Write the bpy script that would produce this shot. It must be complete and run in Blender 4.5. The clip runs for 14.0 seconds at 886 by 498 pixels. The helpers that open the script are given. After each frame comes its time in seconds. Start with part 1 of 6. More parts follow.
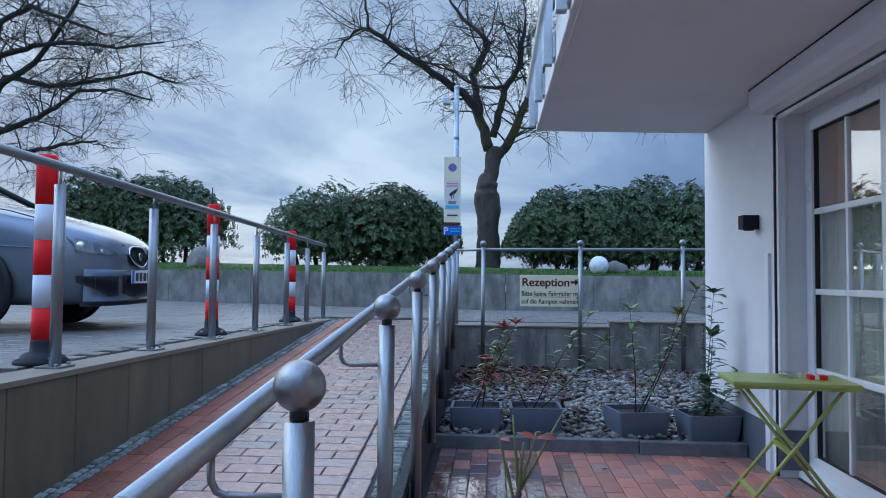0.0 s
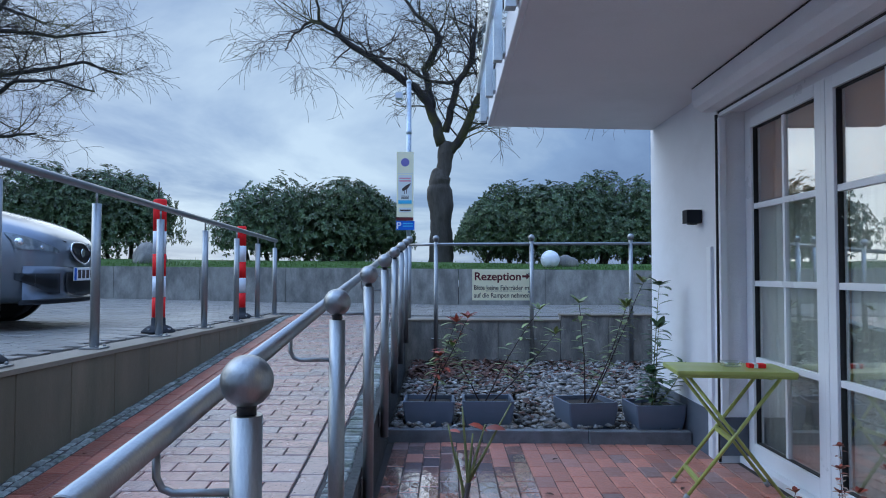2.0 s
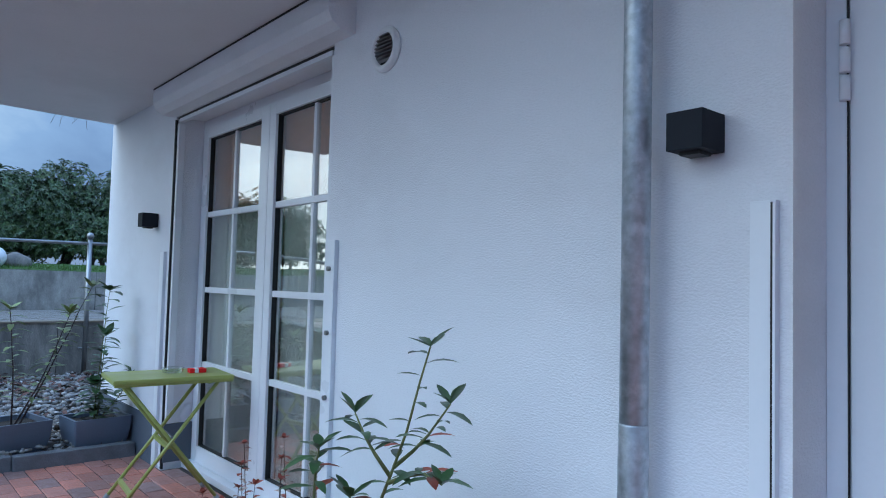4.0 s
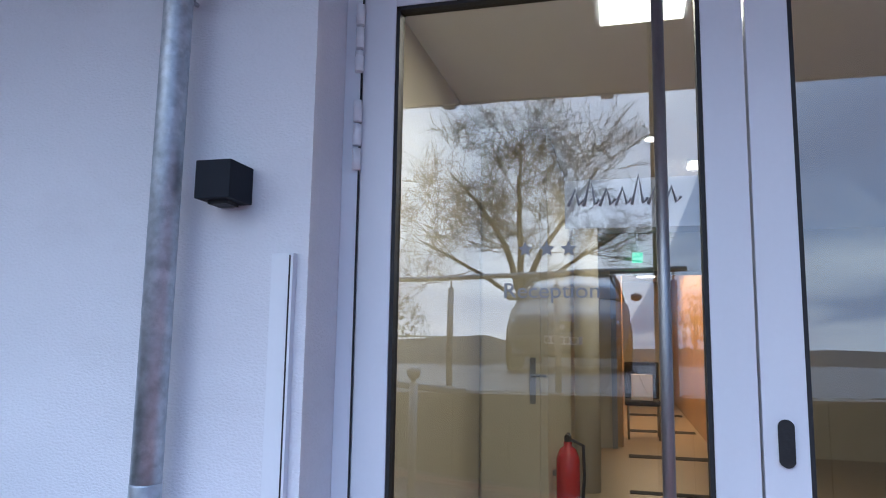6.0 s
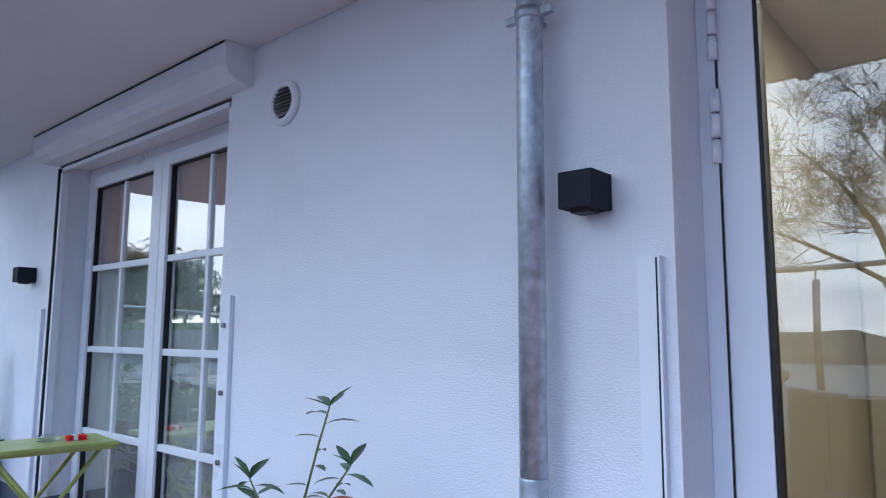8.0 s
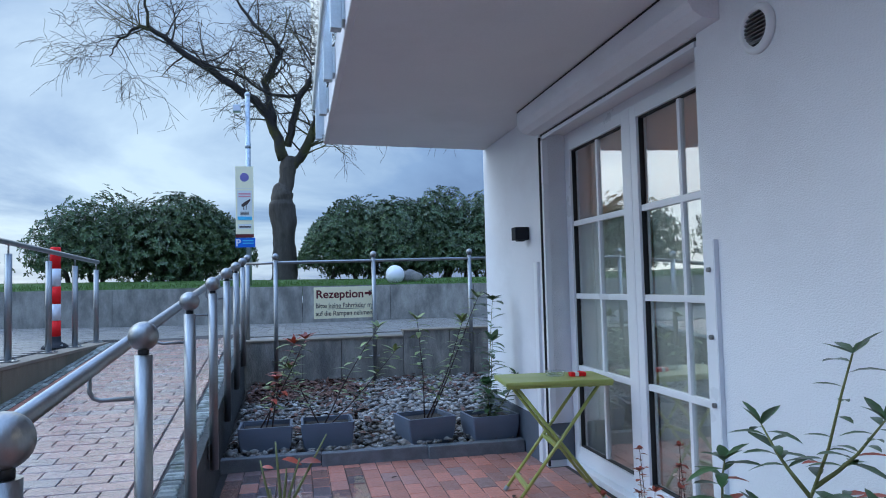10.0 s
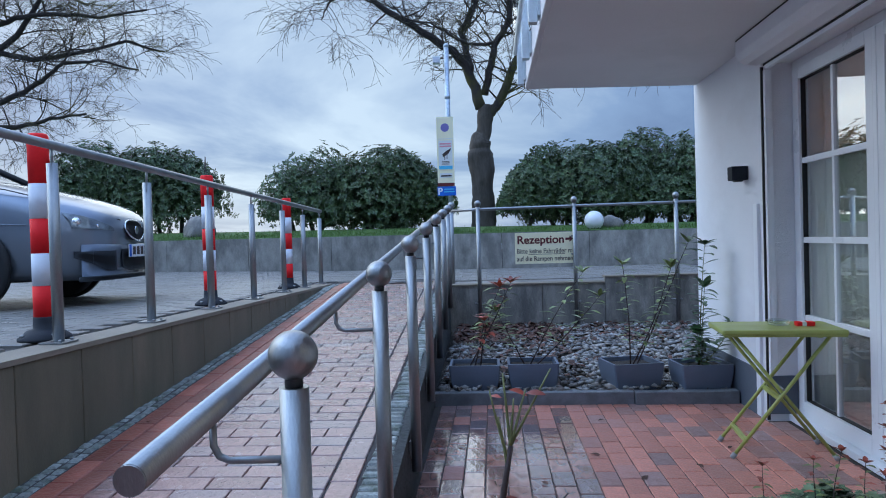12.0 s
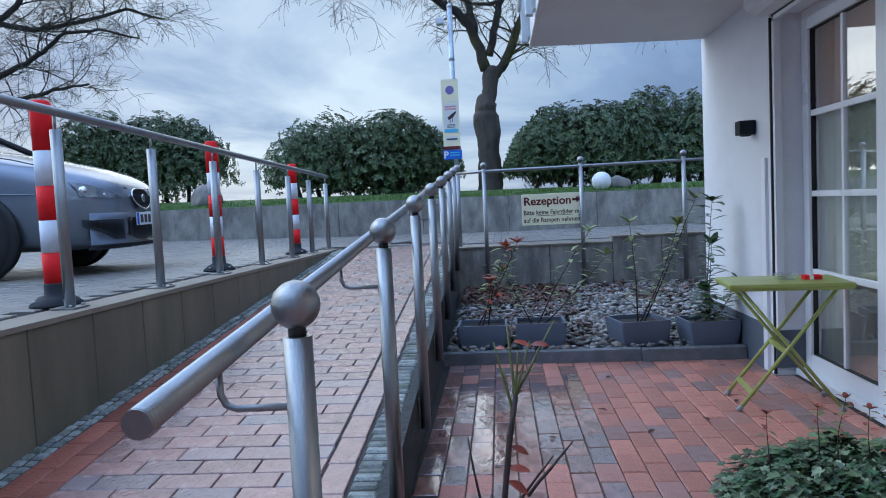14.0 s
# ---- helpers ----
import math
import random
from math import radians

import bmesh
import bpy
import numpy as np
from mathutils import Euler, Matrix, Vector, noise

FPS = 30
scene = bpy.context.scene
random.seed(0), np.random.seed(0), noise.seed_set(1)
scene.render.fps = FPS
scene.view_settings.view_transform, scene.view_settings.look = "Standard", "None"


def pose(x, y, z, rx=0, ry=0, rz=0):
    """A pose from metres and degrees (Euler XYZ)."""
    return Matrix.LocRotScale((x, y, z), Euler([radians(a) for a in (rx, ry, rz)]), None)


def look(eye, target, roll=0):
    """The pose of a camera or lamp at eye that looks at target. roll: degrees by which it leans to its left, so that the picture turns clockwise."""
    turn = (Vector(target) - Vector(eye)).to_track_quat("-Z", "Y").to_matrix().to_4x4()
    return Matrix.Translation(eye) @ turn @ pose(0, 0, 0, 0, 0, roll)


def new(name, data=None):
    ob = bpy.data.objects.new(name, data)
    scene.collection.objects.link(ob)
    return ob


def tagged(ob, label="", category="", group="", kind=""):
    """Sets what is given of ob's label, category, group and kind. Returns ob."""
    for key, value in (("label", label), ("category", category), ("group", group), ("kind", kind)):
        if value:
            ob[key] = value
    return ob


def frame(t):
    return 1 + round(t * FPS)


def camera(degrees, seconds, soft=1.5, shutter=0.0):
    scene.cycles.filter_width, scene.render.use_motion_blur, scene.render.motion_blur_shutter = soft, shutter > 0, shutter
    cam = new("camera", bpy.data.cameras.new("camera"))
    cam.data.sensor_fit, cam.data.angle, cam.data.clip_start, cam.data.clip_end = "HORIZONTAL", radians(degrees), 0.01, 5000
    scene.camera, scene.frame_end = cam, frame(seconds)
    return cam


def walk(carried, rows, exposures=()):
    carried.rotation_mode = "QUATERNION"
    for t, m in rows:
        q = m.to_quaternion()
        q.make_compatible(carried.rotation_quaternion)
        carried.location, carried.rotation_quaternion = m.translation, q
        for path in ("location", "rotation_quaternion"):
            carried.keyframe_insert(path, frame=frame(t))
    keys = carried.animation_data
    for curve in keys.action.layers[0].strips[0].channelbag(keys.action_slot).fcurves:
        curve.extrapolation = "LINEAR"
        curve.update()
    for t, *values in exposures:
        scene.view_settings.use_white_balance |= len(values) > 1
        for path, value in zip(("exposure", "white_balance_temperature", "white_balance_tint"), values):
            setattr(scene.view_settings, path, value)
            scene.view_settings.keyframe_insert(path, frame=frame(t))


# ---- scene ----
cam = camera(65.2, 14.0, 1.0)
PATH = [
    (0, (-1.703, -2.409, 1.171), (-1.850, -0.416, 1.254), 0.50),
    (0.5, (-1.706, -2.417, 1.175), (-1.845, -0.424, 1.254), 0.60),
    (1, (-1.701, -2.416, 1.169), (-1.832, -0.421, 1.246), 0.40),
    (1.5, (-1.700, -2.416, 1.171), (-1.800, -0.420, 1.244), 0.20),
    (2, (-1.692, -2.423, 1.169), (-1.705, -0.425, 1.238), 0.10),
    (2.5, (-1.674, -2.428, 1.178), (-1.494, -0.437, 1.241), -0.20),
    (3, (-1.618, -2.436, 1.182), (-1.129, -0.498, 1.244), 0.10),
    (3.5, (-1.554, -2.435, 1.164), (-0.661, -0.647, 1.246), 1.00),
    (4, (-1.518, -2.457, 1.187), (-0.219, -0.939, 1.286), 1.50),
    (4.2, (-1.501, -2.473, 1.183), (-0.069, -1.081, 1.302), 1.80),
    (4.5, (-1.493, -2.481, 1.182), (0.110, -1.294, 1.330), 1.84),
    (4.8, (-1.485, -2.490, 1.183), (0.248, -1.508, 1.359), 1.74),
    (5.1, (-1.478, -2.500, 1.185), (0.347, -1.706, 1.386), 1.54),
    (5.4, (-1.471, -2.510, 1.187), (0.410, -1.869, 1.411), 1.29),
    (5.7, (-1.465, -2.520, 1.189), (0.445, -1.981, 1.433), 1.05),
    (6, (-1.461, -2.529, 1.191), (0.457, -2.027, 1.452), 0.87),
    (6.3, (-1.459, -2.537, 1.192), (0.447, -1.995, 1.465), 0.80),
    (6.5, (-1.457, -2.552, 1.192), (0.432, -1.956, 1.472), 0.80),
    (7, (-1.487, -2.511, 1.207), (0.343, -1.749, 1.475), 0.60),
    (7.2, (-1.501, -2.484, 1.202), (0.291, -1.640, 1.476), 0.70),
    (7.5, (-1.488, -2.480, 1.212), (0.200, -1.457, 1.464), 0.40),
    (8, (-1.509, -2.462, 1.205), (-0.023, -1.146, 1.449), 0.30),
    (8.5, (-1.550, -2.435, 1.199), (-0.325, -0.869, 1.414), -0.00),
    (9, (-1.577, -2.435, 1.200), (-0.636, -0.679, 1.373), -0.60),
    (9.2, (-1.579, -2.423, 1.200), (-0.752, -0.609, 1.357), -1.00),
    (9.5, (-1.583, -2.421, 1.200), (-0.923, -0.538, 1.335), -1.18),
    (9.9, (-1.597, -2.425, 1.202), (-1.136, -0.482, 1.311), -1.39),
    (10.3, (-1.617, -2.435, 1.203), (-1.325, -0.458, 1.290), -1.57),
    (10.7, (-1.637, -2.447, 1.204), (-1.485, -0.453, 1.268), -1.71),
    (11.1, (-1.654, -2.456, 1.203), (-1.614, -0.457, 1.243), -1.79),
    (11.5, (-1.662, -2.459, 1.201), (-1.709, -0.460, 1.210), -1.80),
    (12, (-1.673, -2.455, 1.186), (-1.814, -0.460, 1.153), -1.70),
    (12.5, (-1.683, -2.451, 1.177), (-1.891, -0.463, 1.104), -1.60),
    (13, (-1.687, -2.456, 1.169), (-1.936, -0.474, 1.065), -1.80),
    (13.5, (-1.679, -2.458, 1.168), (-1.911, -0.476, 1.044), -2.20),
    (14, (-1.660, -2.457, 1.156), (-1.828, -0.468, 1.025), -2.80),
]
walk(cam, [(t, look(eye, target, roll)) for t, eye, target, roll in PATH], [(0.0, 0.39, 5880, 4), (2.0, 0.42, 5850, 3), (3.3, 0.42, 5650, 0), (4.0, 0.63, 5650, -2), (6.5, 0.82, 5600, 10), (7.5, 0.83, 5600, 9), (8.5, 0.85, 5750, 3), (9.0, 0.77, 5800, 0), (11.5, 0.50, 5950, 4), (14.0, 0.56, 6150, 4)])

# ---- world and light ----
EXPO = 0.0
scene.view_settings.exposure = EXPO
world = bpy.data.worlds.new("overcast_sky")
scene.world = world
world.use_nodes = True
wn, wl = world.node_tree.nodes, world.node_tree.links
wn.clear()
w_out = wn.new("ShaderNodeOutputWorld")
sky = wn.new("ShaderNodeTexSky")
sky.sky_type, sky.sun_disc = "NISHITA", False
sky.sun_elevation, sky.sun_rotation = radians(23), radians(-49)
bg_sky = wn.new("ShaderNodeBackground")
bg_sky.inputs["Strength"].default_value = 0.09
wl.new(sky.outputs[0], bg_sky.inputs[0])
tc = wn.new("ShaderNodeTexCoord")
sep = wn.new("ShaderNodeSeparateXYZ")
wl.new(tc.outputs["Generated"], sep.inputs[0])
zz = wn.new("ShaderNodeMath"); zz.operation = "ADD"; zz.inputs[1].default_value = 0.16
zab = wn.new("ShaderNodeMath"); zab.operation = "ABSOLUTE"
wl.new(sep.outputs[2], zab.inputs[0]); wl.new(zab.outputs[0], zz.inputs[0])
dx = wn.new("ShaderNodeMath"); dx.operation = "DIVIDE"
dy = wn.new("ShaderNodeMath"); dy.operation = "DIVIDE"
wl.new(sep.outputs[0], dx.inputs[0]); wl.new(zz.outputs[0], dx.inputs[1])
wl.new(sep.outputs[1], dy.inputs[0]); wl.new(zz.outputs[0], dy.inputs[1])
comb = wn.new("ShaderNodeCombineXYZ")
wl.new(dx.outputs[0], comb.inputs[0]); wl.new(dy.outputs[0], comb.inputs[1])
cn = wn.new("ShaderNodeTexNoise")
cn.inputs["Scale"].default_value, cn.inputs["Detail"].default_value, cn.inputs["Roughness"].default_value = 0.62, 8, 0.56
cn.inputs["Distortion"].default_value = 0.5
wl.new(comb.outputs[0], cn.inputs["Vector"])
# the veil is thinnest round the hidden sun
sdir = wn.new("ShaderNodeVectorMath"); sdir.operation = "DOT_PRODUCT"
sdir.inputs[1].default_value = (-0.27, 0.935, 0.23)
wl.new(tc.outputs["Generated"], sdir.inputs[0])
glow = wn.new("ShaderNodeMapRange")
glow.inputs["From Min"].default_value, glow.inputs["From Max"].default_value = 0.80, 1.0
glow.inputs["To Min"].default_value, glow.inputs["To Max"].default_value = 0.0, 0.22
wl.new(sdir.outputs["Value"], glow.inputs["Value"])
csum = wn.new("ShaderNodeMath"); csum.operation = "ADD"
wl.new(cn.outputs["Fac"], csum.inputs[0]); wl.new(glow.outputs[0], csum.inputs[1])
ramp = wn.new("ShaderNodeValToRGB")
stops = [(0.37, (0.095, 0.14, 0.265, 1)), (0.48, (0.14, 0.20, 0.355, 1)), (0.60, (0.205, 0.285, 0.46, 1)), (0.79, (0.52, 0.595, 0.70, 1))]
ramp.color_ramp.elements[0].position, ramp.color_ramp.elements[0].color = stops[0]
ramp.color_ramp.elements[1].position, ramp.color_ramp.elements[1].color = stops[3]
for p, c in stops[1:3]:
    e = ramp.color_ramp.elements.new(p); e.color = c
bg_cloud = wn.new("ShaderNodeBackground")
# an overcast dome grows brighter towards the zenith
zen = wn.new("ShaderNodeMapRange"); zen.interpolation_type = "SMOOTHSTEP"
zen.inputs["From Min"].default_value, zen.inputs["From Max"].default_value = 0.40, 0.95
zen.inputs["To Min"].default_value, zen.inputs["To Max"].default_value = 0.92, 5.2
wl.new(sep.outputs[2], zen.inputs["Value"])
# the overcast is lighter over the open land to the west
west = wn.new("ShaderNodeVectorMath"); west.operation = "DOT_PRODUCT"
west.inputs[1].default_value = (-0.96, -0.12, 0.25)
wl.new(tc.outputs["Generated"], west.inputs[0])
open_w = wn.new("ShaderNodeMapRange"); open_w.interpolation_type = "SMOOTHSTEP"
open_w.inputs["From Min"].default_value, open_w.inputs["From Max"].default_value = 0.50, 1.0
open_w.inputs["To Min"].default_value, open_w.inputs["To Max"].default_value = 1.0, 2.3
wl.new(west.outputs["Value"], open_w.inputs["Value"])
wmul = wn.new("ShaderNodeMath"); wmul.operation = "MULTIPLY_ADD"; wmul.inputs[1].default_value, wmul.inputs[2].default_value = 0.12, -0.12
wl.new(open_w.outputs[0], wmul.inputs[0])
wsum = wn.new("ShaderNodeMath"); wsum.operation = "ADD"
wl.new(csum.outputs[0], wsum.inputs[0]); wl.new(wmul.outputs[0], wsum.inputs[1]); wl.new(wsum.outputs[0], ramp.inputs[0])
zw = wn.new("ShaderNodeMath"); zw.operation = "MULTIPLY"
wl.new(zen.outputs[0], zw.inputs[0]); wl.new(open_w.outputs[0], zw.inputs[1]); wl.new(zw.outputs[0], bg_cloud.inputs["Strength"])
wl.new(ramp.outputs[0], bg_cloud.inputs[0])
w_mix = wn.new("ShaderNodeMixShader"); w_mix.inputs[0].default_value = 0.88
wl.new(bg_sky.outputs[0], w_mix.inputs[1]); wl.new(bg_cloud.outputs[0], w_mix.inputs[2]); wl.new(w_mix.outputs[0], w_out.inputs[0])

sun = new("sun", bpy.data.lights.new("sun", "SUN"))
sun.data.energy, sun.data.angle, sun.data.color = 1.05, radians(90), (1.0, 0.96, 0.90)
sun.matrix_world = look((-7.6, 6.5, 4.2), (0, 0, 0))


def area_lamp(name, place, target, sx, sy, watts, colour):
    d = bpy.data.lights.new(name, "AREA")
    d.shape, d.size, d.size_y, d.energy, d.color = "RECTANGLE", sx, sy, watts, colour
    ob = new(name, d)
    ob.matrix_world = look(place, target)
    return ob


# ---- materials ----
def mat(name, col, rough=0.6, metal=0.0, var=0.15, scale=6.0, bump=0.15, bscale=90.0, col2=None, island=0.0, rand=0.0, spec=0.5, dirt=None, dscale=2.0, dcut=(0.5, 0.72), stretch=None, coat=0.0, rvar=0.1, emit=0.0):
    m = bpy.data.materials.new(name)
    m.use_nodes = True
    n, l = m.node_tree.nodes, m.node_tree.links
    b = n["Principled BSDF"]
    tex = n.new("ShaderNodeTexCoord")
    vec = tex.outputs["Object"]
    if stretch:
        mp = n.new("ShaderNodeMapping"); mp.inputs["Scale"].default_value = stretch
        l.new(vec, mp.inputs["Vector"]); vec = mp.outputs[0]
    n1 = n.new("ShaderNodeTexNoise"); n1.inputs["Scale"].default_value, n1.inputs["Detail"].default_value = scale, 5
    n2 = n.new("ShaderNodeTexNoise"); n2.inputs["Scale"].default_value, n2.inputs["Detail"].default_value = bscale, 3
    l.new(vec, n1.inputs["Vector"]); l.new(vec, n2.inputs["Vector"])
    c = Vector(col)
    lo, hi = c * (1 - var), c * (1 + var)
    mx = n.new("ShaderNodeMix"); mx.data_type = "RGBA"
    mx.inputs[6].default_value, mx.inputs[7].default_value = (*lo, 1), (*[min(v, 1) for v in hi], 1)
    avg = n.new("ShaderNodeMath"); avg.operation = "MULTIPLY_ADD"; avg.inputs[1].default_value = 0.35
    l.new(n2.outputs["Fac"], avg.inputs[0])
    sc = n.new("ShaderNodeMath"); sc.operation = "MULTIPLY"; sc.inputs[1].default_value = 0.65
    l.new(n1.outputs["Fac"], sc.inputs[0]); l.new(sc.outputs[0], avg.inputs[2])
    st = n.new("ShaderNodeMapRange"); st.inputs["From Min"].default_value, st.inputs["From Max"].default_value = 0.3, 0.7
    l.new(avg.outputs[0], st.inputs["Value"]); l.new(st.outputs[0], mx.inputs[0])
    out = mx.outputs[2]
    src = None
    if island > 0:
        src = n.new("ShaderNodeNewGeometry").outputs["Random Per Island"]; amt = island
    elif rand > 0:
        src = n.new("ShaderNodeObjectInfo").outputs["Random"]; amt = rand
    if src is not None:
        if col2:
            m2 = n.new("ShaderNodeMix"); m2.data_type = "RGBA"; m2.inputs[7].default_value = (*col2, 1)
            l.new(out, m2.inputs[6])
            mr = n.new("ShaderNodeMapRange"); mr.inputs["From Min"].default_value, mr.inputs["From Max"].default_value = 0.45, 1.0
            l.new(src, mr.inputs["Value"]); l.new(mr.outputs[0], m2.inputs[0]); out = m2.outputs[2]
        hs = n.new("ShaderNodeHueSaturation")
        v = n.new("ShaderNodeMath"); v.operation = "MULTIPLY_ADD"; v.inputs[1].default_value, v.inputs[2].default_value = -2 * amt, 1 + amt
        wv = n.new("ShaderNodeTexWhiteNoise"); wv.noise_dimensions = "1D"; l.new(src, wv.inputs["W"])
        l.new(wv.outputs["Value"], v.inputs[0]); l.new(v.outputs[0], hs.inputs["Value"]); l.new(out, hs.inputs["Color"]); out = hs.outputs[0]
    if dirt:
        n3 = n.new("ShaderNodeTexNoise"); n3.inputs["Scale"].default_value, n3.inputs["Detail"].default_value, n3.inputs["Roughness"].default_value = dscale, 8, 0.65
        l.new(vec, n3.inputs["Vector"])
        r3 = n.new("ShaderNodeMapRange"); r3.inputs["From Min"].default_value, r3.inputs["From Max"].default_value = dcut
        r3.inputs["To Max"].default_value = 0.75
        l.new(n3.outputs["Fac"], r3.inputs["Value"])
        m3 = n.new("ShaderNodeMix"); m3.data_type = "RGBA"; m3.inputs[7].default_value = (*dirt, 1)
        l.new(out, m3.inputs[6]); l.new(r3.outputs[0], m3.inputs[0]); out = m3.outputs[2]
    l.new(out, b.inputs["Base Color"])
    rr = n.new("ShaderNodeMapRange"); rr.inputs["To Min"].default_value, rr.inputs["To Max"].default_value = max(rough - rvar, 0.02), min(rough + rvar, 1)
    l.new(n1.outputs["Fac"], rr.inputs["Value"]); l.new(rr.outputs[0], b.inputs["Roughness"])
    b.inputs["Metallic"].default_value = metal
    b.inputs["Specular IOR Level"].default_value = spec
    b.inputs["Coat Weight"].default_value = coat
    b.inputs["Coat Roughness"].default_value = 0.06
    if bump > 0:
        bp = n.new("ShaderNodeBump"); bp.inputs["Strength"].default_value, bp.inputs["Distance"].default_value = bump, 0.01
        l.new(n2.outputs["Fac"], bp.inputs["Height"]); l.new(bp.outputs[0], b.inputs["Normal"])
        if coat > 0:
            l.new(bp.outputs[0], b.inputs["Coat Normal"])
    if emit > 0:
        b.inputs["Emission Color"].default_value, b.inputs["Emission Strength"].default_value = (*col, 1), emit
    return m


def glass_mat(name, tint, gloss_rough=0.0, ior=1.5, base=0.32):
    """A clear pane: see-through with the mirror image that window glass gives."""
    m = bpy.data.materials.new(name)
    m.use_nodes = True
    n, l = m.node_tree.nodes, m.node_tree.links
    n.clear()
    o = n.new("ShaderNodeOutputMaterial"); tr = n.new("ShaderNodeBsdfTransparent"); gl = n.new("ShaderNodeBsdfGlossy")
    tr.inputs[0].default_value = (*tint, 1); gl.inputs["Roughness"].default_value = gloss_rough
    fr = n.new("ShaderNodeLayerWeight")
    pw = n.new("ShaderNodeMath"); pw.operation = "POWER"; pw.inputs[1].default_value = 3.5; l.new(fr.outputs["Facing"], pw.inputs[0])
    ml = n.new("ShaderNodeMath"); ml.operation = "MULTIPLY_ADD"; ml.inputs[1].default_value = ior - 0.7; ml.inputs[2].default_value = base; ml.use_clamp = True
    nz = n.new("ShaderNodeTexNoise"); nz.inputs["Scale"].default_value = 1.4
    tcx = n.new("ShaderNodeTexCoord"); l.new(tcx.outputs["Object"], nz.inputs["Vector"])
    bp = n.new("ShaderNodeBump"); bp.inputs["Strength"].default_value, bp.inputs["Distance"].default_value = 0.06, 0.02
    l.new(nz.outputs["Fac"], bp.inputs["Height"]); l.new(bp.outputs[0], gl.inputs["Normal"])
    mx = n.new("ShaderNodeMixShader")
    l.new(pw.outputs[0], ml.inputs[0]); l.new(ml.outputs[0], mx.inputs[0]); l.new(tr.outputs[0], mx.inputs[1]); l.new(gl.outputs[0], mx.inputs[2]); l.new(mx.outputs[0], o.inputs[0])
    return m


M_WALL = mat("white_render", (0.79, 0.80, 0.83), 0.85, var=0.05, scale=1.2, bump=0.34, bscale=105, dirt=(0.68, 0.68, 0.70), dscale=0.8, stretch=(1, 1, 1.8))
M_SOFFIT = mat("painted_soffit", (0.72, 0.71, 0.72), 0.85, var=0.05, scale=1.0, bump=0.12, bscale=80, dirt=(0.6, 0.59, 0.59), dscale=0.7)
M_PLINTH = mat("grey_plinth_render", (0.10, 0.12, 0.15), 0.8, var=0.12, bump=0.4, bscale=140)
M_PVC = mat("white_pvc_frame", (0.80, 0.82, 0.85), 0.3, var=0.02, scale=2, bump=0.0)
M_ALU = mat("white_coated_aluminium", (0.74, 0.77, 0.82), 0.35, var=0.02, scale=2, bump=0.02)
M_RUBBER = mat("black_rubber", (0.012, 0.012, 0.013), 0.6, var=0.2)
M_STEEL = mat("brushed_stainless", (0.31, 0.315, 0.315), 0.40, metal=1.0, var=0.16, scale=7, bump=0.10, bscale=190, dirt=(0.25, 0.25, 0.25), dscale=14, dcut=(0.48, 0.75), stretch=(1, 1, 0.35), rvar=0.12)
M_GALV = mat("galvanised_zinc", (0.47, 0.52, 0.57), 0.50, metal=0.85, var=0.28, scale=38, bump=0.16, bscale=34, dirt=(0.72, 0.76, 0.80), dscale=16, dcut=(0.52, 0.7), rvar=0.14)
M_GALV_RAIL = mat("galvanised_rail", (0.62, 0.68, 0.72), 0.5, metal=0.5, var=0.15, scale=9, bump=0.05)
M_CONC = mat("weathered_concrete", (0.335, 0.315, 0.28), 0.85, var=0.30, scale=4, bump=0.5, bscale=60, rand=0.05, dirt=(0.12, 0.115, 0.105), dscale=1.9, dcut=(0.42, 0.64), stretch=(1.9, 1.9, 0.9))
M_CONC_LOW = mat("damp_concrete", (0.265, 0.245, 0.215), 0.75, var=0.34, scale=4, bump=0.5, bscale=60, rand=0.08, dirt=(0.085, 0.082, 0.078), dscale=2.2, dcut=(0.41, 0.62), stretch=(2.2, 2.2, 0.8))
M_SLAB = mat("beige_wall_slab", (0.195, 0.160, 0.108), 0.8, var=0.14, scale=2.5, bump=0.25, bscale=110, rand=0.1, dirt=(0.105, 0.098, 0.062), dscale=1.5, dcut=(0.42, 0.7), stretch=(2, 2, 0.5))
M_COPING = mat("pale_coping", (0.235, 0.195, 0.145), 0.75, var=0.15, scale=4, bump=0.25)
M_KERB = mat("grey_kerb_stone", (0.165, 0.175, 0.19), 0.75, var=0.3, scale=14, bump=0.6, bscale=150, rand=0.12, dirt=(0.09, 0.095, 0.10), dscale=5)
M_EDGE = mat("mossy_black_edge", (0.05, 0.052, 0.05), 0.9, var=0.5, scale=18, bump=0.9, bscale=45, dirt=(0.02, 0.024, 0.018), dscale=9)
M_BRICK = mat("red_clinker_paver", (0.50, 0.20, 0.145), 0.46, var=0.34, scale=16, bump=0.6, bscale=70, col2=(0.27, 0.175, 0.165), rand=0.2, spec=0.6, dirt=(0.16, 0.095, 0.08), dscale=11, dcut=(0.5, 0.8), rvar=0.2)
M_BRICK_S = mat("red_clinker_paver_joined", (0.50, 0.20, 0.145), 0.46, var=0.34, scale=16, bump=0.6, bscale=70, col2=(0.27, 0.175, 0.165), island=0.2, spec=0.6, dirt=(0.16, 0.095, 0.08), dscale=11, dcut=(0.5, 0.8), rvar=0.2)
M_BRICK_WET = mat("wet_clinker_paver", (0.34, 0.165, 0.125), 0.07, var=0.35, scale=12, bump=0.22, bscale=16, col2=(0.20, 0.145, 0.14), rand=0.24, spec=1.0, rvar=0.07, stretch=(1.8, 0.7, 1), coat=1.0)
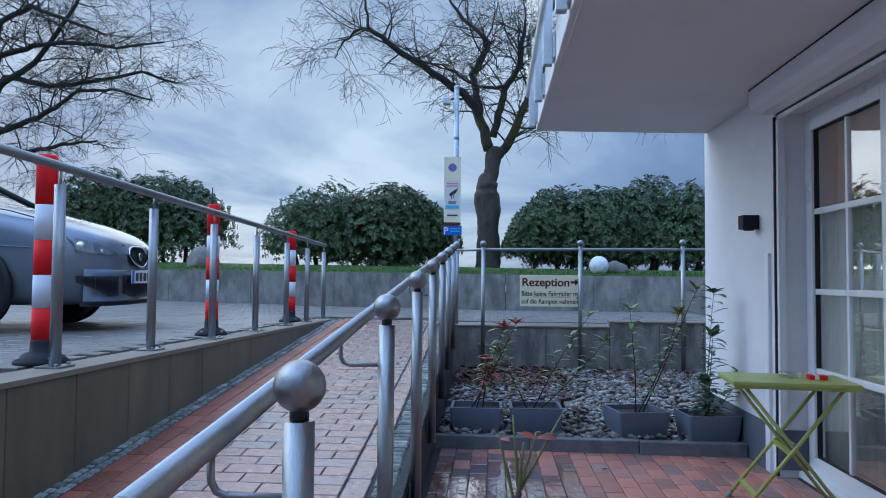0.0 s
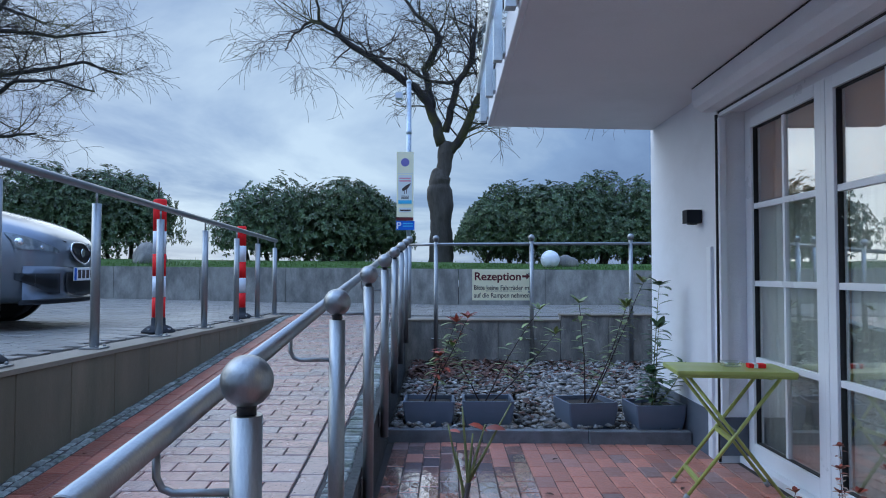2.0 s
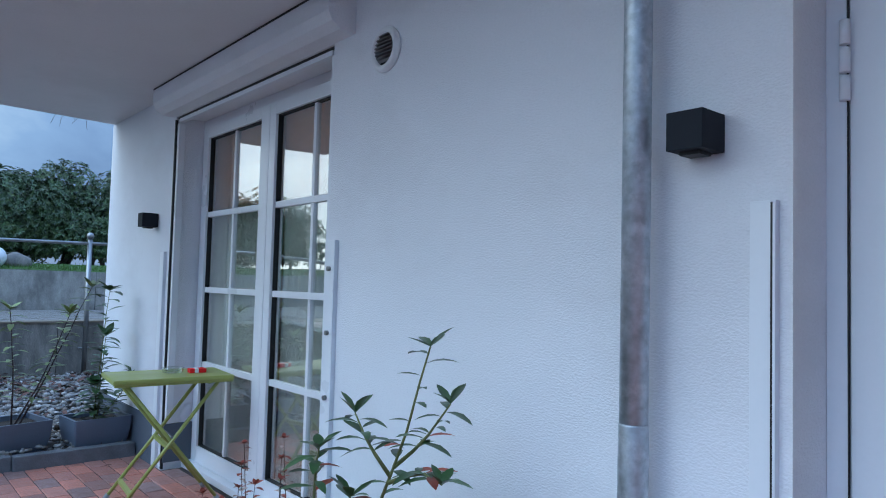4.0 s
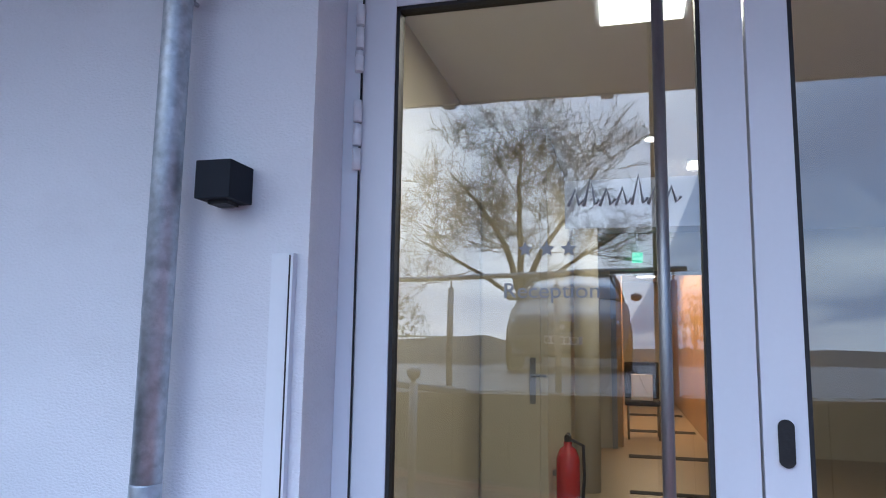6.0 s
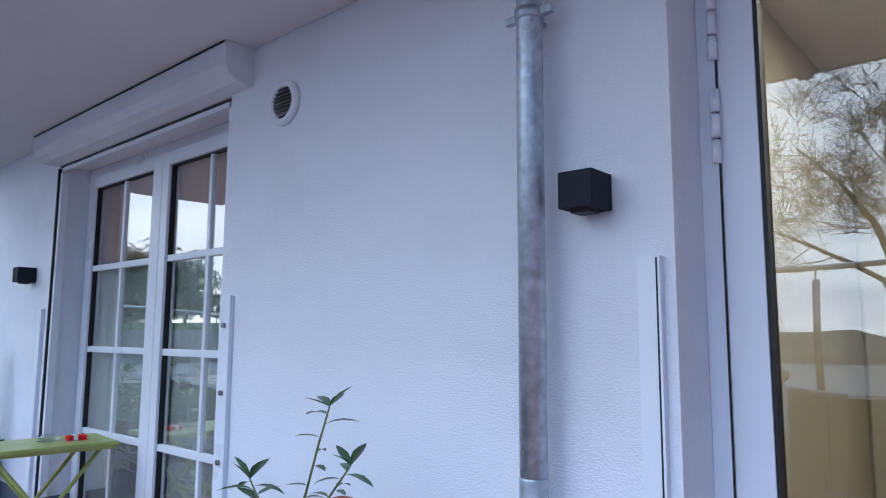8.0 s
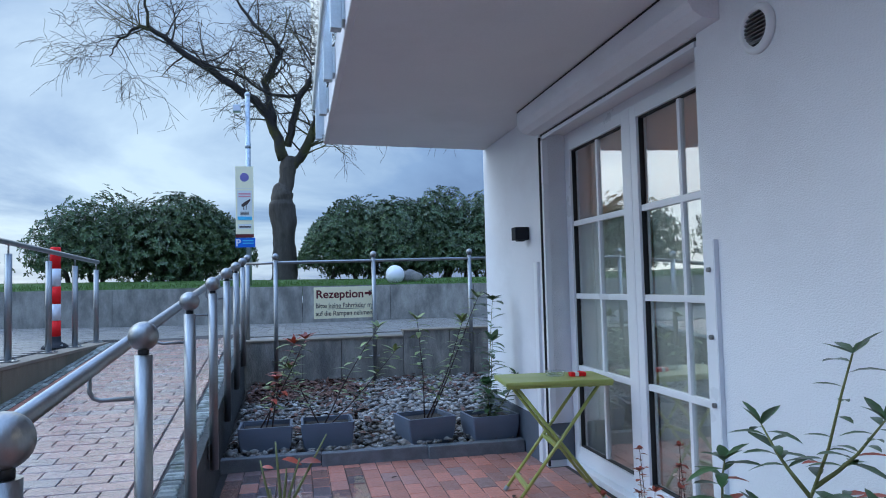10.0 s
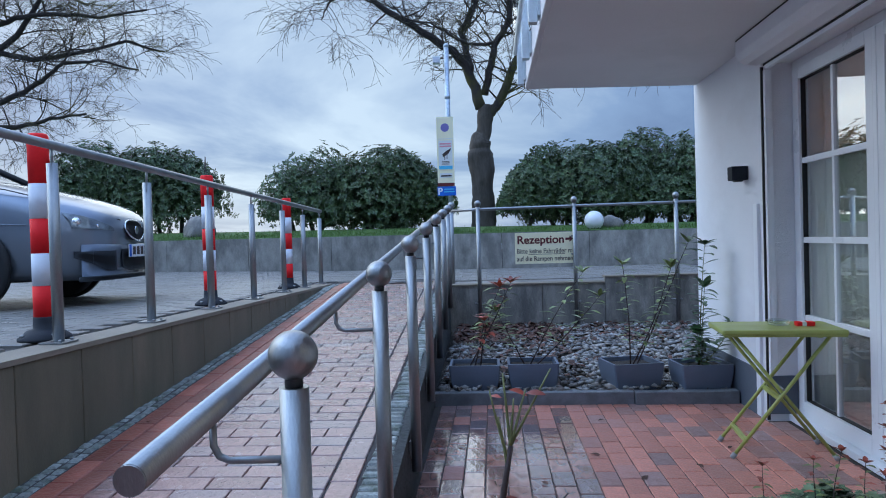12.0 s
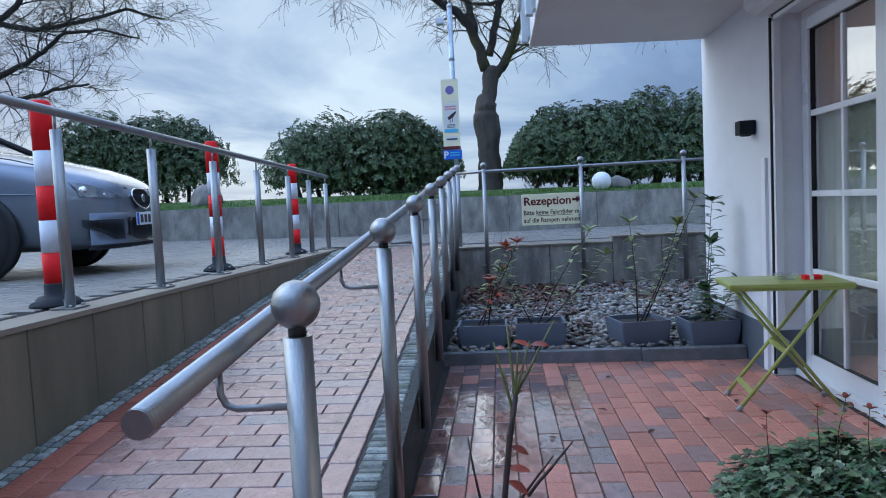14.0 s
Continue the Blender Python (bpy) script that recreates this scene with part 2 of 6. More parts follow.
M_BRICK_WET_S = mat("wet_clinker_paver_joined", (0.34, 0.165, 0.125), 0.07, var=0.35, scale=12, bump=0.22, bscale=16, col2=(0.20, 0.145, 0.14), island=0.24, spec=1.0, rvar=0.07, stretch=(1.8, 0.7, 1), coat=1.0)
M_RAMP = mat("damp_ramp_paver", (0.285, 0.148, 0.122), 0.24, var=0.32, scale=10, bump=0.4, bscale=50, col2=(0.19, 0.155, 0.155), rand=0.18, spec=0.7, rvar=0.14, dirt=(0.20, 0.13, 0.11), dscale=7, dcut=(0.52, 0.8), coat=0.35)
M_RAMP_S = mat("damp_ramp_paver_joined", (0.285, 0.148, 0.122), 0.24, var=0.32, scale=10, bump=0.4, bscale=50, col2=(0.19, 0.155, 0.155), island=0.18, spec=0.7, rvar=0.14, dirt=(0.20, 0.13, 0.11), dscale=7, dcut=(0.52, 0.8), coat=0.35)
M_RAMP_RED = mat("red_edge_paver", (0.27, 0.085, 0.055), 0.34, var=0.28, scale=9, bump=0.4, bscale=60, island=0.25, spec=0.6, rvar=0.15)
M_JOINT = mat("sand_joint", (0.055, 0.048, 0.045), 0.9, var=0.3, scale=20, bump=0.4)
M_PARK = mat("grey_parking_paver", (0.185, 0.168, 0.145), 0.42, var=0.18, scale=5, bump=0.35, bscale=50, island=0.16, spec=0.6, dirt=(0.13, 0.12, 0.115), dscale=1.1, rvar=0.18)
M_PARK_P = mat("grey_parking_paver_single", (0.185, 0.168, 0.145), 0.42, var=0.18, scale=5, bump=0.35, bscale=50, rand=0.16, spec=0.6, dirt=(0.13, 0.12, 0.115), dscale=1.1, rvar=0.18)
M_COBBLE = mat("granite_sett", (0.25, 0.265, 0.245), 0.6, var=0.4, scale=25, bump=0.6, bscale=120, island=0.4, spec=0.5, dirt=(0.055, 0.075, 0.035), dscale=12, dcut=(0.46, 0.64))
M_PEBBLE = mat("river_pebble", (0.25, 0.24, 0.225), 0.5, var=0.2, scale=30, bump=0.2, col2=(0.12, 0.09, 0.07), island=0.6)
M_SOIL = mat("dark_soil", (0.035, 0.027, 0.02), 0.95, var=0.4, scale=25, bump=0.8, bscale=60)
M_GRASS = mat("lawn_grass", (0.085, 0.16, 0.026), 0.8, var=0.35, scale=6, bump=0.8, bscale=160, island=0.3)
M_LEAF_H = mat("rhododendron_leaf", (0.072, 0.115, 0.048), 0.36, var=0.25, scale=3, bump=0.0, col2=(0.11, 0.14, 0.055), island=0.5, spec=0.5)
M_LEAF_L = mat("laurel_leaf", (0.055, 0.115, 0.04), 0.35, var=0.3, scale=14, bump=0.1, island=0.35, spec=0.6)
M_LEAF_Y = mat("young_leaf", (0.20, 0.25, 0.085), 0.45, var=0.3, scale=14, bump=0.1, island=0.35)
M_LEAF_R = mat("reddened_leaf", (0.30, 0.06, 0.035), 0.45, var=0.4, scale=14, bump=0.1, island=0.4)
M_LEAF_I = mat("ivy_leaf", (0.042, 0.092, 0.042), 0.33, var=0.4, scale=45, bump=0.2, col2=(0.17, 0.225, 0.12), island=0.5, spec=0.5)
M_STEM = mat("green_stem", (0.16, 0.17, 0.06), 0.6, var=0.3, scale=20, bump=0.2)
M_TWIG = mat("brown_twig", (0.055, 0.035, 0.03), 0.7, var=0.3, scale=20, bump=0.3)
M_BARK = mat("grey_brown_bark", (0.10, 0.085, 0.07), 0.9, var=0.45, scale=7, bump=1.0, bscale=18, dirt=(0.05, 0.042, 0.035), dscale=3.5, dcut=(0.45, 0.62), stretch=(1.8, 1.8, 0.45))
M_BRANCH = mat("bare_branch", (0.052, 0.044, 0.040), 0.9, var=0.3, scale=5, bump=0.3, dirt=(0.14, 0.135, 0.03), dscale=0.8, dcut=(0.52, 0.66))
M_POT = mat("slate_blue_planter", (0.125, 0.15, 0.20), 0.5, var=0.08, scale=6, bump=0.06, bscale=120)
M_TABLE = mat("lime_green_lacquer", (0.35, 0.385, 0.10), 0.35, var=0.06, scale=9, bump=0.03, dirt=(0.28, 0.30, 0.07), dscale=6)
M_GREYCAP = mat("grey_plastic_foot", (0.3, 0.31, 0.31), 0.5, var=0.1)
M_LAMP = mat("anthracite_lamp", (0.013, 0.017, 0.024), 0.7, var=0.1, bump=0.05, bscale=200, spec=0.25)
M_WHITE = mat("white_plastic", (0.78, 0.79, 0.80), 0.35, var=0.03, bump=0.0)
M_RED = mat("red_bollard", (0.80, 0.018, 0.022), 0.6, var=0.08, scale=8, bump=0.03, spec=0.2)
M_REFLECT = mat("white_reflective_band", (0.70, 0.72, 0.78), 0.55, var=0.05, scale=20, bump=0.05)
M_BASE = mat("black_rubber_foot", (0.018, 0.02, 0.026), 0.8, var=0.15, bump=0.1)
M_SIGN = mat("cream_sign_board", (0.92, 0.85, 0.58), 0.4, var=0.03, bump=0.0)
M_SIGNW = mat("pale_notice", (0.75, 0.76, 0.72), 0.4, var=0.03, bump=0.0)
M_MAROON = mat("dark_red_print", (0.12, 0.012, 0.012), 0.5, var=0.05, bump=0.0)
M_INK = mat("brown_black_print", (0.05, 0.03, 0.025), 0.5, var=0.05, bump=0.0)
M_BLUE = mat("blue_sign", (0.015, 0.13, 0.60), 0.4, var=0.04, bump=0.0)
M_CYAN = mat("cyan_print", (0.10, 0.48, 0.72), 0.4, var=0.03, bump=0.0)
M_PINK = mat("pink_print", (0.72, 0.30, 0.34), 0.5, var=0.05, bump=0.0)
M_LILAC = mat("violet_emblem", (0.20, 0.17, 0.42), 0.5, var=0.1, bump=0.0)
M_CAR = mat("silver_car_paint", (0.175, 0.20, 0.24), 0.34, metal=0.6, var=0.03, scale=3, bump=0.0, coat=1.0, rvar=0.04)
M_CAR2 = mat("dark_car_paint", (0.12, 0.13, 0.14), 0.4, metal=0.3, var=0.03, scale=3, bump=0.0, coat=0.2)
M_CARBLK = mat("black_car_plastic", (0.012, 0.013, 0.015), 0.5, var=0.15, bump=0.1, bscale=150)
M_TYRE = mat("tyre_rubber", (0.018, 0.018, 0.019), 0.8, var=0.2, bump=0.3, bscale=60)
M_HUB = mat("silver_hubcap", (0.52, 0.53, 0.54), 0.35, metal=0.5, var=0.08, bump=0.0)
M_CHROME = mat("chrome_trim", (0.75, 0.76, 0.78), 0.12, metal=1.0, var=0.02, bump=0.0)
M_PLATE = mat("plate_white", (0.74, 0.75, 0.76), 0.4, var=0.02, bump=0.0)
M_HEAD = mat("headlight_lens", (0.17, 0.195, 0.215), 0.10, metal=0.3, var=0.5, scale=16, bump=0.0, coat=0.6)
M_GLASS = glass_mat("window_glass", (0.96, 0.98, 0.96), base=0.29)
M_DGLASS = glass_mat("entrance_glass", (0.95, 0.94, 0.90), ior=1.45, base=0.13)
M_CARGLASS = mat("car_glass", (0.10, 0.13, 0.14), 0.05, metal=0.0, var=0.05, bump=0.0, coat=1.0, spec=1.0)
M_ASHGLASS = glass_mat("ashtray_glass", (0.92, 0.95, 0.95), 0.02, 1.5, 0.08)
M_ROOM = mat("cream_room_paint", (0.60, 0.555, 0.42), 0.8, var=0.05, scale=2, bump=0.08)
M_ORANGE = mat("orange_wood_panel", (0.52, 0.34, 0.16), 0.4, var=0.25, scale=3, bump=0.1, stretch=(1, 1, 0.2))
M_BROWNW = mat("brown_wood", (0.84, 0.46, 0.27), 0.5, var=0.2, scale=3, bump=0.1, stretch=(6, 1, 1))
M_LAMINATE = mat("laminate_floor", (0.33, 0.26, 0.17), 0.35, var=0.2, scale=4, bump=0.05, stretch=(0.3, 3, 1))
M_CURTAIN = mat("sheer_curtain", (0.84, 0.85, 0.80), 0.9, var=0.06, scale=4, bump=0.2)
M_FIRE = mat("extinguisher_red", (0.60, 0.012, 0.012), 0.25, var=0.04, bump=0.0, coat=0.6)
M_GLOWW = mat("lit_ceiling_panel", (1.0, 0.97, 0.90), 0.5, var=0.0, bump=0.0, emit=2.2)
M_GREENEXIT = mat("lit_exit_sign", (0.05, 0.65, 0.30), 0.5, var=0.0, bump=0.0, emit=0.7)
M_ETCH = mat("etched_grey_lettering", (0.30, 0.31, 0.31), 0.7, var=0.05, bump=0.0)
M_FROST = mat("frosted_film", (0.74, 0.75, 0.74), 0.7, var=0.03, bump=0.05)
M_MAT = mat("dark_floor_mat", (0.02, 0.02, 0.022), 0.9, var=0.2, bump=0.3)


# ---- mesh helpers ----
def bm_new():
    return bmesh.new()


def box(bm, x0, y0, z0, x1, y1, z1, m=None, bev=0.0):
    b2 = bmesh.new()
    r = bmesh.ops.create_cube(b2, size=1.0)
    bmesh.ops.scale(b2, vec=(abs(x1 - x0), abs(y1 - y0), abs(z1 - z0)), verts=b2.verts)
    if bev > 0:
        bmesh.ops.bevel(b2, geom=b2.edges[:], offset=bev, segments=2, affect="EDGES", profile=0.6)
    bmesh.ops.translate(b2, vec=((x0 + x1) / 2, (y0 + y1) / 2, (z0 + z1) / 2), verts=b2.verts)
    if m is not None:
        b2.transform(m)
    me = bpy.data.meshes.new("tmp"); b2.to_mesh(me); b2.free()
    bm.from_mesh(me); bpy.data.meshes.remove(me)
    return bm


def tube(bm, pts, radii, seg=12, caps=True, smooth=True):
    """A round tube along a line of points."""
    pts = [Vector(p) for p in pts]
    if not isinstance(radii, (list, tuple)):
        radii = [radii] * len(pts)
    rings = []
    up = None
    for i, p in enumerate(pts):
        d = (pts[min(i + 1, len(pts) - 1)] - pts[max(i - 1, 0)]).normalized()
        if up is None:
            up = Vector((0, 0, 1)) if abs(d.z) < 0.9 else Vector((1, 0, 0))
        a = d.cross(up).normalized(); b = a.cross(d).normalized(); up = b
        rings.append([bm.verts.new(p + radii[i] * (math.cos(2 * math.pi * k / seg) * a + math.sin(2 * math.pi * k / seg) * b)) for k in range(seg)])
    for r0, r1 in zip(rings, rings[1:]):
        for k in range(seg):
            f = bm.faces.new((r0[k], r0[(k + 1) % seg], r1[(k + 1) % seg], r1[k])); f.smooth = smooth
    if caps:
        bm.faces.new(rings[0][::-1]); bm.faces.new(rings[-1])
    return bm


def ball(bm, c, r, u=24, v=16, sz=1.0):
    res = bmesh.ops.create_uvsphere(bm, u_segments=u, v_segments=v, radius=r)
    for w in res["verts"]:
        w.co = Vector((w.co.x, w.co.y, w.co.z * sz)) + Vector(c)
        for f in w.link_faces:
            f.smooth = True
    return bm


def lathe(bm, profile, c=(0, 0, 0), seg=28, axis="z"):
    rings = []
    for r, h in profile:
        ring = []
        for k in range(seg):
            a = 2 * math.pi * k / seg
            p = {"z": (r * math.cos(a), r * math.sin(a), h), "x": (h, r * math.cos(a), r * math.sin(a)), "y": (r * math.cos(a), h, r * math.sin(a))}[axis]
            ring.append(bm.verts.new(Vector(p) + Vector(c)))
        rings.append(ring)
    for r0, r1 in zip(rings, rings[1:]):
        for k in range(seg):
            f = bm.faces.new((r0[k], r0[(k + 1) % seg], r1[(k + 1) % seg], r1[k])); f.smooth = True
    bm.faces.new(rings[0][::-1]); bm.faces.new(rings[-1])
    return bm


def loft(bm, sections, close=True, smooth=True):
    """Skin over equal rings of points."""
    rings = [[bm.verts.new(p) for p in s] for s in sections]
    n = len(rings[0])
    for r0, r1 in zip(rings, rings[1:]):
        for k in range(n if close else n - 1):
            f = bm.faces.new((r0[k], r0[(k + 1) % n], r1[(k + 1) % n], r1[k])); f.smooth = smooth
    return rings


def mesh_of(name, bm):
    bmesh.ops.recalc_face_normals(bm, faces=bm.faces[:])
    me = bpy.data.meshes.new(name)
    bm.to_mesh(me); bm.free()
    return me


def part(name, bm, material, parent=None, label=""):
    me = mesh_of(name, bm)
    me.materials.append(material)
    ob = new(name, me)
    if parent is not None:
        ob.parent = parent
    if label:
        ob["label"] = label
    return ob


def empty(name, label, category, place=(0, 0, 0), rz=0, group="", kind=""):
    ob = new(name)
    ob.matrix_basis = pose(*place, 0, 0, rz)
    return tagged(ob, label, category, group, kind)


def solid(name, bm, material, label, category, group="", kind=""):
    return tagged(part(name, bm, material), label, category, group, kind)


def from_arrays(name, verts, faces, material, parent=None, smooth=False):
    me = bpy.data.meshes.new(name)
    me.from_pydata(verts, [], faces)
    me.materials.append(material)
    if smooth:
        me.polygons.foreach_set("use_smooth", [True] * len(me.polygons))
    me.update()
    ob = new(name, me)
    if parent is not None:
        ob.parent = parent
    return ob


def bar(name, p0, p1, r, material, parent, label="", seg=12):
    return part(name, tube(bm_new(), [p0, p1], r, seg), material, parent, label)


def writing(name, text, size, m, material, parent, bold=0.0, width=None, align="LEFT"):
    """Raised lettering, as a mesh."""
    cu = bpy.data.curves.new(name, "FONT")
    cu.body, cu.size, cu.extrude, cu.offset, cu.align_x = text, size, 0.0006, bold, align
    tmp = bpy.data.objects.new(name + "_tmp", cu)
    scene.collection.objects.link(tmp)
    bpy.context.view_layer.update()
    me = bpy.data.meshes.new_from_object(tmp.evaluated_get(bpy.context.evaluated_depsgraph_get()))
    bpy.data.objects.remove(tmp)
    if width:
        xs = [v.co.x for v in me.vertices]
        k = width / max(max(xs) - min(xs), 1e-6)
        me.transform(Matrix.Diagonal((k, 1, 1, 1)))
    me.transform(m)
    me.materials.clear(); me.materials.append(material)
    ob = new(name, me)
    ob.parent = parent
    return ob


# ---- structure ----
RAMP_X0, RAMP_X1 = -3.57, -2.10


def rx(y):
    """The patio-side face of the ramp's edge."""
    return -2.034 - 0.0190 * (y + 1.35)

PARK = 0.672


def ramp_z(y):
    return min(max(0.70 + 0.081 * (y - 5.6), 0.0), PARK)


def court_z(y):
    """The court falls gently towards the lawn."""
    return 0.755 - 0.0135 * min(max(y, -6.0), 5.6)


def park_z(x, y):
    far = min(max((y - 5.6) / 4.0, 0), 1)
    k = min(max((x + 3.6) / 1.8, 0), 1)
    return court_z(y) + far * (0.02 * max(-4.2 - x, 0) - 0.024) - k * min(max((y - 5.2) / 0.4, 0), 1) * 0.03


# patio and ground bed under everything
ground = solid("ground", box(bm_new(), -60, -60, -0.5, 60, 60, -0.055), M_JOINT, "dark earth below the paving", "ground", kind="structure")
patio = solid("floor_patio", box(bm_new(), -2.2, -6.0, -0.05, 0.3, 2.5, -0.006), M_JOINT, "sand bed of the red clinker patio", "patio floor", kind="structure")
solid("floor_behind", box(bm_new(), -3.57, -9.0, -0.05, 0.3, -6.0, 0.0), M_PARK, "grey paving behind the patio", "paving", kind="structure")

# ramp bed: a sloping wedge
bm = bm_new()
ys = [-6.0, -3.05, -1, 1, 3, 5, 6.11, 6.4]
loft(bm, [[(RAMP_X0 - 0.02, y, -0.05), (rx(y) - 0.04, y, -0.05), (rx(y) - 0.04, y, ramp_z(y) - 0.008), (RAMP_X0 - 0.02, y, ramp_z(y) - 0.008)] for y in ys], smooth=False)
ramp_bed = solid("ramp", bm, M_JOINT, "sloping brick-paved access ramp", "ramp", kind="structure")
# dark edge wall between ramp and patio
bm = bm_new()
loft(bm, [[(rx(y) - 0.04, y, -0.06), (rx(y), y, -0.06), (rx(y), y, ramp_z(y) + 0.004), (rx(y) - 0.04, y, ramp_z(y) + 0.004)] for y in [-3.0, -1, 1, 3, 5.42]], smooth=False)
solid("ramp_edge", bm, M_EDGE, "dark mossy concrete edge between ramp and patio", "ramp edge", kind="structure")

# parking court, one sheet that falls gently to the right
vx = [-60, -30, -14, -11, -9, -7.5, -6, -5, -4.2, -3.62, -3.0, -2.4, -2.0, -1.0, 0.6, 2.2, 12]
vy = [-60, -30, -10, -6, -3, 0, 3, 5.2, 5.6, 6.35, 7.5, 8.6, 9.62]
bm = bm_new()
grid = {}
for i, x in enumerate(vx):
    for j, y in enumerate(vy):
        if x <= -3.62 or y >= 6.35:
            grid[i, j] = bm.verts.new((x, y, park_z(x, y) - 0.02))
for i in range(len(vx) - 1):
    for j in range(len(vy) - 1):
        q = [(i, j), (i + 1, j), (i + 1, j + 1), (i, j + 1)]
        if all(k in grid for k in q):
            bm.faces.new([grid[k] for k in q])
court = solid("pavement_court", bm, M_JOINT, "wet grey paved parking court", "pavement", kind="structure")
# fill strip in front of the upper path, behind the low wall
bm = bm_new()
box(bm, -2.2, 5.53, 0.0, 2.2, 6.36, 0.635)
solid("upper_path", bm, M_PARK, "paved upper path behind the low concrete wall", "path", kind="structure")

# slab wall on the left of the ramp, with panels
wall_left = empty("wall_left", "low wall of beige slabs along the ramp", "low wall", kind="structure")


def wall_strip(x0, x1, y0, y1, low, high, n=2):
    """A straight block whose top follows the fall of the court."""
    q = bm_new()
    ys_ = [y0 + (y1 - y0) * k / (n - 1) for k in range(n)]
    r = loft(q, [[(x0, v, low(v)), (x1, v, low(v)), (x1, v, high(v)), (x0, v, high(v))] for v in ys_], smooth=False)
    q.faces.new(r[0]); q.faces.new(r[-1][::-1])
    bmesh.ops.recalc_face_normals(q, faces=q.faces[:])
    return q


part("core", wall_strip(RAMP_X0 - 0.12, RAMP_X0 - 0.03, -6.0, 5.62, lambda v: -0.05, lambda v: court_z(v) - 0.045), M_CONC_LOW, wall_left)
y = 5.55
while y > -5.9:
    y0 = y - 0.45
    q = wall_strip(RAMP_X0 - 0.03, RAMP_X0, y0 + 0.003, y - 0.003, lambda v: max(ramp_z(v) - 0.12, -0.05), lambda v: court_z(v) - 0.022)
    bmesh.ops.bevel(q, geom=q.edges[:], offset=0.003, segments=1, affect="EDGES")
    part("panel", q, M_SLAB, wall_left)
    y = y0
part("coping", wall_strip(RAMP_X0 - 0.20, RAMP_X0 + 0.006, -6.0, 5.62, lambda v: court_z(v) - 0.0215, lambda v: court_z(v) + 0.002, 9), M_COPING, wall_left, "pale narrow coping strip")

# kerb of the planting bed
kerb = empty("kerb_bed", "dark stone kerb in front of the gravel bed", "kerb", kind="structure")
xk = [-2.118, -1.45, -0.72, -0.02]
for a, b in zip(xk, xk[1:]):
    part("kerb_stone", box(bm_new(), a + 0.002, 2.40, -0.05, b - 0.002, 2.48, 0.085, pose(0, -0.03 * (a + 2.1), 0), bev=0.006), M_KERB, kerb)
bed = solid("ground_bed", box(bm_new(), -2.17, 2.42, -0.05, 2.2, 5.42, 0.062), M_SOIL, "dark soil of the gravel bed", "soil", kind="structure")

# low concrete wall behind the bed: panels in two heights
low_wall = empty("wall_low", "damp stained concrete retaining wall behind the bed", "retaining wall", kind="structure")
xw = [-2.17, -1.55, -1.12, -0.75, -0.42, 0.12, 0.60, 1.15, 2.2]
for i, (a, b) in enumerate(zip(xw, xw[1:])):
    top = 0.625 if b <= -0.41 else 0.685
    part("panel", box(bm_new(), a + 0.003, 5.42, -0.05, b - 0.003, 5.52, top, bev=0.004), M_CONC_LOW, low_wall)
part("coping", box(bm_new(), -2.17, 5.405, 0.625, -0.42, 5.60, 0.645, bev=0.004), M_COPING, low_wall)
part("coping", box(bm_new(), -0.42, 5.405, 0.685, 2.2, 5.60, 0.705, bev=0.004), M_COPING, low_wall)

# long retaining wall below the lawn
RET_Y = 9.6


def ret_top(x):
    return 1.235 - 0.006 * (x + 1)


ret_wall = empty("wall_retaining", "long grey concrete retaining wall with water stains", "retaining wall", kind="structure")
x = -30.0
while x < 9:
    x1 = x + 1.5
    bm = bm_new()
    loft(bm, [[(q, RET_Y, 0.3), (q, RET_Y + 0.12, 0.3), (q, RET_Y + 0.12, ret_top(q)), (q, RET_Y, ret_top(q))] for q in (x + 0.004, x1 - 0.004)], smooth=False)
    bm.verts.ensure_lookup_table()
    for side in (0, 1):
        vs = [v for v in bm.verts][side * 4:side * 4 + 4]
        bm.faces.new(vs)
    part("panel", bm, M_CONC, ret_wall)
    x = x1

# lawn bank behind it
bm = bm_new()
gx = [-60 + 3 * i for i in range(41)]
gy = [RET_Y + 0.1, RET_Y + 0.7, RET_Y + 1.6, RET_Y + 3, RET_Y + 6, RET_Y + 12, 60, 220]
gv = [[bm.verts.new((x * (1 if y < 50 else 4), y, ret_top(min(max(x, -30), 9)) - 0.01 + 0.13 * min(y - RET_Y, 1.2) + 0.05 * noise.noise((x * 0.4, y * 0.4, 0)) - 0.012 * max(y - 14, 0))) for y in gy] for x in gx]
for i in range(len(gx) - 1):
    for j in range(len(gy) - 1):
        bm.faces.new((gv[i][j], gv[i + 1][j], gv[i + 1][j + 1], gv[i][j + 1])).smooth = True
lawn = solid("ground_lawn", bm, M_GRASS, "green lawn bank above the retaining wall", "lawn", kind="structure")

# ---- house ----
H_TOP = 6.0
DO_Y0, DO_Y1, DO_Z = 0.06, 1.93, 2.19      # patio door opening
EN_Y0, EN_Y1, EN_Z = -4.75, -1.825, 2.33   # entrance opening
CORNER = 3.33


def wall_with_holes(name, y0, y1, z1, holes, material, label):
    """House wall on x = 0, 0.36 m thick, cut by openings."""
    bm = bm_new()
    cuts = sorted({y0, y1, *[h[0] for h in holes], *[h[1] for h in holes]})
    for a, b in zip(cuts, cuts[1:]):
        z = 0.0
        for h in holes:
            if a >= h[0] - 1e-6 and b <= h[1] + 1e-6:
                z = h[2]
        box(bm, 0, a, z if z else -0.05, 0.36, b, z1)
    bmesh.ops.remove_doubles(bm, verts=bm.verts[:], dist=1e-5)
    return solid(name, bm, material, label, "house wall", kind="structure")


